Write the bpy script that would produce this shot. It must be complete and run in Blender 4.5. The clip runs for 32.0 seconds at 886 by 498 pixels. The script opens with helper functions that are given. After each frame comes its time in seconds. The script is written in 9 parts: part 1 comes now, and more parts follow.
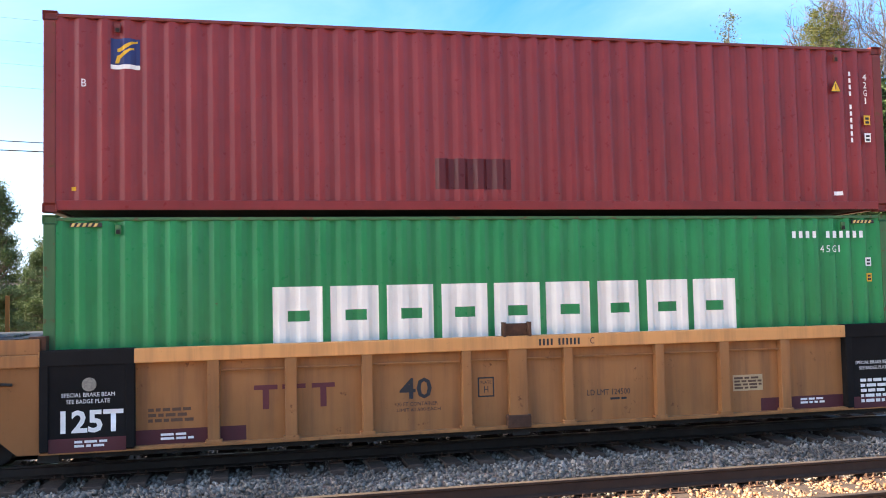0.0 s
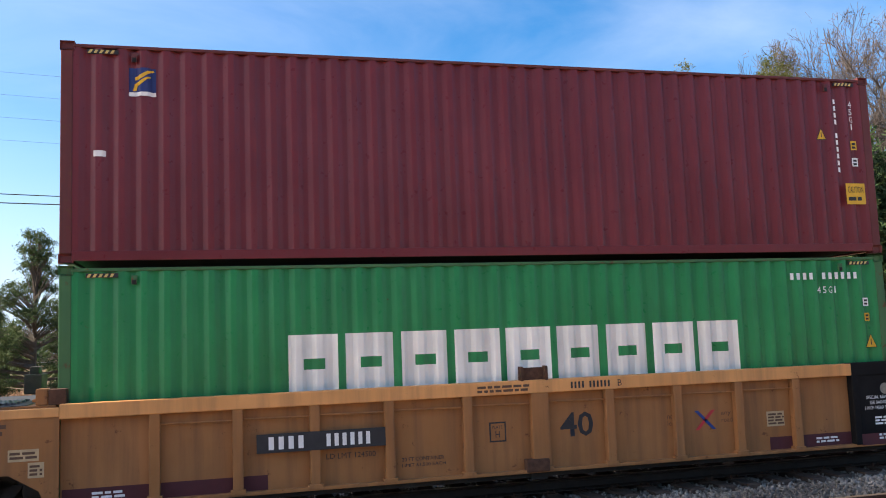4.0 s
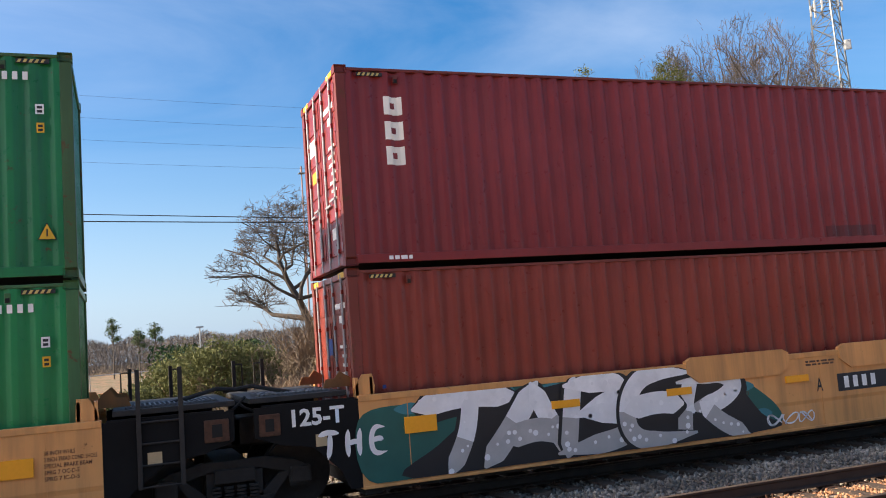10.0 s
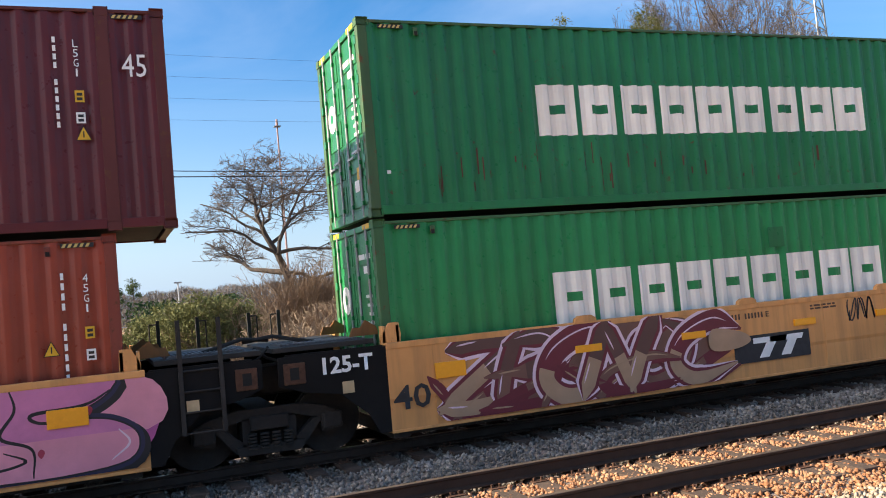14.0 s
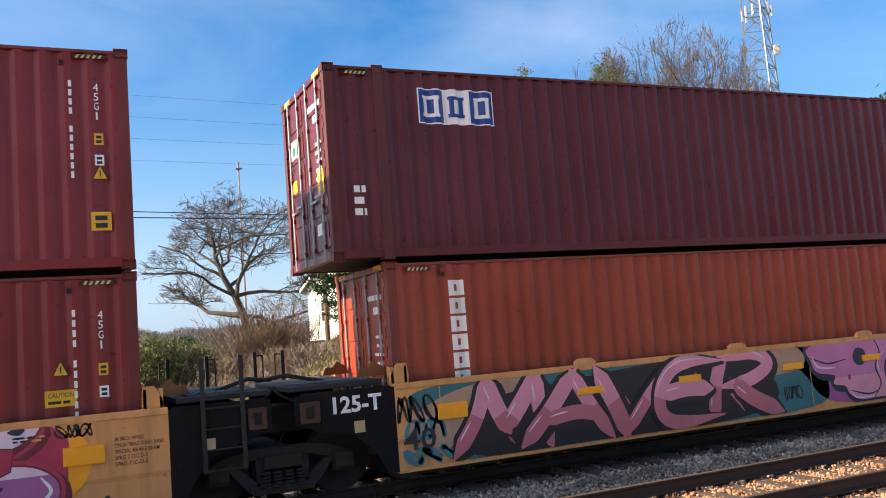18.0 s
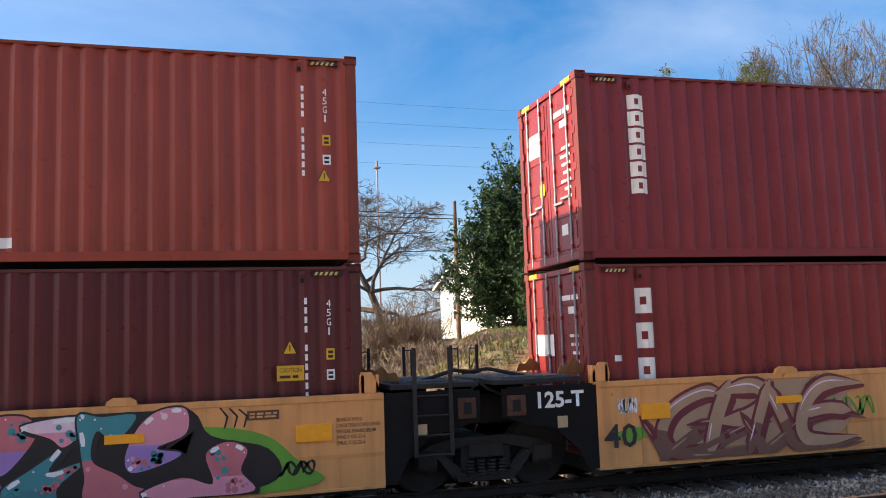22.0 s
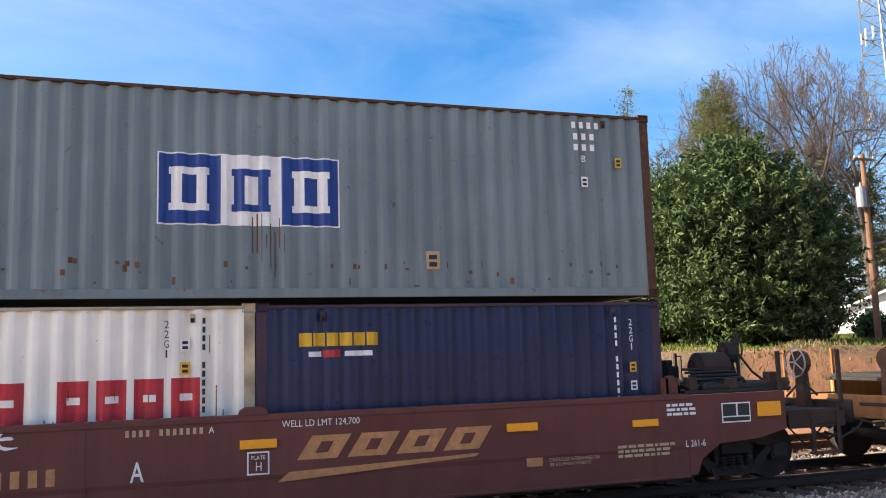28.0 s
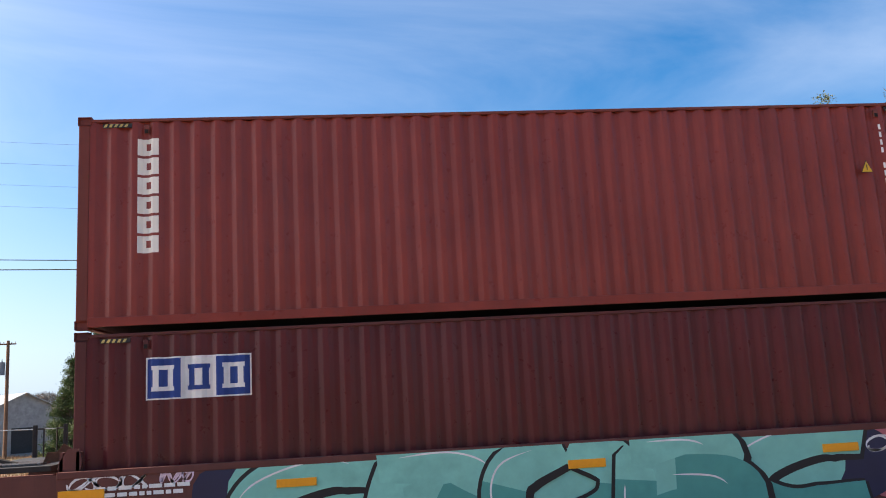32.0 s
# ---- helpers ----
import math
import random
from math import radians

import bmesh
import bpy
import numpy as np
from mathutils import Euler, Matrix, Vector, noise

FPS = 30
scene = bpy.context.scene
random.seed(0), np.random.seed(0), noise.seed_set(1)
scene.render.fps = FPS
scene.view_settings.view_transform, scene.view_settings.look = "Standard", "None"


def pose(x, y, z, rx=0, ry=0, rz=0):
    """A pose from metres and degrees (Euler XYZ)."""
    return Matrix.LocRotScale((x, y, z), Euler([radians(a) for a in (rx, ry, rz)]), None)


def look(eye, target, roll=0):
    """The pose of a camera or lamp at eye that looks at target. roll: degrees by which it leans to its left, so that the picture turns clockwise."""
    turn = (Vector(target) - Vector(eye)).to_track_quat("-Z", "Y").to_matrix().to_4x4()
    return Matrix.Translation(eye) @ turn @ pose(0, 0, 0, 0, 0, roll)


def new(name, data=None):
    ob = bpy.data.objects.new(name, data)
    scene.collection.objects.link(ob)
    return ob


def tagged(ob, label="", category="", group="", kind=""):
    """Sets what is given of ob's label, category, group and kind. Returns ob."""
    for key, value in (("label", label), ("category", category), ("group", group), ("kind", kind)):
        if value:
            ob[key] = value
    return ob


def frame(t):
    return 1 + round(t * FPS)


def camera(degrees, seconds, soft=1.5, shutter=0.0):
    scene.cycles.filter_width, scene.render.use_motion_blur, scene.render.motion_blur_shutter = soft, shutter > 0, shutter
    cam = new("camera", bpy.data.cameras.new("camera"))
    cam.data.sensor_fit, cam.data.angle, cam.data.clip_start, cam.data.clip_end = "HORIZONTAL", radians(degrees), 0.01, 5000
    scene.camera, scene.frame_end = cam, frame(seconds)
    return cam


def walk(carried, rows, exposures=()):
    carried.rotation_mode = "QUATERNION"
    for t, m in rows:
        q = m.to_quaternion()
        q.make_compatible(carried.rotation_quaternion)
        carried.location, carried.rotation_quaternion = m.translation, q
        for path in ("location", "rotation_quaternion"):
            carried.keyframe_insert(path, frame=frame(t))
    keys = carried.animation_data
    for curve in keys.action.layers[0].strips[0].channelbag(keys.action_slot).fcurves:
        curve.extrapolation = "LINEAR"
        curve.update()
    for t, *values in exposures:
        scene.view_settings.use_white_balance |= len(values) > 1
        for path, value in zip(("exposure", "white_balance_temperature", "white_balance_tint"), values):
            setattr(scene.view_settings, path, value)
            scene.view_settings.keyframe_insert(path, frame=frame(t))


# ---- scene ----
# ---------------------------------------------------------------- camera
EYE = 1.99
cam = camera(54.57, 32.0, 1.0)
# seconds, yaw, pitch, roll of the hand-held camera
PATH = [
    (0, -12.09, 2.88, 1.24), (0.5, -10.13, 4.39, 3.70), (1, -6.02, 5.11, 3.91), (1.5, -0.23, 4.69, 4.39),
    (2, 1.52, 4.30, 4.17), (2.5, 0.46, 5.10, 4.51), (4.5, -17.50, 6.26, 2.69), (5, -17.53, 7.24, 4.34),
    (5.5, -16.16, 8.88, 5.13), (6, -16.82, 9.42, 3.85), (6.5, -18.77, 9.11, 2.71), (7, -19.67, 9.33, 2.96),
    (7.5, -20.39, 8.82, 2.91), (8, -19.97, 7.74, 3.50), (8.5, -18.99, 7.06, 3.59), (9, -19.09, 6.34, 2.96),
    (9.5, -19.74, 5.83, 3.08), (10, -20.26, 6.01, 4.28), (10.5, -20.72, 5.58, 3.45), (11, -20.35, 4.06, 2.93),
    (11.5, -19.16, 4.09, 3.12), (12, -20.73, 4.56, 2.54), (12.5, -23.03, 5.14, 2.73), (13, -23.69, 4.78, 1.54),
    (13.5, -23.15, 3.12, 2.04), (14, -21.65, 2.73, 5.02), (14.5, -22.14, 2.88, 5.25), (16.5, -23.78, 4.08, 5.31),
    (17, -23.06, 4.23, 6.21), (17.5, -21.56, 4.71, 6.33), (18, -24.34, 5.53, 4.42), (18.5, -24.76, 6.19, 3.56),
    (19, -20.25, 4.80, 3.70), (19.5, -13.45, 4.66, 4.09), (20, -10.50, 4.70, 3.21), (20.5, -11.88, 5.10, 1.02),
    (21, -13.76, 5.55, -0.41), (21.5, -15.17, 5.86, 0.79), (22, -15.67, 6.07, 1.92), (22.5, -15.30, 5.52, 1.59),
    (23, -14.62, 5.44, 0.84), (23.5, -15.20, 5.40, 0.28), (24, -16.25, 4.84, -0.28), (24.5, -15.98, 4.35, 0.20),
    (25, -17.36, 4.56, 0.84), (25.3, -18.86, 5.33, 1.37), (25.5, -19.50, 5.79, 1.33), (27.5, -17.98, 6.84, 1.79),
    (28, -18.15, 7.13, 1.67), (28.5, -16.98, 6.85, 2.23), (29, -16.91, 7.29, 3.65), (29.5, -16.09, 8.33, 4.20),
    (30, -12.96, 7.93, 4.83), (30.5, -6.38, 8.42, 4.84), (31, -2.99, 9.65, 3.40), (31.5, -3.41, 10.60, 3.98),
    (32, -5.37, 9.78, 3.11),
]
EXPOSURE = [(0.0, 2.01, 7750, 10), (0.5, 1.57, 7750, 10), (1.0, 0.90, 7750, 10), (1.6, 0.90, 7750, 10), (2.0, 1.08, 7750, 10), (2.5, 1.18, 7750, 10), (4.5, 1.27, 7750, 10), (5.0, 1.02, 7750, 10), (6.0, 0.52, 7750, 10), (7.0, 1.03, 7750, 10), (8.0, 1.25, 7750, 10), (9.0, 1.46, 7750, 10), (10.0, 0.94, 7750, 10), (11.0, 1.17, 7750, 10), (12.0, 1.47, 7750, 10), (13.0, 1.33, 7750, 10), (14.5, 1.05, 7750, 10), (16.5, 1.42, 7750, 10), (17.0, 1.62, 7750, 10), (18.0, 1.07, 7750, 10), (19.0, 1.24, 7750, 10), (20.0, 1.75, 7750, 10), (21.0, 1.00, 7750, 10), (22.0, 1.04, 7750, 10), (23.0, 1.32, 7750, 10), (24.0, 1.70, 7750, 10), (25.0, 0.86, 7750, 10), (25.5, 0.82, 7750, 10), (27.5, 1.20, 7750, 10), (28.0, 1.30, 7750, 10), (29.0, 1.23, 7750, 10), (30.0, 1.00, 7750, 10), (31.0, 1.10, 7750, 10), (32.0, 1.00, 7750, 10)]
walk(cam, [(t, pose(0, 0, EYE, 90 + p, r, y)) for t, y, p, r in PATH], EXPOSURE)

# how far the train has rolled: seconds, metres
ROLLED = [
    (0, 0.000), (0.5, 2.025), (1, 4.048), (1.5, 6.072), (2, 8.102), (2.5, 10.133), (4.5, 18.304),
    (5, 20.341), (5.5, 22.368), (6, 24.393), (6.5, 26.427), (7, 28.478), (7.5, 30.534), (8, 32.588),
    (8.5, 34.642), (9, 36.699), (9.5, 38.760), (10, 40.818), (10.5, 42.876), (11, 44.940), (11.5, 47.007),
    (12, 49.066), (12.5, 51.122), (13, 53.179), (13.5, 55.228), (14, 57.271), (14.5, 59.314), (16.5, 67.515),
    (17, 69.584), (17.5, 71.659), (18, 73.739), (18.5, 75.825), (19, 77.916), (19.5, 80.008), (20, 82.104),
    (20.5, 84.202), (21, 86.301), (21.5, 88.387), (22, 90.464), (22.5, 92.534), (23, 94.600), (23.5, 96.664),
    (24, 98.737), (24.5, 100.815), (25, 102.895), (25.3, 104.144), (25.5, 104.976), (27.5, 113.378), (28, 115.459),
    (28.5, 117.542), (29, 119.633), (29.5, 121.730), (30, 123.828), (30.5, 125.924), (31, 128.016), (31.5, 130.103),
    (32, 132.188),
]

# ---------------------------------------------------------------- world and sun
SUN_AZ, SUN_EL = radians(12), radians(31)
sun_dir = Vector((-math.cos(SUN_AZ) * math.cos(SUN_EL), math.sin(SUN_AZ) * math.cos(SUN_EL), math.sin(SUN_EL)))
world = bpy.data.worlds.new("sky")
scene.world = world
world.use_nodes = True
wn, wl = world.node_tree.nodes, world.node_tree.links
wn.clear()
sky = wn.new("ShaderNodeTexSky")
sky.sky_type, sky.sun_disc = "NISHITA", False
sky.sun_elevation = SUN_EL
sky.sun_rotation = math.atan2(sun_dir.x, sun_dir.y)
sky.air_density, sky.dust_density, sky.ozone_density = 1.0, 1.1, 3.0
wc = wn.new("ShaderNodeTexCoord")
sep = wn.new("ShaderNodeSeparateXYZ")
wl.new(wc.outputs["Generated"], sep.inputs[0])
zc = wn.new("ShaderNodeMath"); zc.operation = "MAXIMUM"; zc.inputs[1].default_value = 0.04
wl.new(sep.outputs[2], zc.inputs[0])
flat = []
for k in (0, 1):
    d = wn.new("ShaderNodeMath"); d.operation = "DIVIDE"
    wl.new(sep.outputs[k], d.inputs[0]); wl.new(zc.outputs[0], d.inputs[1])
    flat.append(d)
comb = wn.new("ShaderNodeCombineXYZ")
wl.new(flat[0].outputs[0], comb.inputs[0]); wl.new(flat[1].outputs[0], comb.inputs[1])
mp = wn.new("ShaderNodeMapping")
mp.inputs["Scale"].default_value, mp.inputs["Rotation"].default_value = (0.50, 0.62, 1), (0, 0, radians(-30))
mp.inputs["Location"].default_value = (0.45, 0.3, 0)
wl.new(comb.outputs[0], mp.inputs[0])
cl = wn.new("ShaderNodeTexNoise")
cl.inputs["Scale"].default_value, cl.inputs["Detail"].default_value, cl.inputs["Roughness"].default_value, cl.inputs["Distortion"].default_value = 0.62, 8, 0.56, 1.1
wl.new(mp.outputs[0], cl.inputs["Vector"])
cr = wn.new("ShaderNodeValToRGB")
cr.color_ramp.elements[0].position, cr.color_ramp.elements[1].position = 0.36, 0.80
cr.color_ramp.elements[0].color, cr.color_ramp.elements[1].color = (0, 0, 0, 1), (0.50, 0.50, 0.50, 1)
wl.new(cl.outputs["Fac"], cr.inputs[0])
# thin high cloud keeps to the upper sky
up = wn.new("ShaderNodeMapRange")
up.inputs["From Min"].default_value, up.inputs["From Max"].default_value = 0.19, 0.38
wl.new(sep.outputs[2], up.inputs["Value"])
cm = wn.new("ShaderNodeMath"); cm.operation = "MULTIPLY"
wl.new(cr.outputs[0], cm.inputs[0]); wl.new(up.outputs[0], cm.inputs[1])
mix = wn.new("ShaderNodeMix"); mix.data_type = "RGBA"
mix.inputs[7].default_value = (5.7, 6.4, 8.0, 1)
hs = wn.new("ShaderNodeHueSaturation")
hs.inputs["Saturation"].default_value = 1.44
wl.new(sky.outputs[0], hs.inputs["Color"])
vt = wn.new("ShaderNodeMix"); vt.data_type, vt.blend_type = "RGBA", "MULTIPLY"
vt.inputs[0].default_value, vt.inputs[7].default_value = 1.0, (1.07, 0.965, 1.06, 1)
wl.new(hs.outputs[0], vt.inputs[6])
wl.new(cm.outputs[0], mix.inputs[0]); wl.new(vt.outputs[2], mix.inputs[6])
# pale haze low over the horizon
hz = wn.new("ShaderNodeMapRange")
hz.inputs["From Min"].default_value, hz.inputs["From Max"].default_value = 0.0, 0.26
hz.inputs["To Min"].default_value, hz.inputs["To Max"].default_value = 0.80, 0.0
wl.new(sep.outputs[2], hz.inputs["Value"])
hmix = wn.new("ShaderNodeMix"); hmix.data_type = "RGBA"
# the haze scatters forward: brighter below the sun, dimmer away from it
hd = wn.new("ShaderNodeVectorMath"); hd.operation = "DOT_PRODUCT"
hd.inputs[1].default_value = tuple(Vector((sun_dir.x, sun_dir.y, 0)).normalized())
wl.new(wc.outputs["Generated"], hd.inputs[0])
hr = wn.new("ShaderNodeMapRange")
hr.interpolation_type = "SMOOTHERSTEP"
hr.inputs["From Min"].default_value, hr.inputs["From Max"].default_value = -0.75, 1.0
hr.inputs["To Min"].default_value, hr.inputs["To Max"].default_value = 0.74, 1.12
wl.new(hd.outputs["Value"], hr.inputs["Value"])
hc = wn.new("ShaderNodeVectorMath"); hc.operation = "SCALE"
hc.inputs[0].default_value = (2.05, 3.55, 5.9)
wl.new(hr.outputs[0], hc.inputs["Scale"])
wl.new(hc.outputs[0], hmix.inputs[7])
wl.new(hz.outputs[0], hmix.inputs[0]); wl.new(mix.outputs[2], hmix.inputs[6])
# an added glow round the unseen sun, to brighten the sun-facing rib flanks
ad = wn.new("ShaderNodeVectorMath"); ad.operation = "DOT_PRODUCT"
ad.inputs[1].default_value = tuple(sun_dir)
wl.new(wc.outputs["Generated"], ad.inputs[0])
am = wn.new("ShaderNodeMath"); am.operation = "MAXIMUM"; am.inputs[1].default_value = 0.0
wl.new(ad.outputs["Value"], am.inputs[0])
ap = wn.new("ShaderNodeMath"); ap.operation = "POWER"; ap.inputs[1].default_value = 7.0
wl.new(am.outputs[0], ap.inputs[0])
av = wn.new("ShaderNodeVectorMath"); av.operation = "SCALE"
av.inputs[0].default_value = (14.0, 13.4, 12.8)
wl.new(ap.outputs[0], av.inputs["Scale"])
aa = wn.new("ShaderNodeVectorMath"); aa.operation = "ADD"
wl.new(hmix.outputs[2], aa.inputs[0]); wl.new(av.outputs[0], aa.inputs[1])
bgn = wn.new("ShaderNodeBackground")
bgn.inputs[1].default_value = 0.11
wo = wn.new("ShaderNodeOutputWorld")
wl.new(aa.outputs[0], bgn.inputs[0]); wl.new(bgn.outputs[0], wo.inputs[0])
sun = new("sun", bpy.data.lights.new("sun", "SUN"))
sun.data.energy, sun.data.angle, sun.data.color = 5.0, radians(0.5), (1.0, 0.93, 0.82)
sun.matrix_world = look(tuple(sun_dir * 60), (0, 0, 0))


# ---------------------------------------------------------------- materials
def nodes_of(name):
    m = bpy.data.materials.new(name)
    m.use_nodes = True
    n, l = m.node_tree.nodes, m.node_tree.links
    return m, n, l, n["Principled BSDF"]


def coords(n, l, scale=(1, 1, 1), spread=40.0):
    """Object coordinates, shifted for each object, stretched by scale."""
    tc, oi, add, mpg, mul = n.new("ShaderNodeTexCoord"), n.new("ShaderNodeObjectInfo"), n.new("ShaderNodeVectorMath"), n.new("ShaderNodeMapping"), n.new("ShaderNodeMath")
    mul.operation = "MULTIPLY"
    mul.inputs[1].default_value = spread
    l.new(oi.outputs["Random"], mul.inputs[0])
    l.new(tc.outputs["Object"], add.inputs[0]); l.new(mul.outputs[0], add.inputs[1])
    mpg.inputs["Scale"].default_value = scale
    l.new(add.outputs[0], mpg.inputs[0])
    return mpg.outputs[0]


def noise_fac(n, l, vec, scale, detail=6, lo=0.4, hi=0.6, rough=0.6):
    t, r = n.new("ShaderNodeTexNoise"), n.new("ShaderNodeMapRange")
    t.inputs["Scale"].default_value, t.inputs["Detail"].default_value, t.inputs["Roughness"].default_value = scale, detail, rough
    l.new(vec, t.inputs["Vector"])
    r.inputs["From Min"].default_value, r.inputs["From Max"].default_value = lo, hi
    l.new(t.outputs["Fac"], r.inputs["Value"])
    return r.outputs[0]


def blend(n, l, fac, a, b):
    m = n.new("ShaderNodeMix")
    m.data_type = "RGBA"
    for sock, v in ((m.inputs[0], fac), (m.inputs[6], a), (m.inputs[7], b)):
        if isinstance(v, tuple):
            sock.default_value = (*v, 1)
        elif isinstance(v, float):
            sock.default_value = v
        else:
            l.new(v, sock)
    return m.outputs[2]


def bumped(n, l, bsdf, fac, dist, strength=0.5):
    b = n.new("ShaderNodeBump")
    b.inputs["Strength"].default_value, b.inputs["Distance"].default_value = strength, dist
    l.new(fac, b.inputs["Height"])
    l.new(b.outputs[0], bsdf.inputs["Normal"])


def scaled(c, k):
    return tuple(min(1.0, v * k) for v in c)


RUST = (0.12, 0.045, 0.02)


PAINTS = {}


def painted(name, c, rough=0.28, rust=0.2, fade=0.22, dirt=0.38, gloss=0.30):
    """Weathered paint on steel: faded patches, dirt runs, rust spots, dents."""
    m, n, l, b = nodes_of(name)
    PAINTS[name] = c
    v = coords(n, l)
    vs = coords(n, l, (2.2, 2.2, 0.16))
    col = blend(n, l, noise_fac(n, l, v, 0.7, 5, 0.3, 0.7), scaled(c, 1 - fade * 0.5), scaled(tuple(x * 0.92 + 0.007 for x in c), 1 + fade))
    f = n.new("ShaderNodeMath"); f.operation = "MULTIPLY"; f.inputs[1].default_value = dirt
    l.new(noise_fac(n, l, vs, 2.4, 6, 0.45, 0.75), f.inputs[0])
    col = blend(n, l, f.outputs[0], col, tuple(x * 0.45 + 0.02 for x in c))
    g = n.new("ShaderNodeMath"); g.operation = "MULTIPLY"; g.inputs[1].default_value = 0.85
    l.new(noise_fac(n, l, v, 5.5, 9, 0.74 - rust * 0.25, 0.80 - rust * 0.25, 0.7), g.inputs[0])
    col = blend(n, l, g.outputs[0], col, RUST)
    l.new(col, b.inputs["Base Color"])
    rr = n.new("ShaderNodeMapRange")
    rr.inputs["To Min"].default_value, rr.inputs["To Max"].default_value = rough - 0.02, rough + 0.10
    l.new(noise_fac(n, l, v, 9, 6, 0.3, 0.7), rr.inputs["Value"])
    l.new(rr.outputs[0], b.inputs["Roughness"])
    b.inputs["Specular IOR Level"].default_value = gloss
    bumped(n, l, b, noise_fac(n, l, v, 1.6, 3, 0.2, 0.8), 0.012, 0.16)
    return m


def simple(name, c, rough=0.7, metal=0.0, var=0.25, scale=8.0, bump=0.0, c2=None):
    """A surface with variation at two scales."""
    m, n, l, b = nodes_of(name)
    v = coords(n, l)
    col = blend(n, l, noise_fac(n, l, v, scale, 8, 0.3, 0.7), scaled(c, 1 - var), c2 or scaled(c, 1 + var))
    col = blend(n, l, noise_fac(n, l, v, scale * 0.13, 4, 0.35, 0.7), col, scaled(c, 1 - var * 0.6))
    l.new(col, b.inputs["Base Color"])
    b.inputs["Roughness"].default_value, b.inputs["Metallic"].default_value = rough, metal
    if bump:
        bumped(n, l, b, noise_fac(n, l, v, scale * 2, 8, 0.2, 0.8), bump, 0.7)
    return m


def island(name, ca, cb, rough=0.8, trans=0.0):
    """Colour that differs from leaf to leaf or stone to stone, with slow drift over the whole."""
    m, n, l, b = nodes_of(name)
    geo = n.new("ShaderNodeNewGeometry")
    col = blend(n, l, geo.outputs["Random Per Island"], ca, cb)
    tc = n.new("ShaderNodeTexCoord")
    col = blend(n, l, noise_fac(n, l, tc.outputs["Object"], 0.9, 4, 0.35, 0.7), col, scaled(ca, 0.8))
    l.new(col, b.inputs["Base Color"])
    b.inputs["Roughness"].default_value = rough
    b.inputs["Specular IOR Level"].default_value = 0.15
    if trans:
        out = n["Material Output"]
        tr, mx = n.new("ShaderNodeBsdfTranslucent"), n.new("ShaderNodeMixShader")
        l.new(col, tr.inputs["Color"])
        mx.inputs[0].default_value = trans
        l.new(b.outputs[0], mx.inputs[1]); l.new(tr.outputs[0], mx.inputs[2])
        l.new(mx.outputs[0], out.inputs["Surface"])
    return m


MAROON = painted("maroon_paint", (0.222, 0.023, 0.023), rust=0.16)
MAROON_DULL = painted("dull_maroon_paint", (0.155, 0.017, 0.022), rust=0.2)
MAROON_DARK = painted("dark_maroon_paint", (0.108, 0.012, 0.014), rust=0.1)
MAROON_WARM = painted("red_brown_paint", (0.250, 0.037, 0.024), rust=0.16)
BRICK_RED = painted("brick_red_paint", (0.310, 0.050, 0.025), rust=0.16)
GREEN = painted("green_paint", (0.004, 0.225, 0.070), rust=0.25, dirt=0.45)
GREEN_DARK = painted("weathered_green_paint", (0.005, 0.165, 0.052), rust=0.45, dirt=0.6)
GREY = painted("grey_paint", (0.17, 0.215, 0.225), rust=0.42, dirt=0.5)
WHITE_BOX = painted("white_container_paint", (0.90, 0.86, 0.76), rust=0.3, dirt=0.22)
NAVY = painted("navy_paint", (0.009, 0.021, 0.070), rust=0.1)
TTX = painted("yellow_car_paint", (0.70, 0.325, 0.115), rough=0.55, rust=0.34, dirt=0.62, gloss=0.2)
# darker brown-yellow for ribbed side sheets, ribs and end frames
TTX_DULL = painted("dark_brown_yellow_paint", (0.35, 0.150, 0.053), rough=0.6, rust=0.45, dirt=0.8, gloss=0.2)
BNSF = painted("oxide_brown_paint", (0.135, 0.047, 0.038), rough=0.6, rust=0.25, dirt=0.5, gloss=0.2)
BLACK = painted("black_paint", (0.010, 0.0095, 0.0095), rough=0.75, rust=0.15, dirt=0.04, fade=0.1, gloss=0.06)
OXIDE = painted("oxide_red_band", (0.085, 0.018, 0.022), rough=0.6, rust=0.15)
STEEL = simple("dusty_black_steel", (0.030, 0.027, 0.025), 0.7, 0.3, 0.4, 6)
RUSTY = simple("rusty_steel", (0.10, 0.045, 0.025), 0.85, 0.2, 0.5, 14, 0.002)
GRIME = simple("brake_dust", (0.032, 0.026, 0.022), 0.9, 0.0, 0.4, 9, 0.004)
BARE = simple("galvanised_steel", (0.45, 0.46, 0.47), 0.45, 0.7, 0.2, 10)
BAR_GREY = simple("locking_bar_steel", (0.36, 0.36, 0.37), 0.5, 0.4, 0.25, 8)
RAIL = simple("rail_steel", (0.050, 0.031, 0.023), 0.65, 0.4, 0.35, 6)
RAIL_TOP = simple("polished_rail_head", (0.34, 0.31, 0.29), 0.28, 0.9, 0.2, 3)
W = simple("white_lettering", (0.82, 0.81, 0.78), 0.6, 0, 0.12, 7)
W_WORN = painted("worn_white_paint", (0.84, 0.80, 0.72), rough=0.6, rust=0.12, dirt=0.25)
YEL = simple("yellow_sticker", (0.72, 0.40, 0.02), 0.5, 0, 0.15, 9)
STRIPE = simple("pale_yellow_stripe", (0.60, 0.44, 0.14), 0.6, 0, 0.2, 9)
AMBER = simple("amber_reflector", (0.95, 0.38, 0.018), 0.35, 0, 0.08, 20)
INK = simple("black_lettering", (0.015, 0.015, 0.016), 0.6, 0, 0.2, 8)
BLUE = simple("blue_panel", (0.003, 0.042, 0.235), 0.45, 0, 0.15, 6)
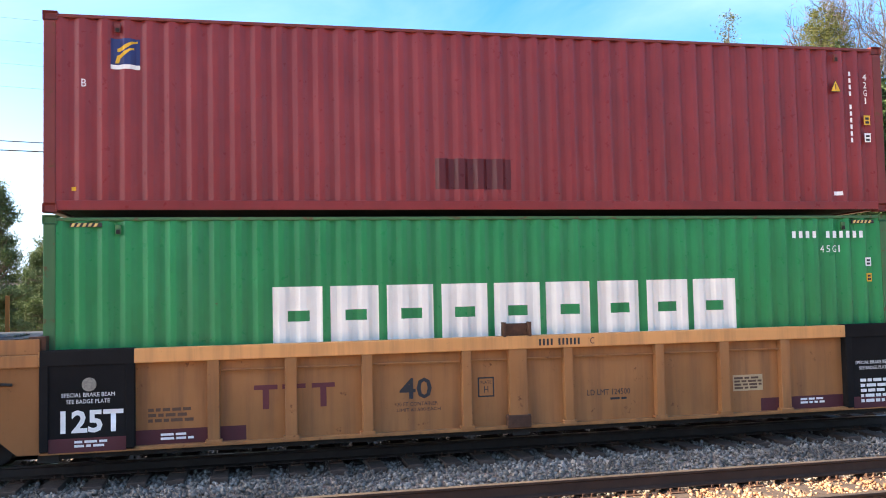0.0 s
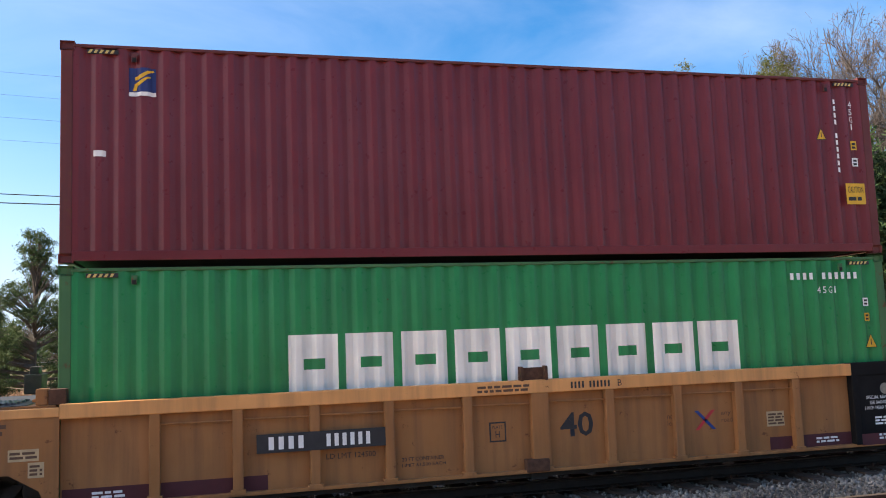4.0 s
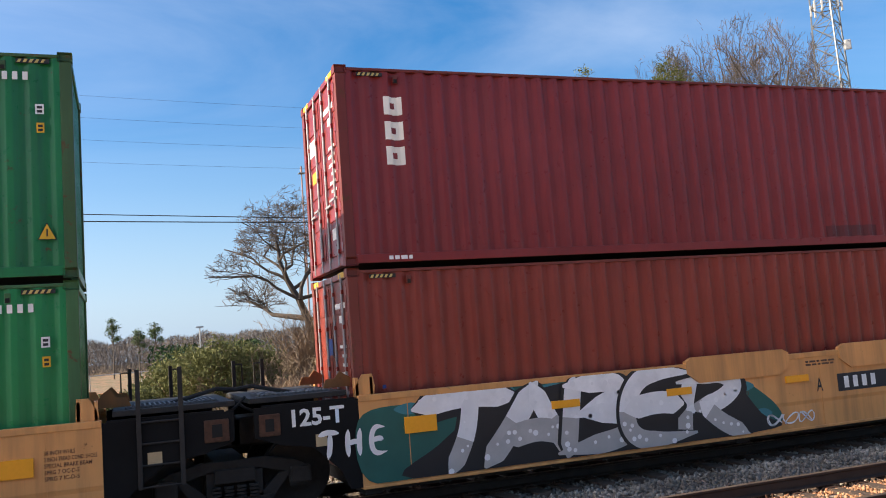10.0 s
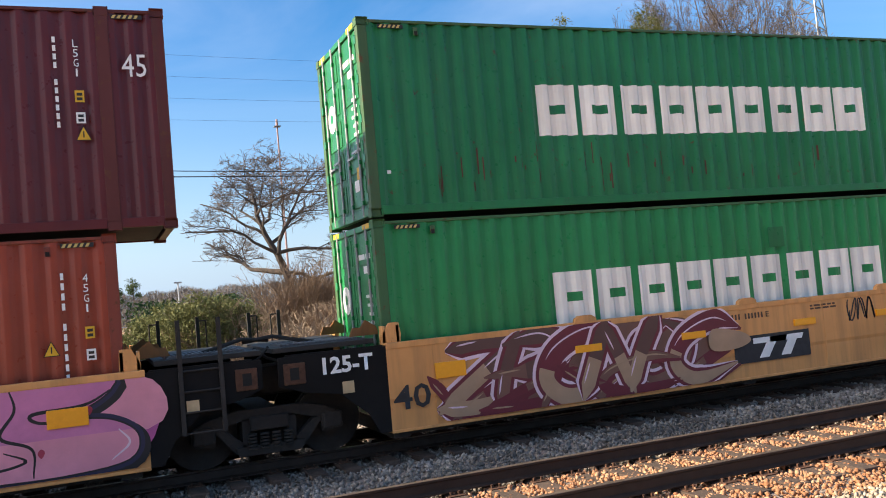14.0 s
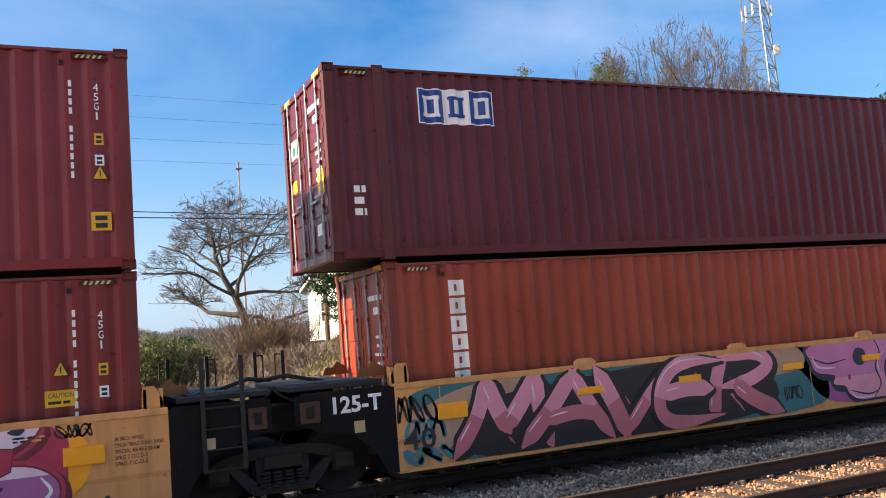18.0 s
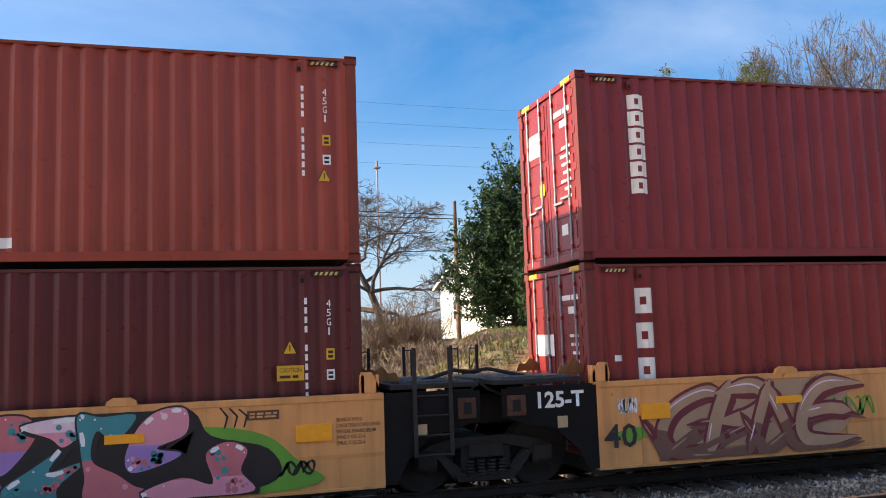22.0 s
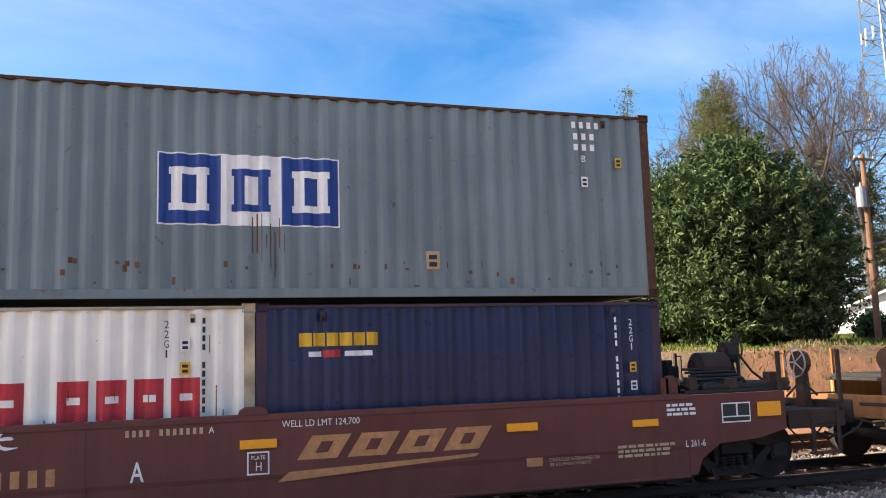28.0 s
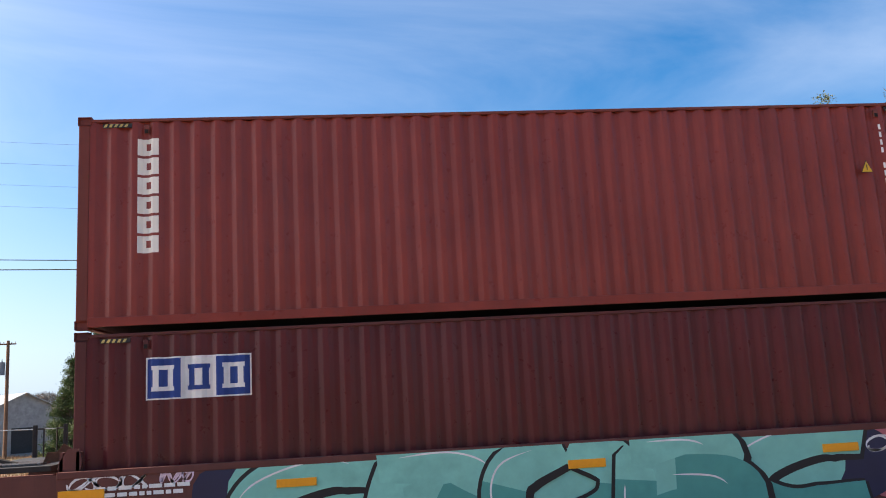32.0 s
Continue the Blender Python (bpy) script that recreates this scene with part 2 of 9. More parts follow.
BLUE_DEEP = simple("deep_blue_panel", (0.012, 0.025, 0.13), 0.45, 0, 0.15, 6)
RED = simple("red_lettering", (0.52, 0.025, 0.04), 0.5, 0, 0.15, 6)
GOLD = simple("faded_gold_lettering", (0.486, 0.23, 0.095), 0.6, 0, 0.3, 9)
CREAM = simple("cream_lettering", (0.50, 0.36, 0.20), 0.6, 0, 0.2, 9)
OXLET = simple("oxide_lettering", (0.13, 0.022, 0.028), 0.6, 0, 0.25, 9)
DIM = simple("faded_dark_lettering", (0.11, 0.055, 0.03), 0.7, 0, 0.2, 9)


# ---------------------------------------------------------------- mesh tools
def mesh_of(name, verts, faces, mat, smooth=False):
    me = bpy.data.meshes.new(name)
    me.from_pydata(verts, [], faces)
    me.materials.append(mat)
    if smooth:
        me.polygons.foreach_set("use_smooth", [True] * len(me.polygons))
    return me


def hang(name, me, parent=None, at=None, label=""):
    """Links a mesh as one object, under a thing or part if one is given."""
    ob = new(name, me)
    if parent is not None:
        ob.parent = parent
    if at is not None:
        ob.matrix_basis = at
    if label:
        ob["label"] = label
    return ob


def part(name, bm, mat, parent=None, label="", at=None, smooth=False):
    me = bpy.data.meshes.new(name)
    bm.to_mesh(me)
    bm.free()
    me.materials.append(mat)
    if smooth:
        me.polygons.foreach_set("use_smooth", [True] * len(me.polygons))
    return hang(name, me, parent, at, label)


def box(bm, x0, x1, y0, y1, z0, z1, bevel=0.0):
    m = Matrix.LocRotScale(((x0 + x1) / 2, (y0 + y1) / 2, (z0 + z1) / 2), None, (x1 - x0, y1 - y0, z1 - z0))
    r = bmesh.ops.create_cube(bm, size=1, matrix=m)
    if bevel:
        es = list({e for v in r["verts"] for e in v.link_edges})
        bmesh.ops.bevel(bm, geom=es, offset=bevel, segments=2, affect="EDGES", profile=0.6)
    return bm


def boxes(*bs, bevel=0.0):
    bm = bmesh.new()
    for b in bs:
        box(bm, *b, bevel=bevel)
    return bm


def rod(bm, a, b, r, n=8, r2=None):
    a, b = Vector(a), Vector(b)
    d = b - a
    m = Matrix.Translation((a + b) / 2) @ d.to_track_quat("Z", "Y").to_matrix().to_4x4()
    bmesh.ops.create_cone(bm, cap_ends=True, segments=n, radius1=r, radius2=r if r2 is None else r2, depth=d.length, matrix=m)
    return bm


def rods(r, *pts, n=8):
    """One bent rod through the points."""
    bm = bmesh.new()
    for a, b in zip(pts, pts[1:]):
        rod(bm, a, b, r, n)
    return bm


def prism(bm, outline, y0, y1):
    """A plate: an outline of (x, z), from y0 to y1."""
    a = [bm.verts.new((x, y0, z)) for x, z in outline]
    b = [bm.verts.new((x, y1, z)) for x, z in outline]
    bm.faces.new(a)
    bm.faces.new(b[::-1])
    for i in range(len(a)):
        j = (i + 1) % len(a)
        bm.faces.new((a[i], b[i], b[j], a[j]))
    bmesh.ops.recalc_face_normals(bm, faces=bm.faces)
    return bm


LETTERS = {}


def text_mesh(s, mat, bold=0.0):
    """Flat lettering in the built-in font, one unit high, lower left corner at the origin, facing -y."""
    key = (s, mat.name, bold)
    if key not in LETTERS:
        cu = bpy.data.curves.new("lettering", "FONT")
        cu.body, cu.size, cu.resolution_u, cu.offset = s, 1.0, 2, bold
        ob = bpy.data.objects.new("lettering", cu)
        scene.collection.objects.link(ob)
        me = bpy.data.meshes.new_from_object(ob.evaluated_get(bpy.context.evaluated_depsgraph_get()))
        bpy.data.objects.remove(ob)
        xs = [v.co.x for v in me.vertices]
        ys = [v.co.y for v in me.vertices]
        x0, y0, w, h = min(xs), min(ys), max(xs) - min(xs), max(ys) - min(ys)
        for v in me.vertices:
            v.co = ((v.co.x - x0) / w, 0, (v.co.y - y0) / h)
        me.materials.clear()
        me.materials.append(mat)
        LETTERS[key] = me
    return LETTERS[key]


def letter(parent, s, x, z, w, h, mat, y=-0.004, bold=0.0, slant=0.0):
    """Lettering of width w and height h with its lower left corner at x, z on the near face."""
    m = Matrix(((w, 0, slant * h, x), (0, 1, 0, y), (0, 0, h, z), (0, 0, 0, 1)))
    return hang("lettering", text_mesh(s, mat, bold), parent, m)


def quads(rects, y):
    """Flat plates facing -y from (x0, x1, z0, z1)."""
    vs, fs = [], []
    for x0, x1, z0, z1 in rects:
        k = len(vs)
        vs += [(x0, y, z0), (x1, y, z0), (x1, y, z1), (x0, y, z1)]
        fs.append((k, k + 1, k + 2, k + 3))
    return vs, fs


def bars(parent, x, z, w, h, mat, n, y=-0.004, gaps=(), name="number_strip"):
    """A row of n plain bars in place of a number."""
    step = w / n
    vs, fs = quads([(x + i * step + step * 0.24, x + (i + 1) * step - step * 0.24, z, z + h) for i in range(n) if i not in gaps], y)
    return tagged(hang(name, mesh_of(name, vs, fs, mat), parent), kind="stuff")


def column(parent, x, ztop, w, h, mat, n, y=-0.004, gaps=()):
    """A column of plain bars in place of an upright number."""
    step = h / n
    vs, fs = quads([(x + w * 0.28, x + w * 0.72, ztop - (i + 1) * step + step * 0.18, ztop - i * step - step * 0.14) for i in range(n) if i not in gaps], y)
    return tagged(hang("number_strip", mesh_of("number_strip", vs, fs, mat), parent), kind="stuff")


def lines(parent, x, z, w, h, mat, rows, y=-0.004, seed=1):
    """Small print that cannot be read: broken bars."""
    r = random.Random(seed)
    out = []
    for i in range(rows):
        zz = z + h - (i + 1) * h / rows
        xx = x
        while xx < x + w * r.uniform(0.8, 1.0):
            ww = min(r.uniform(0.05, 0.16), x + w - xx)
            out.append((xx, xx + ww, zz + h / rows * 0.18, zz + h / rows * 0.78))
            xx += ww + 0.025
    vs, fs = quads(out, y)
    return tagged(hang("small_print", mesh_of("small_print", vs, fs, mat), parent), kind="stuff")


# ---------------------------------------------------------------- containers
TRAIN = []           # (thing, x at the start, y, z)
FACE = 11.608        # near face of the containers
WIDE = 2.438
PITCH, DEEP = 0.278, 0.056
PAST = 0.08          # the door-end frame stands past the wall's nominal end


# one rib of the pressing: rounded bends between two flats and two slopes
BEND = ((0.0, 0.0), (0.05, 0.06), (0.24, 0.94), (0.30, 1.0), (0.47, 1.0), (0.53, 0.94), (0.72, 0.06), (0.78, 0.0))


def wave(x0, x1):
    """Break points (x, y) of the pressed side wall between x0 and x1; y = 0 is the outermost."""
    n = max(1, round((x1 - x0 - 0.07) / PITCH))
    p = (x1 - x0 - 0.07) / n
    pts = [(x0, 0.0)]
    for i in range(n):
        a = x0 + 0.07 + i * p
        for f, d in BEND:
            pts.append((a + p * f, d * DEEP))
    return pts + [(x1 - 0.02, 0.0), (x1, 0.0)]


def depth_at(pts, x):
    for (xa, ya), (xb, yb) in zip(pts, pts[1:]):
        if xa <= x <= xb:
            return ya + (yb - ya) * (x - xa) / max(xb - xa, 1e-6)
    return 0.0


def wave_sheet(name, pts, y, z0, z1, mat, back=0.066):
    """The pressed sheet, with a plain back."""
    vs, fs = [], []
    for x, d in pts:
        vs += [(x, y + d, z0), (x, y + d, z1)]
    for i in range(len(pts) - 1):
        fs.append((2 * i, 2 * i + 2, 2 * i + 3, 2 * i + 1))
    k = len(vs)
    vs += [(pts[0][0], y + back, z0), (pts[-1][0], y + back, z0), (pts[-1][0], y + back, z1), (pts[0][0], y + back, z1)]
    fs.append((k + 3, k + 2, k + 1, k))
    return mesh_of(name, vs, fs, mat, True)


def casting(bm, x, y, z, sx, sy, sz):
    """A corner casting with a hole in its near face. sx, sy, sz: towards the middle of the box."""
    x0, x1 = sorted((x, x + sx * 0.178))
    y0, y1 = sorted((y, y + sy * 0.162))
    z0, z1 = sorted((z, z + sz * 0.118))
    box(bm, x0, x1, y0, y1, z0, z1)
    bm.faces.ensure_lookup_table()
    f = min(bm.faces[-6:], key=lambda q: q.calc_center_median().y * sy)
    r = bmesh.ops.inset_individual(bm, faces=[f], thickness=0.03)
    bmesh.ops.translate(bm, verts=f.verts, vec=(0, 0.04 * sy, 0))




# near-black blocks laid on plates as the shade inside slots and openings
HOLE_SHADE = simple("painted_recess_shade", (0.01, 0.009, 0.008), 0.9)
STAINED = {}


def stained(mat, c):
    """The same paint, worn and rust-stained, for posts and castings."""
    if mat.name not in STAINED:
        STAINED[mat.name] = painted("stained_" + mat.name, tuple(v * 0.55 + r * 0.45 for v, r in zip(c, (0.10, 0.040, 0.032))), rough=0.5, rust=0.62, dirt=0.6, gloss=0.25)
    return STAINED[mat.name]


class Con:
    """One container: thing, length, height and the wave of its near wall, to put paint on."""


def container(label, x, z, length, high, mat, doors="left", posts=(), hazard=True, vents=True, post_mat=None, door_seed=0, roof_mat=None):
    c = Con()
    c.thing = tagged(new("shipping_container"), label, "shipping container", "containers on the train")
    c.thing.empty_display_size = 0.3
    c.length, c.high, c.mat = length, high, mat
    TRAIN.append((c.thing, x, FACE, z))
    pm = post_mat or stained(mat, PAINTS[mat.name])
    ZB, ZT = 0.155, high - 0.075
    t = c.thing
    # side walls, in bays between the posts of a long box
    edges = [0.15 - PAST, *[v for p in posts for v in (p - 0.08, p + 0.08)], length - 0.15]
    c.waves = []
    for a, b in zip(edges[::2], edges[1::2]):
        pts = wave(a, b)
        c.waves.append(pts)
        hang("side_panel", wave_sheet("side_panel", pts, 0.012, ZB, ZT, mat), t)
        far = wave_sheet("side_panel", [(length - q, d) for q, d in pts[::-1]], 0.012, ZB, ZT, mat)
        hang("side_panel", far, t, pose(length, WIDE, 0, 0, 0, 180))
    for p in posts:
        part("intermediate_post", boxes((p - 0.08, p + 0.08, -0.004, 0.07, 0, high), bevel=0.008), pm, t)
        for zz, sz in ((0, 1), (high, -1)):
            bm = bmesh.new()
            casting(bm, p - 0.089, -0.008, zz, 1, 1, sz)
            part("corner_casting", bm, pm, t)
    # frame
    for y0, y1 in ((0.0, 0.06), (WIDE - 0.06, WIDE)):
        part("top_rail", boxes((0.15 - PAST, length - 0.15, y0 + 0.002, y1 - 0.002, ZT, high - 0.032), bevel=0.008), pm, t)
        part("bottom_rail", boxes((0.15 - PAST, length - 0.15, y0 + 0.002, y1 - 0.002, 0.030, ZB), bevel=0.008), mat, t)
    for xx, sx in ((-PAST, 1), (length, -1)):
        for yy, sy in ((0, 1), (WIDE, -1)):
            x0, x1 = sorted((xx + sx * 0.004, xx + sx * 0.15))
            y0, y1 = sorted((yy + sy * 0.002, yy + sy * 0.15))
            part("corner_post", boxes((x0, x1, y0, y1, 0.118, high - 0.118), bevel=0.012), pm, t)
            for zz, sz in ((0, 1), (high, -1)):
                bm = bmesh.new()
                casting(bm, xx - sx * 0.006, yy - sy * 0.006, zz, sx, sy, sz)
                part("corner_casting", bm, pm, t)
    part("roof_panel", boxes((0.1 - PAST, length - 0.1, 0.055, WIDE - 0.055, high - 0.06, high - 0.045)), roof_mat or mat, t)
    part("floor_frame", boxes((0.15 - PAST, length - 0.15, 0.06, WIDE - 0.06, 0.05, 0.16)), STEEL, t)
    for xx, sx in ((-PAST, 1), (length, -1)):
        x0, x1 = sorted((xx + sx * 0.004, xx + sx * 0.11))
        part("end_header", boxes((x0, x1, 0.15, WIDE - 0.15, high - 0.12, high - 0.03), bevel=0.01), mat, t)
        part("end_sill", boxes((x0, x1, 0.15, WIDE - 0.15, 0.03, 0.155), bevel=0.01), mat, t)
    # plain pressed end walls
    ends = [("right", length)] if doors == "left" else [("left", 0), ("right", length)]
    for side, xx in ends:
        pts = wave(0.15, WIDE - 0.15)
        me = wave_sheet("end_wall", pts, 0, ZB, high - 0.12, mat)
        at = pose(length - 0.03, 0, 0, 0, 0, 90) if side == "right" else pose(0.03 - PAST, WIDE, 0, 0, 0, -90)
        hang("end_wall", me, t, at)
    if doors == "left":
        r = random.Random(door_seed)
        mid = WIDE / 2
        kept = {o.name for o in t.children}
        for y0, y1 in ((0.155, mid - 0.01), (mid + 0.01, WIDE - 0.155)):
            bm = bmesh.new()
            box(bm, 0.035, 0.07, y0, y1, ZB + 0.01, high - 0.13)
            d = part("door", bm, mat, t)
            hh = (high - 0.13 - ZB - 0.01) / 5
            for i in range(5):
                za = ZB + 0.01 + i * hh
                part("pressed_panel", boxes((0.022, 0.050, y0 + 0.09, y1 - 0.09, za + 0.05, za + hh - 0.06), bevel=0.006), mat, d)
            for f in (0.24, 0.76):
                yb = y0 + (y1 - y0) * f
                bm = rods(0.019, (0.004, yb, 0.05), (0.004, yb, high - 0.05), n=8)
                bar = part("locking_bar", bm, BAR_GREY, d)
                bm = bmesh.new()
                for zz in (0.25, 0.85, 1.5, 2.1, high - 0.3):
                    box(bm, -0.012, 0.034, yb - 0.04, yb + 0.04, zz - 0.03, zz + 0.03)
                tagged(part("bar_guide", bm, mat, bar), kind="stuff")
                zz = 0.95 + (0.06 if f < 0.5 else 0)
                part("handle", boxes((-0.022, -0.006, yb - 0.02, yb + 0.30 * (1 if f < 0.5 else -1) * 1.0, zz, zz + 0.035) if f < 0.5 else (-0.022, -0.006, yb - 0.30, yb + 0.02, zz, zz + 0.035)), BAR_GREY, bar)
            yh = y0 if y0 < 0.5 else y1
            bm = bmesh.new()
            for i in range(5):
                zz = 0.3 + i * (high - 0.6) / 4
                box(bm, -0.002, 0.034, yh - 0.05, yh + 0.05, zz - 0.06, zz + 0.06)
            tagged(part("hinge", bm, mat, d), kind="stuff")
        for o in t.children:
            if o.name not in kept:
                o.location.x -= PAST
        # paint on the doors, seen from -x: near door is on the reader's right
        def dq(y0, y1, z0, z1, m, nm="door_marking", x=0.018, round_=False):
            if round_:
                k = [((y0 + y1) / 2 - (y1 - y0) / 2 * math.cos(i * 0.3927), (z0 + z1) / 2 + (z1 - z0) / 2 * math.sin(i * 0.3927)) for i in range(16)]
                me = mesh_of(nm, [(x, y, z) for y, z in k], [tuple(range(16))[::-1]], m)
            else:
                me = mesh_of(nm, [(x, y1, z0), (x, y0, z0), (x, y0, z1), (x, y1, z1)], [(0, 1, 2, 3)], m)
            hang(nm, me, t, pose(-PAST, 0, 0))
        for i in range(7):
            q = 0.36
            for _ in range(2):
                ww = r.uniform(0.08, 0.2)
                dq(q, q + ww, high * 0.62 - i * 0.13, high * 0.62 - i * 0.13 + 0.045, W)
                q += ww + 0.03
        dq(0.32, 0.56, high - 0.53, high - 0.45, W)
        dq(0.60, 0.92, high - 0.53, high - 0.45, W)
        dq(0.42, 0.70, high - 0.74, high - 0.63, W)
        dq(0.55, 0.78, 0.45, 0.62, W)
        c.door_patch = dq
    if hazard:
        for xa in (0.25, length - 0.64):
            part("hazard_plate", boxes((xa - 0.01, xa + 0.375, 0.0, 0.02, high - 0.155, high - 0.100)), INK, t)
            for i in range(5):
                xx = xa + i * 0.068
                me = mesh_of("hazard_stripe", [(xx, -0.003, high - 0.150), (xx + 0.036, -0.003, high - 0.150), (xx + 0.062, -0.003, high - 0.105), (xx + 0.026, -0.003, high - 0.105)], [(0, 1, 2, 3)], STRIPE)
                hang("hazard_stripe", me, t)
        me = mesh_of("hazard_strip", [(-0.001 - PAST, y, zz) for y0 in (0.2, WIDE - 0.55) for y, zz in ((y0 + 0.35, high - 0.1), (y0, high - 0.1), (y0, high - 0.025), (y0 + 0.35, high - 0.025))], [(0, 1, 2, 3), (4, 5, 6, 7)], YEL)
        tagged(hang("hazard_strip", me, t), kind="stuff")
    if vents:
        for xa in (0.82, length - 0.80):
            part("air_vent", boxes((xa - 0.035, xa + 0.035, 0.0, 0.03, high - 0.25, high - 0.13), bevel=0.008), pm, t)
            part("vent_slot", boxes((xa - 0.024, xa + 0.024, -0.004, 0.01, high - 0.245, high - 0.19)), HOLE_SHADE, t)
    return c


def on_wall(c, rects, mat, name, lift=0.003, label=""):
    """Paint laid over the pressed wall, following its waves. rects: (x0, x1, z0, z1)."""
    vs, fs = [], []
    for x0, x1, z0, z1 in rects:
        pts = next((w for w in c.waves if w[0][0] - 0.2 <= x0 <= w[-1][0] + 0.2), c.waves[0])
        xs = [x0] + [q for q, _ in pts if x0 < q < x1] + [x1]
        k = len(vs)
        for q in xs:
            y = 0.012 + depth_at(pts, q) - lift
            vs += [(q, y, z0), (q, y, z1)]
        fs += [(k + 2 * i, k + 2 * i + 2, k + 2 * i + 3, k + 2 * i + 1) for i in range(len(xs) - 1)]
    return hang(name, mesh_of(name, vs, fs, mat), c.thing, None, label)


def brand_blocks(c, x, z, w, h, n, mat, gap=0.16, slot=True, name="brand_block"):
    """A brand's lettering as plain blocks, one for each of its n characters."""
    step = w / n
    for i in range(n):
        a, b = x + i * step + step * gap / 2, x + (i + 1) * step - step * gap / 2
        if slot:
            t1, t2 = a + (b - a) * 0.30, a + (b - a) * 0.74
            rects = [(a, t1, z, z + h), (t2, b, z, z + h), (t1, t2, z, z + h * 0.42), (t1, t2, z + h * 0.60, z + h)]
        else:
            rects = [(a, b, z, z + h)]
        on_wall(c, rects, mat, name)


def brand_stack(c, x, ztop, w, h, n, mat):
    """The same for lettering that stands upright."""
    step = h / n
    for i in range(n):
        zt = ztop - i * step
        a, zz = x, zt - step * 0.86
        on_wall(c, [(a, a + w, zz, zz + step * 0.26), (a, a + w * 0.38, zz + step * 0.26, zt - step * 0.24), (a + w * 0.62, a + w, zz + step * 0.26, zt - step * 0.24), (a, a + w, zt - step * 0.24, zt)], mat, "brand_block")


def panel_logo(c, x, z, w, h):
    """Blue, white and blue panel with plain blocks."""
    e = 0.02
    on_wall(c, [(x, x + w, z, z + h)], W, "logo_panel", 0.003)
    third = w / 3
    for q in ((x + e, x + third, z + e, z + h - e), (x + 2 * third, x + w - e, z + e, z + h - e)):
        on_wall(c, [q], BLUE, "logo_field", 0.006)
    b = h * 0.20
    for i, m in ((0, W), (1, BLUE), (2, W)):
        xa = x + i * third + third * 0.18
        ww = third * 0.64
        on_wall(c, [(xa, xa + ww, z + b, z + h * 0.30), (xa + ww * 0.06, xa + ww * 0.32, z + h * 0.30, z + h * 0.70), (xa + ww * 0.68, xa + ww * 0.94, z + h * 0.30, z + h * 0.70), (xa, xa + ww, z + h * 0.70, z + h - b)], m, "logo_block", 0.009)


def square_logo(c, x, z, w):
    """Deep blue square with a yellow swoosh over a white strip."""
    on_wall(c, [(x, x + w, z, z + w * 1.12)], BLUE_DEEP, "logo_field", 0.004)
    on_wall(c, [(x, x + w, z, z + w * 0.16)], W, "logo_strip", 0.007)
    for k, (x0, x1, za, zb, th) in enumerate(((0.22, 0.92, 0.70, 1.00, 0.13), (0.20, 0.80, 0.44, 0.74, 0.12))):
        n = 22
        cols = []
        for i in range(n):
            f = (i + 0.5) / n
            mid = za + (zb - za) * (f * f * (3 - 2 * f))
            half = th * (0.25 + 0.75 * math.sin(math.pi * min(1.0, 0.15 + f))) / 2 + 0.02
            cols.append((x + w * (x0 + (x1 - x0) * i / n), x + w * (x0 + (x1 - x0) * (i + 1) / n), z + w * (mid - half), z + w * (mid + half)))
        on_wall(c, cols, YEL, "logo_swoosh", 0.007)
    on_wall(c, [(x + w * (0.14 + 0.012 * i), x + w * (0.28 + 0.012 * i), z + w * (0.22 + 0.04 * i), z + w * (0.26 + 0.04 * i)) for i in range(6)], YEL, "logo_swoosh", 0.0075)


def triangle_sign(c, x, z, s=0.19):
    m = mesh_of("warning_triangle", [(x, 0.004, z), (x + s, 0.004, z), (x + s / 2, 0.004, z + s)], [(0, 1, 2)], INK)
    hang("warning_triangle", m, c.thing)
    m = mesh_of("triangle_field", [(x + 0.014, 0.001, z + 0.009), (x + s - 0.014, 0.001, z + 0.009), (x + s / 2, 0.001, z + s - 0.018)], [(0, 1, 2)], YEL)
    hang("triangle_field", m, c.thing)
    vs, fs = quads([(x + s * 0.46, x + s * 0.54, z + s * 0.2, z + s * 0.62)], -0.001)
    hang("triangle_mark", mesh_of("triangle_mark", vs, fs, INK), c.thing)


def sticker(c, x, z, w, h, mat, ink=INK, rows=2, text=""):
    vs, fs = quads([(x, x + w, z, z + h)], 0.004)
    hang("sticker", mesh_of("sticker", vs, fs, mat), c.thing)
    if text:
        letter(c.thing, text, x + w * 0.1, z + h * 0.55, w * 0.8, h * 0.3, ink, 0.001)
        lines(c.thing, x + w * 0.1, z + h * 0.12, w * 0.8, h * 0.3, ink, 1, 0.001)
    else:
        vs, fs = quads([(x + w * 0.2, x + w * 0.8, z + h * (0.15 + i * 0.8 / rows), z + h * (0.15 + i * 0.8 / rows + 0.5 / rows)) for i in range(rows)], 0.001)
        hang("small_print", mesh_of("small_print", vs, fs, ink), c.thing)


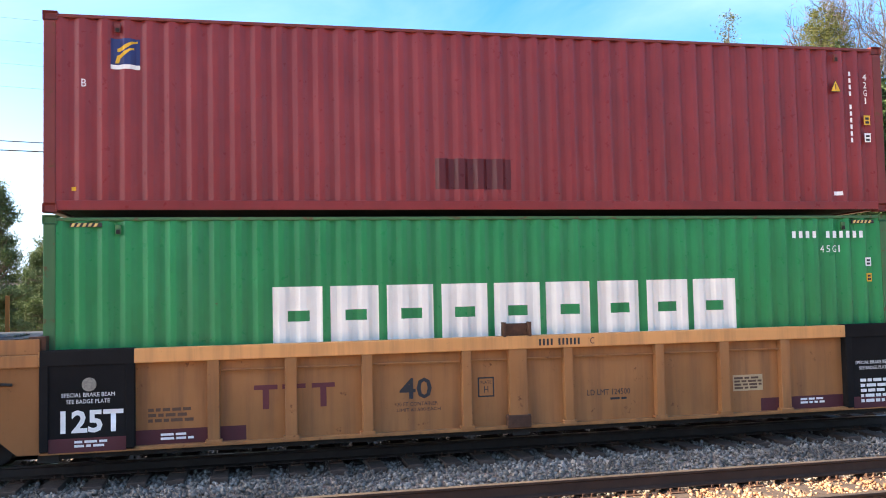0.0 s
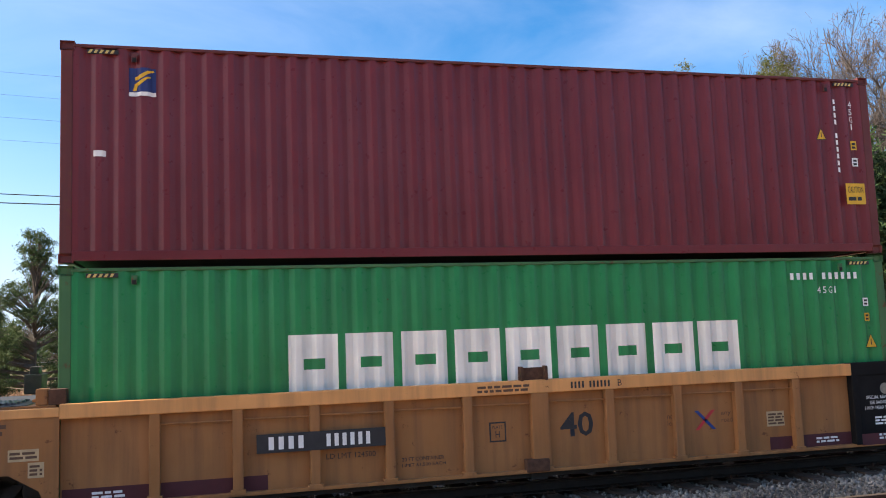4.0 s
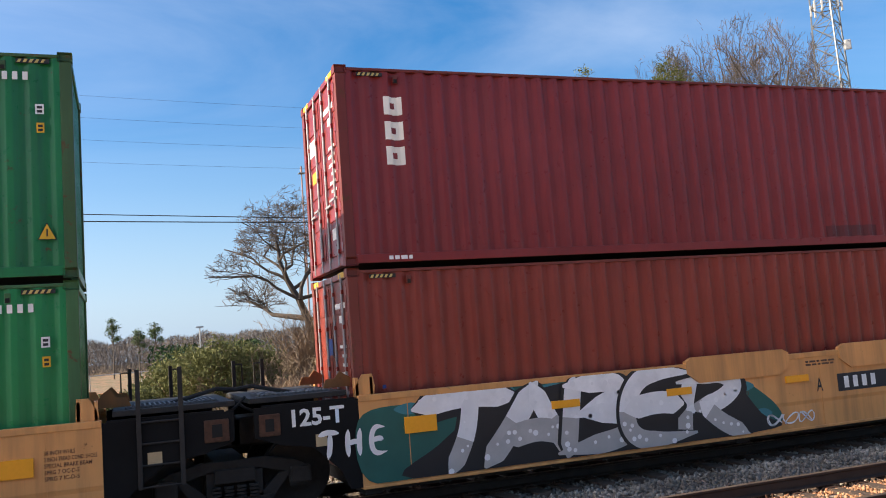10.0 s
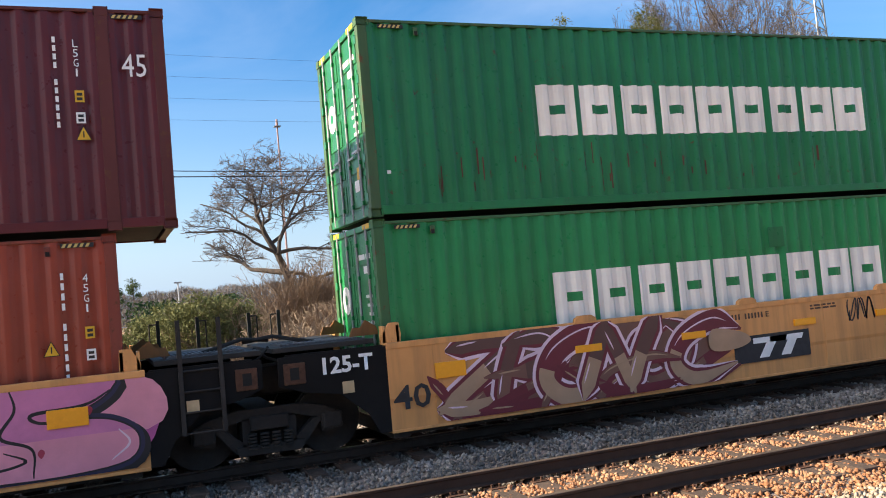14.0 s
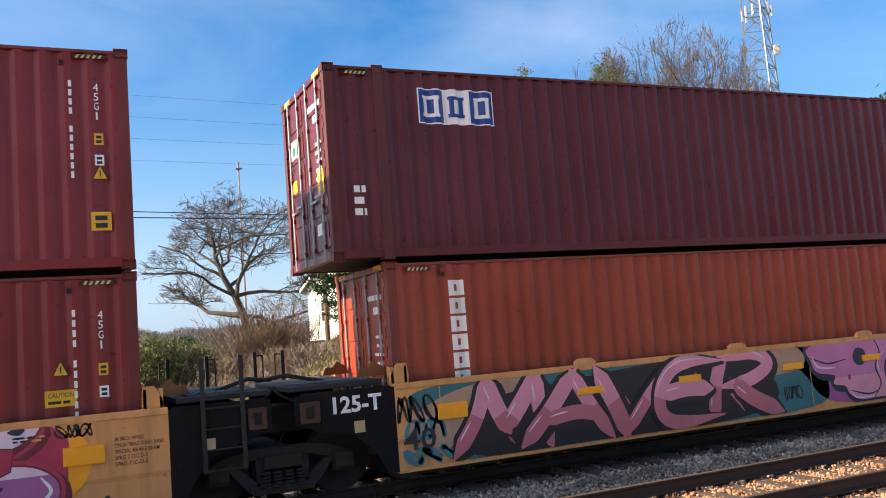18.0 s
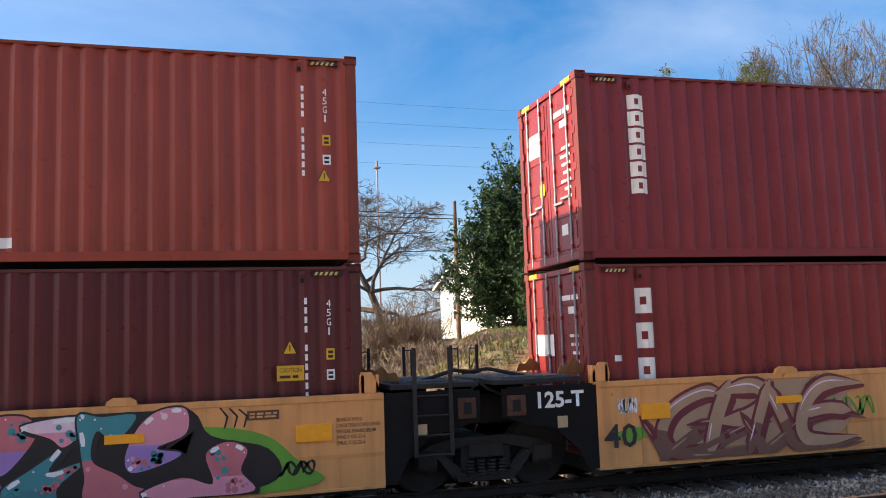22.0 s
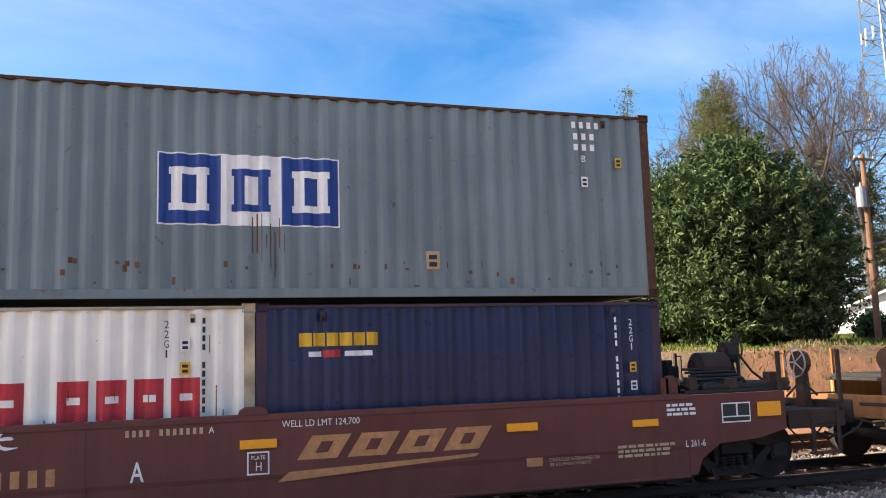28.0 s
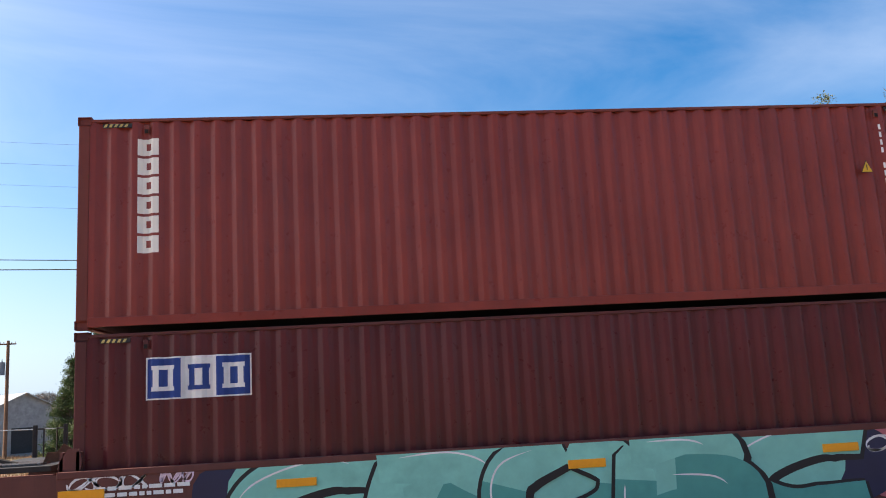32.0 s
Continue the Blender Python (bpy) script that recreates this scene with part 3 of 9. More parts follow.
def upright_codes(c, idx, codex, ztop, idlen=1.45, code="45G1", n=12, tri=None, caution=None, stick=True, ink=None):
    """Upright number and size code near the right-hand end. idx, codex: distance from that end."""
    L = c.length
    ink = ink or W
    column(c.thing, L - idx, ztop, 0.085, idlen, ink, n, 0.001, (4, 11))
    for i, ch in enumerate(code):
        letter(c.thing, ch, L - codex + (0.02 if ch == "1" else 0), ztop - 0.02 - (i + 1) * 0.125, 0.022 if ch == "1" else 0.06, 0.10, ink, 0.001)
    if stick:
        sticker(c, L - codex - 0.01, ztop - 0.85, 0.11, 0.15, YEL)
        sticker(c, L - codex - 0.01, ztop - 1.12, 0.11, 0.14, W)
    if tri:
        triangle_sign(c, L - tri[0], tri[1])
    if caution:
        sticker(c, L - caution[0], caution[1], 0.36, 0.20, YEL, text="CAUTION")


def level_codes(c, x, z, w=1.28, code="45G1"):
    """Level number with the size code below it."""
    bars(c.thing, x, z, w, 0.105, W, 11, 0.001, (4,))
    for i, ch in enumerate(code):
        letter(c.thing, ch, x + 0.5 + i * 0.105, z - 0.22, 0.024 if ch == "1" else 0.065, 0.105, W, 0.001)
    sticker(c, c.length - 0.44, z - 0.44, 0.1, 0.13, W)
    sticker(c, c.length - 0.43, z - 0.68, 0.09, 0.13, YEL)


# ---------------------------------------------------------------- the boxes of the train, front to rear
LOW, UP, HC, STD = 0.175, 3.105, 2.896, 2.591
L40, L45, L20 = 12.192, 13.716, 6.058
L40E = 12.24


def evergreen(label, x, z, mat, seed, length=L40):
    c = container(label, x, z, length, HC, mat, door_seed=seed)
    brand_blocks(c, 2.70, 1.13, 6.87, 0.80, 9, W_WORN, 0.14)
    level_codes(c, L40 - 1.72, 2.52)
    c.door_patch(1.55, 2.0, 1.55, 2.0, W, "door_roundel", 0.016, True)
    c.door_patch(1.70, 1.86, 1.70, 1.86, GREEN, "roundel_eye", 0.012, True)
    c.door_patch(0.42, 0.62, 0.62, 0.80, YEL, "door_sticker", 0.014)
    return c


c = container("maroon steel shipping container with a square blue leasing logo", -2.575, UP, L40, STD, MAROON, door_seed=1, hazard=False)
square_logo(c, 0.73, 1.87, 0.36)
upright_codes(c, 0.62, 0.34, 2.20, 1.25, "42G1", tri=(0.92, 1.86))
letter(c.thing, "B", 0.38, 1.62, 0.06, 0.10, W, 0.001)
on_wall(c, [(5.0, 6.1, 0.32, 0.75)], MAROON_DARK, "repair_patch", 0.002)
on_wall(c, [(11.3, 11.42, 0.25, 0.31)], W, "paper_label", 0.004)
on_wall(c, [(0.25, 0.31, 0.28, 0.33)], YEL, "paper_label", 0.004)
evergreen("green steel container with large white block lettering", -2.575, LOW, GREEN, 2)

c = container("maroon container with blue logo and white locking bars", -18.15, UP, L40E, HC, MAROON_DULL, door_seed=3)
square_logo(c, 0.75, 2.20, 0.34)
upright_codes(c, 0.71, 0.40, 2.53, 1.35, "45G1", tri=(1.05, 1.84))
sticker(c, c.length - 0.57, 0.79, 0.36, 0.34, YEL, text="CAUTION")
on_wall(c, [(0.32, 0.47, 1.38, 1.46)], W, "paper_label", 0.004)
c.door_patch(1.6, 2.0, 1.7, 2.1, BLUE_DEEP, "door_logo", 0.015)
c.door_patch(1.7, 1.95, 1.8, 1.95, YEL, "logo_swoosh", 0.012)
c.door_patch(1.45, 1.8, 0.95, 1.25, YEL, "door_sticker", 0.014)
c = evergreen("green container with white block lettering and clean paint", -18.15, LOW, GREEN, 4, L40E)
triangle_sign(c, c.length - 0.46, 1.42, 0.22)

c = container("maroon container with three stacked white letter blocks", -37.80, UP, L40E, HC, MAROON, door_seed=5)
for i in range(3):
    zz = 2.18 - i * 0.37
    on_wall(c, [(0.62, 0.90, zz, zz + 0.09), (0.62, 0.72, zz + 0.09, zz + 0.18), (0.80, 0.90, zz + 0.09, zz + 0.18), (0.62, 0.90, zz + 0.18, zz + 0.27)], W_WORN, "brand_block")
upright_codes(c, 0.81, 0.51, 2.56, 1.42, "45G1", tri=(0.56, 1.27), caution=(0.91, 0.97))
on_wall(c, [(8.6, 9.75, 0.17, 0.36)], MAROON_DARK, "repair_patch", 0.002)
lines(c.thing, 0.55, 0.05, 0.35, 0.09, W, 1, -0.003, 4)
c.door_patch(1.5, 2.0, 1.95, 2.2, W, "door_logo", 0.015)
c.door_patch(1.55, 1.9, 1.5, 1.68, YEL, "door_sticker", 0.014)
c = container("red-brown container with plain pressed walls", -37.80, LOW, L40E, HC, MAROON_WARM, door_seed=6)
upright_codes(c, 0.80, 0.52, 2.46, 1.42, "45G1", tri=(0.55, 1.15))
on_wall(c, [(0.33, 0.38, 1.2, 1.25)], BLUE, "paper_label", 0.004)
c.door_patch(1.2, 1.6, 1.7, 1.95, BLUE, "door_logo", 0.015)

c = evergreen("rust-streaked dark green container with white block lettering", -53.56, UP, GREEN_DARK, 7, L40E)
triangle_sign(c, c.length - 0.45, 0.48, 0.22)
UPPER = c
on_wall(c, [(0.22, 0.28, 0.62, 0.67)], W, "paper_label", 0.004)
c = evergreen("green container with white block lettering, lower in the stack", -53.56, LOW, GREEN, 8, L40E)
STREAK_RED = simple("dark_rust_run", (0.13, 0.035, 0.022), 0.85, 0, 0.4, 5)
rr = random.Random(8)
on_wall(UPPER, [(q, q + rr.uniform(0.008, 0.03), zz, zz + rr.uniform(0.06, 0.42)) for q, zz in ((rr.uniform(0.9, 8.6), rr.uniform(0.17, 0.75)) for _ in range(34))], STREAK_RED, "rust_run", 0.004)["kind"] = "stuff"
part("patch_outline", boxes((6.98, 7.32, 0.006, 0.012, 2.05, 2.40)), GREEN_DARK, c.thing, "repair weld", pose(0, 0, 0))

c = container("long dark maroon container with a blue and white panel", -70.00, UP, L45, HC, MAROON_DARK, posts=(0.762, L45 - 0.762), vents=False, door_seed=9)
panel_logo(c, 1.39, 2.04, 1.31, 0.55)
upright_codes(c, 1.38, 1.12, 2.50, 1.30, "L5G1", tri=(1.15, 1.16))
letter(c.thing, "45", L45 - 0.55, 1.98, 0.30, 0.30, W, 0.001)
lines(c.thing, 0.28, 0.62, 0.18, 0.5, W, 3, 0.0, 9)
c.door_patch(1.65, 2.0, 1.85, 2.15, W, "door_logo", 0.015)
c.door_patch(1.75, 1.9, 1.9, 2.05, GREEN, "door_logo_mark", 0.012)
c.door_patch(0.3, 0.62, 1.05, 1.4, YEL, "door_sticker", 0.014)
c.door_patch(1.75, 2.05, 1.3, 1.5, YEL, "door_sticker", 0.014)
c = container("brick-red container with upright white letter blocks", -69.24, LOW, L40, HC, BRICK_RED, door_seed=10)
brand_stack(c, 0.90, 2.58, 0.26, 1.62, 6, W_WORN)
upright_codes(c, 0.70, 0.42, 2.45, 1.50, "45G1", tri=(0.92, 1.42))

c = container("maroon container with upright white letter blocks", -84.92, UP, L40, HC, MAROON, door_seed=11)
brand_stack(c, 0.80, 2.56, 0.27, 1.58, 6, W_WORN)
upright_codes(c, 0.75, 0.43, 2.46, 1.42, "45G1", tri=(0.48, 1.16))
sticker(c, L40 - 0.51, 0.50, 0.24, 0.24, YEL)
c.door_patch(1.5, 2.0, 1.9, 2.3, W, "door_logo", 0.015)
c.door_patch(1.4, 1.6, 1.2, 1.4, YEL, "door_sticker", 0.014)
c = container("dark maroon container with stacked white letter blocks", -84.92, LOW, L40, HC, MAROON, door_seed=12)
for i in range(3):
    zz = 2.12 - i * 0.52
    on_wall(c, [(0.73, 1.02, zz, zz + 0.13), (0.73, 0.83, zz + 0.13, zz + 0.25), (0.91, 1.02, zz + 0.13, zz + 0.25), (0.73, 1.02, zz + 0.25, zz + 0.38)], W_WORN, "brand_block")
upright_codes(c, 0.80, 0.48, 2.46, 1.50, "45G1", tri=(1.02, 1.64), caution=(1.11, 1.27))
on_wall(c, [(0.34, 0.48, 1.42, 1.51)], W, "paper_label", 0.004)
c.door_patch(1.3, 2.0, 1.5, 1.85, W, "door_logo", 0.015)
c.door_patch(1.6, 2.0, 0.3, 0.6, YEL, "door_sticker", 0.014)

c = container("bright red-brown container with upright white letter blocks", -100.54, UP, L40, HC, BRICK_RED, door_seed=13)
brand_stack(c, 0.77, 2.56, 0.28, 1.62, 6, W_WORN)
upright_codes(c, 0.80, 0.48, 2.46, 1.42, "45G1", tri=(0.57, 1.10))
on_wall(c, [(7.60, 7.83, 0.20, 0.33)], W, "paper_label", 0.004)
on_wall(c, [(0.33, 0.40, 0.33, 0.40)], W, "paper_label", 0.004)
c.door_patch(0.42, 0.72, 1.0, 1.4, YEL, "door_sticker", 0.014)
c = container("purple-maroon container with stacked white letter blocks", -100.54, LOW, L40, HC, MAROON_DARK, door_seed=14)
for i in range(3):
    zz = 2.12 - i * 0.52
    on_wall(c, [(0.63, 0.93, zz, zz + 0.13), (0.63, 0.73, zz + 0.13, zz + 0.25), (0.82, 0.93, zz + 0.13, zz + 0.25), (0.63, 0.93, zz + 0.25, zz + 0.38)], W_WORN, "brand_block")
upright_codes(c, 0.80, 0.48, 2.46, 1.50, "45G1", tri=(1.07, 1.70), caution=(1.15, 1.35))
c.door_patch(1.5, 2.0, 1.5, 1.85, W, "door_logo", 0.015)
c.door_patch(1.6, 2.0, 0.3, 0.6, YEL, "door_sticker", 0.014)

c = container("grey container with rust runs and a large blue and white panel", -120.31, 2.806, L40, HC, GREY, doors="none", hazard=False, post_mat=RUSTY)
panel_logo(c, 4.80, 1.0, 2.42, 0.97)
bars(c.thing, L40 - 1.38, 2.62, 0.52, 0.10, W, 4, 0.001)
bars(c.thing, L40 - 1.36, 2.44, 0.42, 0.10, W, 3, 0.001)
bars(c.thing, L40 - 1.36, 2.27, 0.42, 0.10, W, 3, 0.001)
letter(c.thing, "B", L40 - 1.2, 2.09, 0.07, 0.10, W, 0.001)
sticker(c, L40 - 0.62, 2.02, 0.11, 0.16, YEL)
sticker(c, L40 - 1.22, 1.70, 0.11, 0.16, W)
sticker(c, 8.45, 0.42, 0.20, 0.26, CREAM)
INK = simple("black_stencil_ink", (0.025, 0.025, 0.027), 0.7, 0, 0.3, 9)
STREAK = simple("rust_run", (0.17, 0.075, 0.04), 0.85, 0, 0.4, 5)
rr = random.Random(5)
on_wall(c, [(6.02 + 0.06 * k, 6.02 + 0.06 * k + rr.uniform(0.006, 0.02), rr.uniform(0.3, 0.75), rr.uniform(0.85, 1.2)) for k in range(8)], STREAK, "rust_run", 0.011)["kind"] = "stuff"
on_wall(c, [(q, q + rr.uniform(0.02, 0.07), zz, zz + rr.uniform(0.02, 0.10)) for q, zz in ((rr.uniform(0.6, 11.5), rr.uniform(0.16, 0.5)) for _ in range(46))], STREAK, "rust_spotting", 0.004)["kind"] = "stuff"
c = container("short dirty white container with red block lettering", -120.31, LOW, L20, STD, WHITE_BOX, doors="none", hazard=False, post_mat=simple("stained_cream_steel", (0.45, 0.36, 0.24), 0.8, 0, 0.5, 3, 0.002))
on_wall(c, [(0.61, 1.14, 1.08, 1.66)], RED, "logo_field", 0.003)
on_wall(c, [(0.68, 1.07, 1.10, 1.60)], W, "logo_panel", 0.006)
for k in range(4):
    on_wall(c, [(0.70 + 0.045 * k, 0.78 + 0.045 * k, 1.52 - 0.09 * k, 1.61 - 0.09 * k), (0.97 - 0.045 * k, 1.05 - 0.045 * k, 1.52 - 0.09 * k, 1.61 - 0.09 * k)], BLUE, "logo_mark", 0.009)
on_wall(c, [(0.83, 0.92, 1.10, 1.28)], BLUE, "logo_mark", 0.009)
for xa, ww in ((1.36, 1.98), (3.62, 1.78)):
    brand_blocks(c, xa, 1.14, ww, 0.50, 4, RED, 0.2)
bars(c.thing, 0.60, 2.17, 1.76, 0.13, RED, 16, 0.001)
upright_codes(c, 0.70, 1.15, 2.42, 1.25, "22G1", n=11, stick=False, ink=INK)
sticker(c, L20 - 0.95, 1.98, 0.12, 0.16, W)
on_wall(c, [(q, q + rr.uniform(0.006, 0.014), zz, zz + rr.uniform(0.08, 0.5)) for q, zz in ((rr.uniform(0.3, 5.7), rr.uniform(0.5, 2.0)) for _ in range(26))], STREAK, "rust_run", 0.004)["kind"] = "stuff"
sticker(c, L20 - 0.95, 1.68, 0.12, 0.16, YEL)
c = container("short navy blue container with a yellow block logo", -114.17, LOW, L20, STD, NAVY, doors="none", hazard=False)
on_wall(c, [(0.50 + i * 0.185, 0.50 + i * 0.185 + 0.165, 2.0, 2.18) for i in range(6)], YEL, "brand_block")
on_wall(c, [(0.62, 0.80, 1.86, 1.93), (1.12, 1.50, 1.86, 1.93)], W, "small_print", 0.003)
on_wall(c, [(0.82, 1.06, 1.85, 1.95)], RED, "brand_block", 0.003)
upright_codes(c, 0.82, 0.55, 2.35, 1.3, "22G1", n=11)

c = container("red-brown container with upright white letter blocks", -135.785, UP, L40, HC, MAROON_WARM, door_seed=15)
brand_stack(c, 0.70, 2.58, 0.28, 1.62, 6, W_WORN)
upright_codes(c, 0.82, 0.535, 2.55, 1.42, "45G1", tri=(1.155, 1.80))
sticker(c, L40 - 0.42, 0.26, 0.16, 0.2, W)
c = container("dark maroon container with a blue and white panel", -135.785, LOW, L40, HC, MAROON_DARK, door_seed=16)
panel_logo(c, 0.81, 1.98, 1.36, 0.55)
upright_codes(c, 0.78, 0.50, 2.47, 1.45, "45G1", tri=(0.565, 1.15))


# ---------------------------------------------------------------- well cars
SIDE = FACE - 0.275      # near side of the cars
BROAD = 2 * (FACE + WIDE / 2 - SIDE)
MID = BROAD / 2
WHEELS = []              # wheelsets: (object, x, z in the truck)


def wheelset_mesh():
    bm = bmesh.new()
    for y in (-0.76, 0.76):
        s = 1 if y > 0 else -1
        rod(bm, (0, y - 0.065, 0), (0, y + 0.065, 0), 0.46, 28)
        rod(bm, (0, y - s * 0.10, 0), (0, y - s * 0.06, 0), 0.485, 28)
        rod(bm, (0, y + s * 0.065, 0), (0, y + s * 0.072, 0), 0.38, 24)
        rod(bm, (0, y + s * 0.07, 0), (0, y + s * 0.30, 0), 0.09, 14)
        for a in range(3):
            q = a * 2.094
            rod(bm, (0.05 * math.cos(q), y + s * 0.29, 0.05 * math.sin(q)), (0.05 * math.cos(q), y + s * 0.32, 0.05 * math.sin(q)), 0.016, 6)
    rod(bm, (0, -0.8, 0), (0, 0.8, 0), 0.085, 12)
    me = bpy.data.meshes.new("wheelset")
    bm.to_mesh(me)
    bm.free()
    me.materials.append(GRIME)
    return me


WHEELSET = wheelset_mesh()


def side_frame(bm, y0, y1):
    """A cast truck side: arms, columns and open windows round the spring nest."""
    prism(bm, [(-1.02, 0.52), (-0.80, 0.64), (-0.42, 0.72), (0.42, 0.72), (0.80, 0.64), (1.02, 0.52), (1.02, 0.44), (0.70, 0.50), (0.40, 0.58), (-0.40, 0.58), (-0.70, 0.50), (-1.02, 0.44)], y0, y1)
    for s in (-1, 1):
        prism(bm, [(s * 0.74, 0.50), (s * 0.60, 0.50), (s * 0.30, 0.24), (s * 0.36, 0.13), (s * 0.46, 0.16)], y0, y1)
        prism(bm, [(s * 0.36, 0.60), (s * 0.26, 0.60), (s * 0.26, 0.20), (s * 0.36, 0.20)], y0, y1)
        prism(bm, [(s * 1.02, 0.46), (s * 1.02, 0.36), (s * 0.98, 0.30), (s * 0.72, 0.30), (s * 0.70, 0.48)], y0, y1)
    prism(bm, [(-0.46, 0.24), (0.46, 0.24), (0.42, 0.12), (-0.42, 0.12)], y0 - 0.03, y1 + 0.03)


def truck(unit, x):
    t = new("truck")
    t.parent = unit
    t.matrix_basis = pose(x, MID, -0.10)
    t["label"] = "dusty cast steel truck on two axles"
    for s in (-1, 1):
        bm = bmesh.new()
        y = s * 1.0
        side_frame(bm, y - 0.07, y + 0.07)
        part("side_frame", bm, GRIME, t)
        bm = bmesh.new()
        for q in (-0.24, -0.08, 0.08, 0.24):
            for k in range(5):
                rod(bm, (q, y + s * 0.10, 0.20 + k * 0.045), (q, y + s * 0.10, 0.225 + k * 0.045), 0.062, 10)
        tagged(part("spring", bm, GRIME, t), kind="stuff")
        part("bolster_end", boxes((-0.26, 0.26, y + s * 0.06 - 0.06, y + s * 0.06 + 0.06, 0.44, 0.62), bevel=0.02), GRIME, t)
        for q in (-0.86, 0.86):
            part("bearing_adapter", boxes((q - 0.14, q + 0.14, y + s * 0.05 - 0.08, y + s * 0.05 + 0.08, 0.34, 0.56), bevel=0.03), GRIME, t)
    # added dark block behind the springs, so no light shows through
    part("brake_beam", boxes((-0.36, 0.36, -0.82, 0.82, 0.16, 0.50), bevel=0.02), STEEL, t)
    part("bolster", boxes((-0.22, 0.22, -1.0, 1.0, 0.45, 0.68), bevel=0.03), GRIME, t)
    for q in (-0.86, 0.86):
        w = hang("wheelset", WHEELSET, t, pose(q, 0, 0.44))
        WHEELS.append((w, q))
    return t


GRATE = simple("worn_grating_steel", (0.15, 0.15, 0.155), 0.6, 0.3, 0.25, 10)
BADGE = simple("dull_badge_print", (0.26, 0.235, 0.19), 0.7, 0, 0.4, 40)


def deck(unit, x0, x1, z, mat=STEEL):
    """End platform with a steel grating in the middle."""
    part("end_platform", boxes((x0, x1, 0.15, BROAD - 0.15, z - 0.10, z - 0.03), bevel=0.01), mat, unit)
    bm = bmesh.new()
    n = max(3, int((x1 - x0 - 0.3) / 0.06))
    for i in range(n):
        xx = x0 + 0.15 + i * 0.06
        box(bm, xx, xx + 0.02, 0.35, 1.15, z - 0.03, z)
    for yy in (0.35, 0.6, 0.85, 1.12):
        box(bm, x0 + 0.15, x0 + 0.15 + n * 0.06, yy, yy + 0.02, z - 0.028, z - 0.004)
    part("walkway_grating", bm, GRATE, unit)


def grab_post(unit, x, y, z0, z1, mat=STEEL, loop=0):
    part("grab_post", boxes((x - 0.028, x + 0.028, y - 0.028, y + 0.028, z0, z1), bevel=0.006), mat, unit)
    if loop:
        part("grab_iron", rods(0.012, (x, y, z1 - 0.06), (x + loop * 0.13, y, z1 - 0.06), (x + loop * 0.13, y, z1 - 0.62), (x, y, z1 - 0.62)), mat, unit)


def ladder(unit, x0, x1, z0, z1, mat=STEEL, y=-0.02, rungs=4):
    for x in (x0, x1):
        part("ladder_rail", boxes((x - 0.028, x + 0.028, y - 0.02, y + 0.02, z0, z1), bevel=0.005), mat, unit)
    for i in range(rungs):
        z = z0 + 0.02 + i * (1.32 - z0) / max(1, rungs - 1) * 0.9
        part("ladder_rung", rods(0.013, (x0, y, z), (x1, y, z)), mat, unit)


def guide(unit, x, s, mat):
    """Container guide on the sill: a pair of cheeks with a hole between them. s: towards the box."""
    for yy in (0.10, BROAD - 0.26):
        bm = bmesh.new()
        prism(bm, [(x - 0.13, 1.30), (x + 0.13, 1.30), (x + 0.13 + 0.02 * s, 1.44), (x + 0.07 + 0.05 * s, 1.60), (x - 0.07 + 0.05 * s, 1.60), (x - 0.13, 1.44)], yy, yy + 0.03)
        prism(bm, [(x - 0.13, 1.30), (x + 0.13, 1.30), (x + 0.13, 1.42), (x - 0.13, 1.42)], yy + 0.10, yy + 0.13)
        box(bm, x - 0.12, x - 0.08, yy, yy + 0.16, 1.30, 1.56)
        box(bm, x + 0.08, x + 0.12, yy, yy + 0.16, 1.30, 1.56)
        part("container_guide", bm, mat, unit)


def patch(unit, x0, x1, z0, z1, mat, name="reflector", y=-0.005):
    vs, fs = quads([(x0, x1, z0, z1)], y)
    return hang(name, mesh_of(name, vs, fs, mat), unit)


def start_unit(label, x):
    u = tagged(new("well_car_unit"), label, "railway car", "well cars of the train")
    TRAIN.append((u, x, SIDE, 0.0))
    return u


def wells(u, a, b, mat):
    """Floor and cross members of the well between a and b."""
    part("well_floor", boxes((a, b, 0.16, BROAD - 0.16, 0.03, 0.17)), STEEL, u)
    for q in (a, (a + b) / 2, b):
        part("cross_member", boxes((q - 0.12, q + 0.12, 0.14, BROAD - 0.14, 0.0, 0.19)), STEEL, u)
    for q in (a - 0.02, b + 0.02):
        part("bulkhead", boxes((q - 0.04, q + 0.04, 0.14, BROAD - 0.14, 0.16, 1.28)), mat, u)


def hose(u, pts, r=0.022, mat=STEEL):
    part("air_hose", rods(r, *pts, n=6), mat, u)


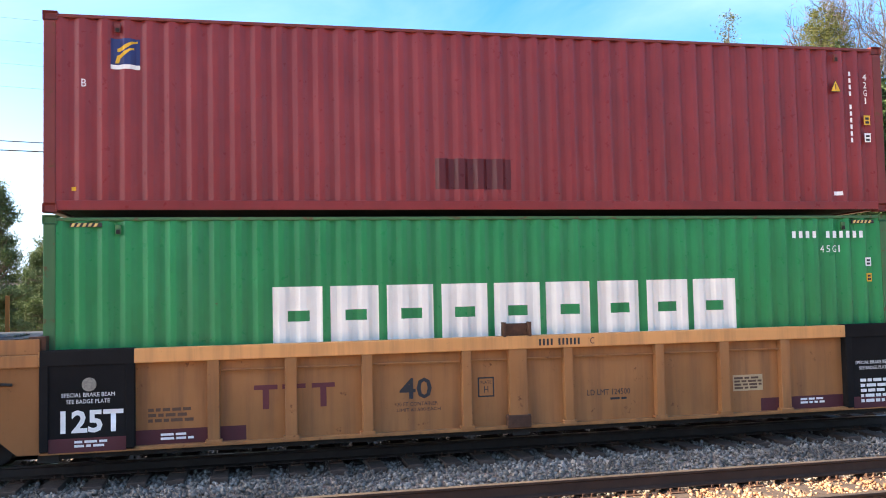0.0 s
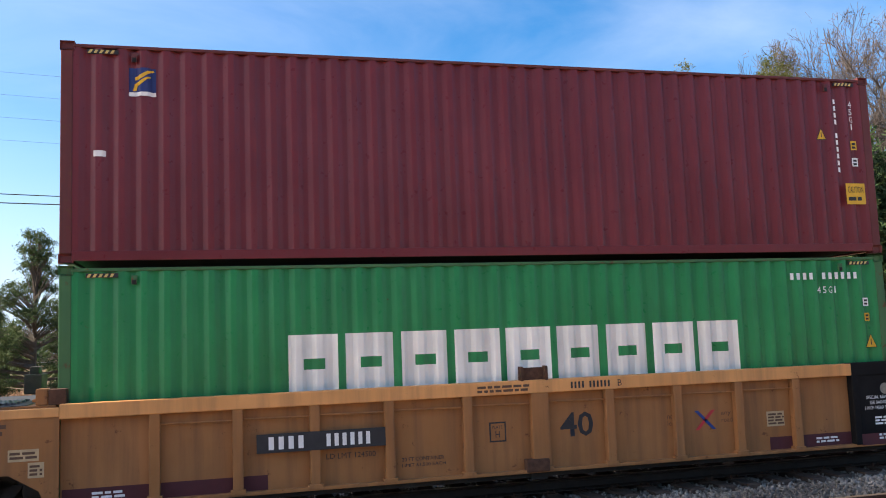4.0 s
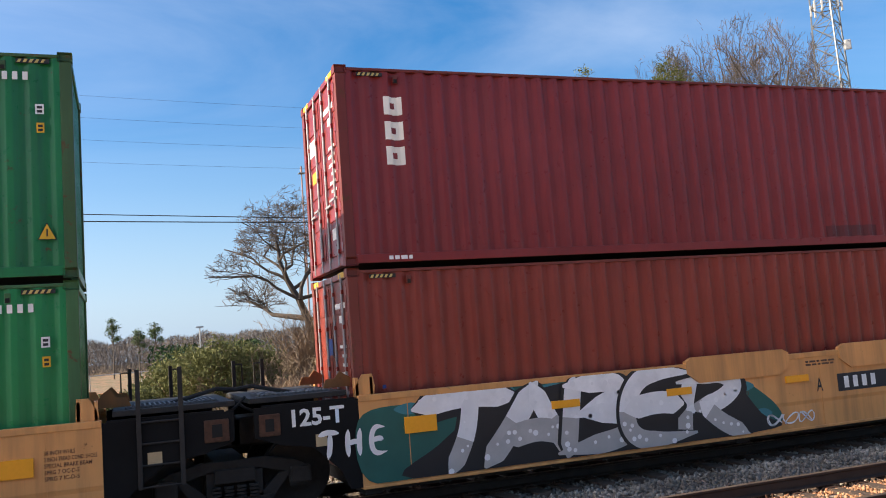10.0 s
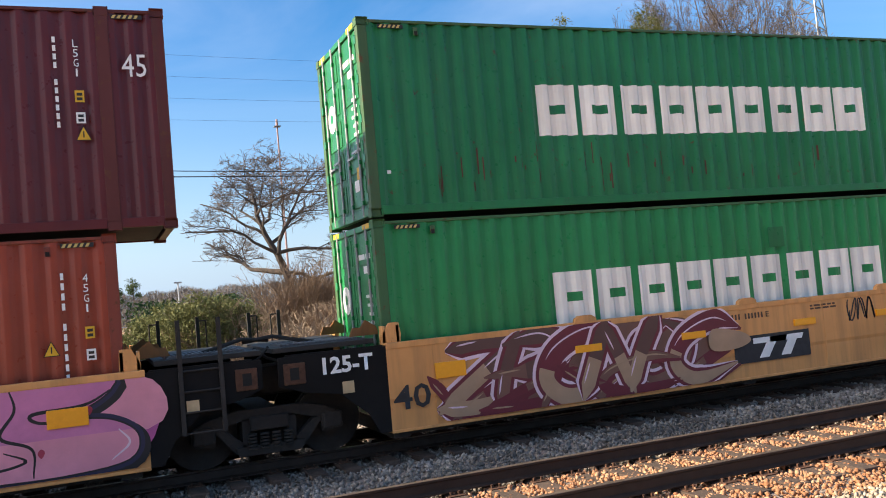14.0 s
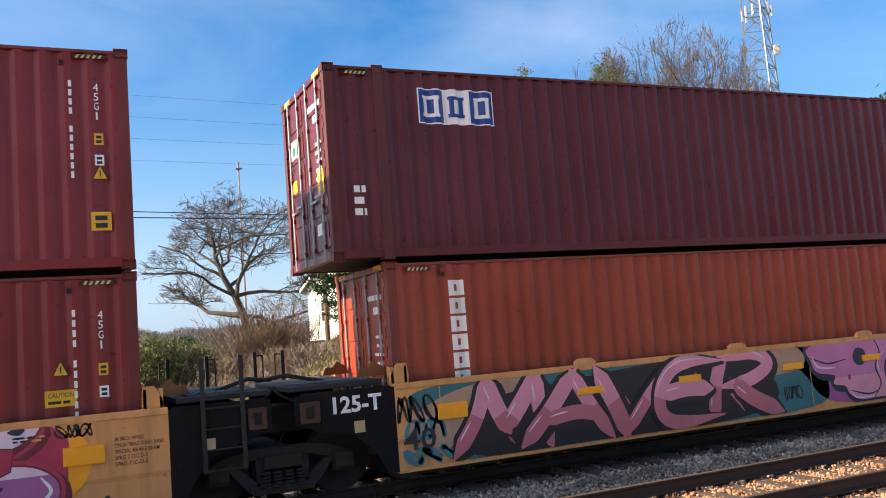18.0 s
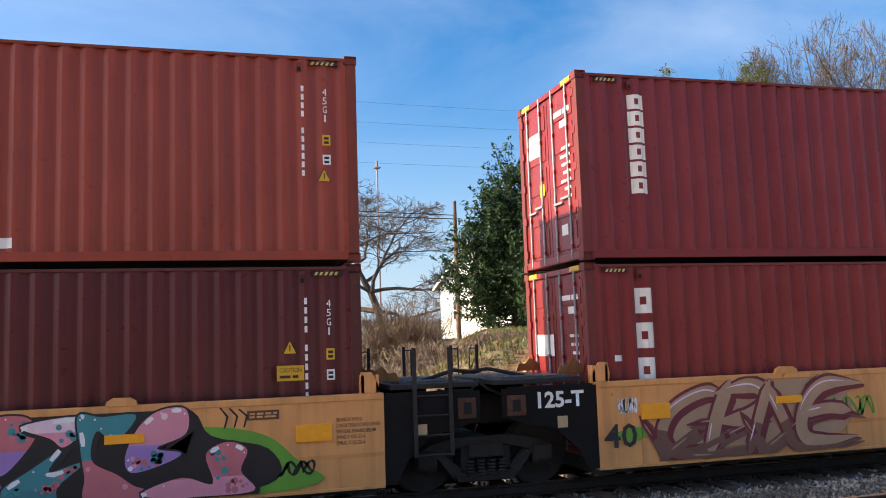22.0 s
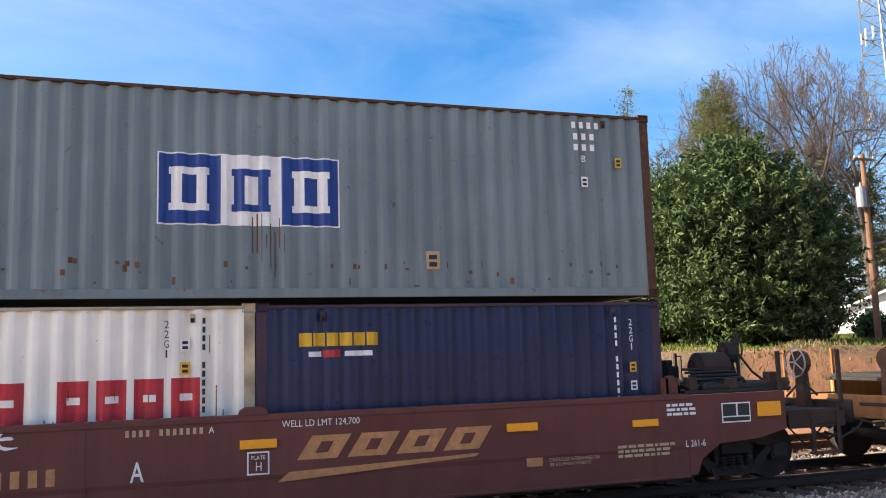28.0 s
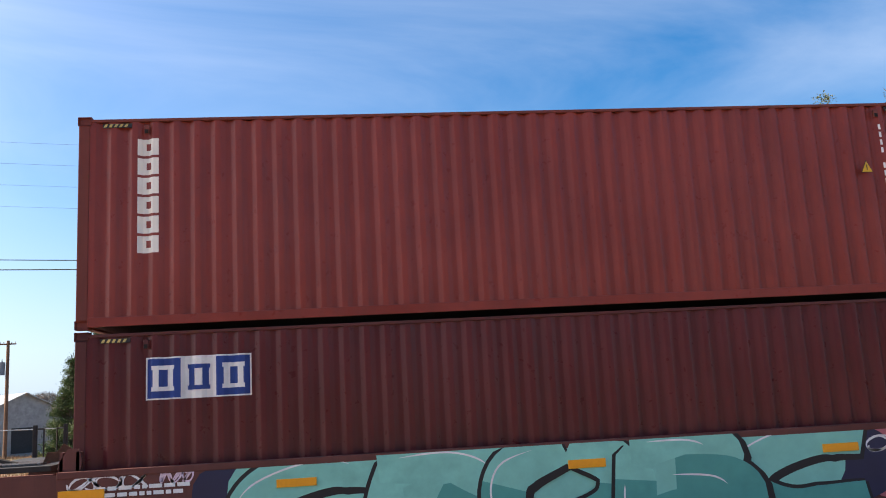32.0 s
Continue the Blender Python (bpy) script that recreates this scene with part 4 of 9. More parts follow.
def smooth_unit(label, x, mat, left, right, amber=(), end=BLACK, tabs=(), code="125-T", ladder_right=True):
    """A well with plain welded sides. x: left end of its box; left, right: reach of its end frames past the box."""
    u = start_unit(label, x)
    a, b = -0.18, L40 + 0.22
    for far in (0, 1):
        f = (lambda y: y) if not far else (lambda y: BROAD - y)
        yz = [(0.0, 1.24), (0.0, 0.56), (0.014, 0.50), (0.014, 0.13), (0.10, 0.13), (0.10, 1.24)]
        vs = [(q, f(y), z) for q in (a, b) for y, z in yz]
        n = len(yz)
        fs = [(i, (i + 1) % n, n + (i + 1) % n, n + i) for i in range(n)] + [tuple(range(n))[::-1], tuple(range(n, 2 * n))]
        if not far:
            fs = [q[::-1] for q in fs]
        hang("side_sheet", mesh_of("side_sheet", vs, fs, mat), u)
        y0, y1 = sorted((f(-0.012), f(0.14)))
        part("top_chord", boxes((a, b, y0, y1, 1.24, 1.325), bevel=0.012), mat, u)
        y0, y1 = sorted((f(0.0), f(0.16)))
        part("bottom_chord", boxes((a, b, y0, y1, 0.09, 0.13), bevel=0.008), mat, u)
    for q in (0.5, L40 * 0.33, L40 * 0.63, L40 - 0.4):
        part("weld_seam", boxes((q - 0.006, q + 0.006, -0.004, 0.006, 0.14, 1.23)), mat, u)
    wells(u, 0.0, L40, STEEL)
    for q in tabs:
        bm = bmesh.new()
        prism(bm, [(q - 0.19, 1.32), (q + 0.19, 1.32), (q + 0.17, 1.38), (q + 0.10, 1.42), (q - 0.10, 1.42), (q - 0.17, 1.38)], -0.02, 0.06)
        part("lock_cover", bm, mat, u)
    guide(u, -0.06, 1, mat)
    guide(u, L40 + 0.06, -1, mat)
    for q, w, z, h in amber:
        part("reflector", boxes((q, q + w, -0.034, -0.001, z, z + h), bevel=0.003), AMBER, u)
    return u


def joint_end(u, x0, x1, mat=BLACK, mirror=False, code="", rail=STEEL):
    """The end frame over a shared truck, from the side sheet at x0 to the joint at x1."""
    s = 1 if x1 > x0 else -1
    def X(d):
        return x0 + s * d
    w = abs(x1 - x0)
    for yy in (0.01, BROAD - 0.05):
        bm = bmesh.new()
        prism(bm, [(X(0), 1.29), (X(w * 0.92), 1.29), (X(w * 0.92), 0.92), (X(w * 0.72), 0.80), (X(w * 0.42), 0.72), (X(0.30), 0.40), (X(0.16), 0.12), (X(0), 0.12)], yy, yy + 0.04)
        part("end_side_plate", bm, mat, u)
    for yy in (0.02, BROAD - 0.12):
        part("end_chord", boxes((*sorted((X(0.05), X(w * 0.85))), yy, yy + 0.10, 1.27, 1.31)), mat, u)
    part("draft_sill", boxes((*sorted((X(0), X(w * 1.05))), MID - 0.35, MID + 0.35, 0.72, 1.12), bevel=0.03), STEEL, u)
    deck(u, *sorted((X(0.12), X(w * 0.94))), 1.44, STEEL)
    bm = boxes((*sorted((X(w * 0.70), X(w * 0.88))), -0.01, 0.10, 0.92, 1.20), bevel=0.015)
    part("jack_pad", bm, RUSTY if mat is BLACK else mat, u)
    part("jack_pad_slot", boxes((*sorted((X(w * 0.755), X(w * 0.83))), -0.014, 0.0, 0.98, 1.14)), HOLE_SHADE, u)
    if not mirror:
        ladder(u, X(0.42), X(0.92), 0.45, 1.90, rail)
        grab_post(u, X(0.35), BROAD - 0.1, 1.3, 1.90, rail, -1)
        grab_post(u, X(0.95), BROAD - 0.1, 1.3, 1.90, rail, 1)
    else:
        grab_post(u, X(w * 0.55), BROAD - 0.1, 1.3, 1.90, rail, -1)
        grab_post(u, X(w * 0.85), BROAD - 0.1, 1.3, 1.90, rail, 1)
        if code:
            letter(u, code, *((X(0.28) - 0.62, 1.0) if s < 0 else (X(0.35), 1.0)), 0.70, 0.23, W, 0.004, 0.03)
    hose(u, [(X(w * 0.6), 0.5, 1.30), (X(w * 0.8), 0.45, 1.18), (X(w * 0.95), 0.5, 1.28), (X(w * 1.05), 0.6, 1.42)])
    hose(u, [(X(w * 0.5), 0.8, 1.42), (X(w * 0.85), 0.9, 1.55), (X(w * 1.1), 1.0, 1.50)], 0.028)
    for yy in (0.55, BROAD - 0.70):
        part("stop_bracket", prism(bmesh.new(), [(X(-0.10), 1.44), (X(0.35), 1.44), (X(0.30), 1.56), (X(0.18), 1.56), (X(0.10), 1.66), (X(-0.05), 1.56)], yy, yy + 0.04), DIRTY if mat is BLACK else RUSTY, u)
    patch(u, *sorted((X(w * 0.30), X(w * 0.40))), 0.72, 0.88, CREAM, "tare_plate", 0.004)


DIRTY = painted("dirty_brown_yellow_paint", (0.27, 0.115, 0.042), rough=0.7, rust=0.5, dirt=0.8, gloss=0.15)
SOOT = simple("sooty_brown_steel", (0.050, 0.030, 0.021), 0.85, 0.1, 0.5, 7, 0.003)


def coupler_end(u, x0, s, mat, drum=True, wheel_mat=STEEL, plate=True, gear=True):
    """The outer end of a car, with draft gear, platform, brake gear and steps. x0: end of the side sheet."""
    def X(d):
        return x0 + s * d
    def rng(a, b):
        return tuple(sorted((X(a), X(b))))
    em = SOOT if mat is BNSF else DIRTY
    for yy in (0.0, BROAD - 0.05):
        bm = bmesh.new()
        prism(bm, [(X(0), 1.30), (X(1.78), 1.30), (X(1.78), 0.72), (X(1.25), 0.60), (X(0.55), 0.56), (X(0.22), 0.36), (X(0.12), 0.13), (X(0), 0.13)], yy, yy + 0.05)
        part("end_side_plate", bm, mat, u)
    part("end_platform", boxes((*rng(0.05, 2.0), 0.1, BROAD - 0.1, 1.30, 1.36), bevel=0.01), STEEL if gear else em, u)
    deck(u, *rng(0.4, 1.9), 1.46 if gear else 1.40)
    part("end_step", boxes((*rng(1.78, 3.0), 0.05, 1.0, 0.92, 0.98), bevel=0.01), SOOT, u)
    part("end_sill_plate", boxes((*rng(1.85, 2.95), 0.03, 0.07, 0.70, 0.95), bevel=0.01), em, u)
    part("end_sill", boxes((*rng(2.85, 2.98), 0.05, BROAD - 0.05, 0.70, 1.10), bevel=0.02), em, u)
    part("draft_sill", boxes((*rng(0, 3.0), MID - 0.33, MID + 0.33, 0.62, 1.02), bevel=0.03), STEEL, u)
    part("coupler", boxes((*rng(2.9, 3.50), MID - 0.11, MID + 0.11, 0.72, 0.92), (*rng(3.30, 3.56), MID - 0.17, MID + 0.15, 0.64, 0.99), bevel=0.04), RUSTY, u)
    for q in (1.75, 2.92):
        grab_post(u, X(q), 0.06, 0.98, 1.92, em, 0)
        grab_post(u, X(q), BROAD - 0.06, 0.98, 1.92, em, 1 if q < 2 else -1)
    ladder(u, X(2.30), X(2.80), 0.30, 0.95, em, 0.02, 3)
    # brake stand, gear housing, pipes and hand wheels
    if gear:
        part("brake_stand", prism(bmesh.new(), [(X(1.26), 1.40), (X(1.60), 1.40), (X(1.52), 1.72), (X(1.50), 2.02), (X(1.38), 2.02), (X(1.36), 1.72)], 0.86, 1.02), GRIME, u)
        part("brake_gear_case", rods(0.17, (X(1.36), 0.92, 1.92), (X(1.54), 0.92, 1.92), n=14), GRIME, u)
        part("brake_gear_hub", rods(0.07, (X(1.28), 0.92, 1.92), (X(1.62), 0.92, 1.92), n=10), RUSTY, u)
        part("brake_rod", rods(0.03, (X(1.56), 0.80, 1.40), (X(1.56), 0.80, 2.24), n=8), STEEL, u)
        part("brake_lever", rods(0.022, (X(1.44), 0.80, 2.06), (X(1.80), 0.78, 1.60), (X(2.05), 0.78, 1.42), n=6), STEEL, u)
        for k in range(4):
            part("brake_pipe", rods(0.02, (X(0.35), 0.34 + 0.09 * k, 1.52 + 0.05 * k), (X(1.28), 0.34 + 0.09 * k, 1.52 + 0.05 * k), (X(1.36), 0.34 + 0.09 * k, 1.36), n=6), STEEL, u)
    for q, h in ((0.22, 0.14), (0.95, 0.10), (1.70, 0.18), (1.92, 0.08))[:4 if gear else 2]:
        part("deck_bracket", boxes((*rng(q - 0.07, q + 0.07), 0.12, 0.30, 1.36, 1.42 + h), (*rng(q - 0.11, q + 0.11), 0.14, 0.26, 1.40, 1.44), bevel=0.015), em, u)
    for xw, cy, cz, r, m in ((X(2.55), 0.62, 1.72, 0.24, wheel_mat), (X(1.66), 1.02, 1.98, 0.22, RUSTY))[:2 if gear else 1]:
        bm = bmesh.new()
        n = 20
        for i in range(n):
            p, q = 2 * math.pi * i / n, 2 * math.pi * (i + 1) / n
            rod(bm, (xw, cy + r * math.cos(p), cz + r * math.sin(p)), (xw, cy + r * math.cos(q), cz + r * math.sin(q)), 0.014, 6)
        for i in range(5):
            p = 2 * math.pi * i / 5
            rod(bm, (xw, cy, cz), (xw, cy + r * math.cos(p), cz + r * math.sin(p)), 0.012, 6)
        part("hand_brake_wheel", bm, m, u)
    part("hand_brake_housing", rods(0.19, (X(2.60), 0.62, 1.72), (X(2.72), 0.62, 1.72), n=14), OXIDE if wheel_mat is RED else RUSTY, u)
    part("hand_brake_column", prism(bmesh.new(), [(X(2.60), 0.95), (X(2.76), 0.95), (X(2.72), 1.55), (X(2.62), 1.55)], 0.52, 0.72), RUSTY, u)
    part("chain", rods(0.014, (X(2.66), 0.5, 1.55), (X(2.60), 0.46, 1.25), (X(2.68), 0.45, 0.98), (X(2.62), 0.45, 0.66), n=5), STEEL, u)
    part("cut_lever", rods(0.014, (X(2.95), 0.05, 0.86), (X(3.05), 0.5, 0.62), (X(3.15), 1.1, 0.72), n=6), STEEL, u)
    part("step_tread", boxes((*rng(2.28, 2.82), 0.0, 0.12, 0.28, 0.32), bevel=0.008), RUSTY, u)
    if drum:
        part("air_reservoir", rod(rod(rods(0.23, (X(0.75), 0.8, 1.70), (X(1.25), 0.8, 1.70), n=20), (X(0.75), 0.8, 1.70), (X(0.66), 0.8, 1.70), 0.23, 20, 0.12), (X(1.25), 0.8, 1.70), (X(1.34), 0.8, 1.70), 0.23, 20, 0.12), SOOT, u)
        part("reservoir_bracket", boxes((*rng(0.7, 1.3), 0.62, 0.98, 1.44, 1.52)), STEEL, u)
    if not gear:
        ladder(u, X(1.22), X(1.74), 0.34, 1.46, mat, -0.03, 4)
        part("jack_pad", boxes((*rng(0.66, 0.94), -0.015, 0.06, 0.78, 1.26), bevel=0.012), mat, u)
        part("jack_pad_slot", boxes((*rng(0.74, 0.86), -0.02, 0.0, 0.84, 1.08)), HOLE_SHADE, u)
        part("end_chord", boxes((*rng(0.0, 2.1), -0.015, 0.14, 1.22, 1.33), bevel=0.012), TTX, u)
        part("end_opening", boxes((*rng(0.98, 1.70), -0.006, 0.01, 0.80, 1.18)), HOLE_SHADE, u)
        part("air_hose", rods(0.02, (X(0.9), -0.02, 1.05), (X(1.3), -0.03, 1.14), (X(1.6), -0.02, 0.98), n=6), STEEL, u)
    part("control_valve", boxes((*rng(0.40, 0.62), 1.1, 1.5, 1.46, 1.72), (*rng(0.45, 0.57), 1.2, 1.4, 1.7, 1.82), bevel=0.02), GRIME, u)
    hose(u, [(X(2.8), 0.9, 0.9), (X(3.1), 0.95, 0.55), (X(3.45), 1.0, 0.38), (X(3.75), 1.05, 0.5)], 0.025)
    hose(u, [(X(2.2), 0.5, 0.7), (X(2.6), 0.55, 0.35), (X(2.95), 0.5, 0.7)], 0.016)
    hose(u, [(X(1.9), 0.1, 1.2), (X(2.2), 0.08, 1.45), (X(2.5), 0.1, 1.2)], 0.02)
    if plate:
        x1, x2 = rng(0.60, 1.12) if mat is BNSF else rng(1.05, 1.62)
        patch(u, x1, x2, 0.86, 1.16, W, "stencil_panel", -0.003)
        patch(u, x1 + 0.02, x1 + 0.26, 0.96, 1.14, INK, "stencil_field", -0.006)
        patch(u, x1 + 0.29, x2 - 0.02, 0.96, 1.14, INK, "stencil_field", -0.006)
        patch(u, x1 + 0.02, x2 - 0.02, 0.88, 0.94, INK, "stencil_field", -0.006)


def ribbed_unit(label, x, ribs, panels):
    """A well with pressed ribs, as on the older yellow cars."""
    u = start_unit(label, x)
    a, b = -0.06, L40 + 0.15
    for far in (0, 1):
        f = (lambda y: y) if not far else (lambda y: BROAD - y)
        def yr(p, q):
            return tuple(sorted((f(p), f(q))))
        part("top_chord", boxes((a - 1.6 * 0, b, *yr(-0.01, 0.17), 1.19, 1.37), bevel=0.012), TTX, u, "yellow top chord, lighter than the side sheets")
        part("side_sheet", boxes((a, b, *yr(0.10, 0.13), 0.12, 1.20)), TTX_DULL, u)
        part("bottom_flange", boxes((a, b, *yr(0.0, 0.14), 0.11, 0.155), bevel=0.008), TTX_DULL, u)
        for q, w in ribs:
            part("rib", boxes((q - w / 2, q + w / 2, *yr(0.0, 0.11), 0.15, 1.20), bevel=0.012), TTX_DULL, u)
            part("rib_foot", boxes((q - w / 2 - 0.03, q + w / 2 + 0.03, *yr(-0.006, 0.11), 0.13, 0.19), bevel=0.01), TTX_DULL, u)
        for (q, w), (q2, w2) in zip(ribs, ribs[1:]):
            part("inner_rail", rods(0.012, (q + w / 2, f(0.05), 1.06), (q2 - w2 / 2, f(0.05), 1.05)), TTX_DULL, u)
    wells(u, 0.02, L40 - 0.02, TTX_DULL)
    for q0, q1 in panels:
        part("end_panel", boxes((q0, q1, 0.0, 0.12, 0.125, 1.375), bevel=0.01), BLACK, u, "black stencilled end panel")
        part("end_chord_cap", boxes((q0, q1, -0.016, 0.175, 1.185, 1.378), bevel=0.012), BLACK, u, "black painted end of the top chord")
        for e0, e1 in ((q0, q0 + 0.10), (q1 - 0.10, q1)):
            part("end_rib", boxes((e0, e1, -0.020, 0.0, 0.15, 1.19), bevel=0.008), BLACK, u)
        patch(u, q0 + 0.10, q1 - 0.10, 0.13, 0.30, OXIDE, "oxide_band", -0.0025)
    for q0, q1 in ((-0.04, 2.4), (9.75, L40 + 0.1)):
        patch(u, q0, q1, 0.125, 0.34, OXIDE, "oxide_band", 0.098)
    for q in (-0.10, L40 + 0.10):
        part("corner_bracket", boxes((q - 0.10, q + 0.10, 0.10, 0.28, 1.36, 1.55), bevel=0.01), RUSTY, u)
    q = 6.03
    part("lock_bracket", boxes((q - 0.20, q - 0.16, -0.02, 0.1, 1.36, 1.56), (q + 0.16, q + 0.20, -0.02, 0.1, 1.36, 1.56), (q - 0.20, q + 0.20, 0.06, 0.10, 1.36, 1.54), bevel=0.006), RUSTY, u)
    part("drain_foot", boxes((q - 0.17, q + 0.17, -0.02, 0.1, 0.12, 0.30), bevel=0.02), RUSTY, u)
    return u


def ribbed_end(u, x0, x1, rail=TTX_DULL, with_ladder=True):
    s = 1 if x1 > x0 else -1
    w = abs(x1 - x0)
    def X(d):
        return x0 + s * d
    def rng(a, b):
        return tuple(sorted((X(a), X(b))))
    arch = [(X(0.45 + 0.62 - 0.62 * math.cos(k)), 0.30 + 0.52 * math.sin(k)) for k in [i * math.pi / 2 / 6 for i in range(7)]]
    for yy in (0.02, BROAD - 0.06):
        bm = bmesh.new()
        prism(bm, [(X(0), 1.20), (X(w * 0.9), 1.20), (X(w * 0.9), 0.80)] + arch[::-1] + [(X(0.25), 0.12), (X(0), 0.12)], yy, yy + 0.04)
        part("end_side_plate", bm, DIRTY, u)
    for yy in (-0.01, BROAD - 0.16):
        part("end_chord", boxes((*rng(0, w * 0.92), yy, yy + 0.17, 1.18, 1.33), bevel=0.012), TTX_DULL, u)
    for yy in (0.06, BROAD - 0.10):
        part("end_riser", boxes((*rng(0.0, w * 0.55), yy, yy + 0.04, 1.33, 1.52), bevel=0.01), TTX_DULL, u)
    part("draft_sill", boxes((*rng(0, w * 1.05), MID - 0.35, MID + 0.35, 0.72, 1.12), bevel=0.03), STEEL, u)
    deck(u, *rng(0.2, w * 0.95), 1.56, STEEL)
    part("jack_pad", boxes((*rng(w * 0.70, w * 0.93), -0.015, 0.08, 0.86, 1.19), bevel=0.012), TTX_DULL, u)
    part("jack_pad_slot", boxes((*rng(w * 0.78, w * 0.86), -0.02, 0.0, 0.90, 1.04)), HOLE_SHADE, u)
    lines(u, rng(0.2, w * 0.9)[0], 1.38, 0.6, 0.1, DIM, 2, 0.052, 3)
    if with_ladder:
        ladder(u, X(w * 0.30), X(w * 0.62), 0.30, 2.12, DIRTY, -0.03, 4)
    for q in (0.35, 0.75):
        grab_post(u, X(w * q), BROAD - 0.08, 1.3, 2.08, DIRTY)
    hose(u, [(X(w * 0.3), 0.02, 1.12), (X(w * 0.6), -0.01, 1.02), (X(w * 0.2), 0.0, 0.98)], 0.018)


# ---- first car: two ribbed units
RIBS_C = [(-0.0 + q, w) for q, w in ((2.0, 0.15), (2.97, 0.15), (3.96, 0.14), (5.31, 0.13), (6.03, 0.26), (6.76, 0.13), (8.13, 0.13), (9.14, 0.15), (10.12, 0.15))]
u = ribbed_unit("brown and yellow ribbed well car unit with black end panels", -2.575, RIBS_C, ((-0.05, 1.05), (11.12, 12.32)))
ribbed_end(u, -0.06, -1.55, with_ladder=False)
truck(u, -1.70)
letter(u, "125T", 0.19, 0.36, 0.73, 0.28, W, -0.004, 0.030)
letter(u, "SPECIAL BRAKE BEAM", 0.20, 0.80, 0.62, 0.05, W, -0.004)
letter(u, "SEE BADGE PLATE", 0.26, 0.72, 0.5, 0.05, W, -0.004)
bm = bmesh.new(); rod(bm, (0.52, -0.002, 0.95), (0.52, -0.006, 0.95), 0.085, 24); part("round_badge", bm, BADGE, u)
letter(u, "40", 4.40, 0.57, 0.44, 0.28, INK, 0.095, 0.015)
letter(u, "20 FT CONTAINER", 4.36, 0.48, 0.56, 0.05, INK, 0.095)
letter(u, "LIMIT 61,500 EACH", 4.36, 0.40, 0.60, 0.05, INK, 0.095)
bars(u, 6.32, 1.23, 0.62, 0.09, INK, 11, -0.014, (4,))
letter(u, "C", 7.08, 1.23, 0.06, 0.09, INK, -0.014)
for xa in (2.50, 2.86, 3.24):
    patch(u, xa, xa + 0.30, 0.78, 0.84, OXLET, "brand_block", 0.095)
    patch(u, xa + 0.11, xa + 0.19, 0.53, 0.78, OXLET, "brand_block", 0.095)
patch(u, 5.48, 5.71, 0.55, 0.82, INK, "stencil_frame", 0.097)
patch(u, 5.50, 5.69, 0.57, 0.80, TTX_DULL, "stencil_field", 0.094)
letter(u, "PLATE", 5.52, 0.73, 0.15, 0.04, INK, 0.09)
letter(u, "H", 5.565, 0.61, 0.06, 0.09, INK, 0.09)
letter(u, "LD LMT 124500", 7.06, 0.50, 0.64, 0.08, INK, 0.095)
lines(u, 7.4, 0.42, 0.26, 0.05, INK, 1, 0.095, 6)
patch(u, 9.31, 9.79, 0.46, 0.69, CREAM, "stencil_grid", 0.096)
lines(u, 9.33, 0.48, 0.44, 0.19, DIM, 4, 0.092, 6)
lines(u, 1.2, 0.42, 0.55, 0.2, DIM, 3, 0.095, 7)
lines(u, 1.35, 0.2, 0.4, 0.1, W, 2, 0.092, 8)
lines(u, 0.35, 0.18, 0.38, 0.1, W, 2, -0.004, 9)
letter(u, "SPECIAL BRAKE BEAM", 11.28, 0.78, 0.62, 0.05, W, -0.004)
letter(u, "SEE BADGE PLATE", 11.34, 0.70, 0.5, 0.05, W, -0.004)
lines(u, 11.35, 0.2, 0.5, 0.38, W, 5, -0.004, 10)
lines(u, 10.4, 0.22, 0.4, 0.1, W, 2, 0.092, 11)

RIBS_B = [(q, 0.13) for q in (1.03, 2.03, 3.0, 3.98, 5.06, 7.15, 8.22, 9.22, 10.2)]
RIBS_B.insert(5, (6.10, 0.26))
u = ribbed_unit("brown ribbed well car unit with yellow top chord", -18.10, RIBS_B, ((11.18, 12.36),))
ribbed_end(u, L40 + 0.15, L40 + 1.75)
letter(u, "40", 6.42, 0.55, 0.50, 0.34, INK, 0.095, 0.015)
letter(u, "20 FT CONTAINER", 4.15, 0.38, 0.58, 0.05, INK, 0.095)
letter(u, "LIMIT 61,500 EACH", 4.15, 0.30, 0.60, 0.05, INK, 0.095)
patch(u, 2.26, 3.92, 0.62, 0.86, INK, "number_field", -0.003)
bars(u, 2.38, 0.66, 0.50, 0.16, W, 4, -0.007)
bars(u, 3.12, 0.66, 0.62, 0.16, W, 6, -0.007)
letter(u, "LD LMT 124500", 3.15, 0.48, 0.65, 0.07, INK, 0.095)
bars(u, 6.55, 1.23, 0.62, 0.09, INK, 11, -0.014, (4,))
letter(u, "B", 7.28, 1.23, 0.06, 0.09, INK, -0.014)
lines(u, 5.2, 1.22, 0.75, 0.11, DIM, 2, -0.014, 12)
patch(u, 5.38, 5.62, 0.55, 0.82, INK, "stencil_frame", 0.097)
patch(u, 5.40, 5.60, 0.57, 0.80, TTX_DULL, "stencil_field", 0.094)
letter(u, "PLATE", 5.42, 0.73, 0.15, 0.04, INK, 0.09)
letter(u, "H", 5.465, 0.61, 0.06, 0.09, INK, 0.09)
for k in (1, -1):
    bm = bmesh.new()
    prism(bm, [(8.66 - 0.14 * k, 0.52), (8.66 - 0.14 * k + 0.06, 0.52), (8.66 + 0.14 * k + 0.06, 0.80), (8.66 + 0.14 * k, 0.80)], 0.09, 0.096 + 0.002 * k)
    part("brand_block", bm, RED if k > 0 else BLUE, u)
letter(u, "next", 8.08, 0.70, 0.18, 0.07, DIM, 0.095)
letter(u, "load", 8.08, 0.61, 0.18, 0.07, DIM, 0.095)
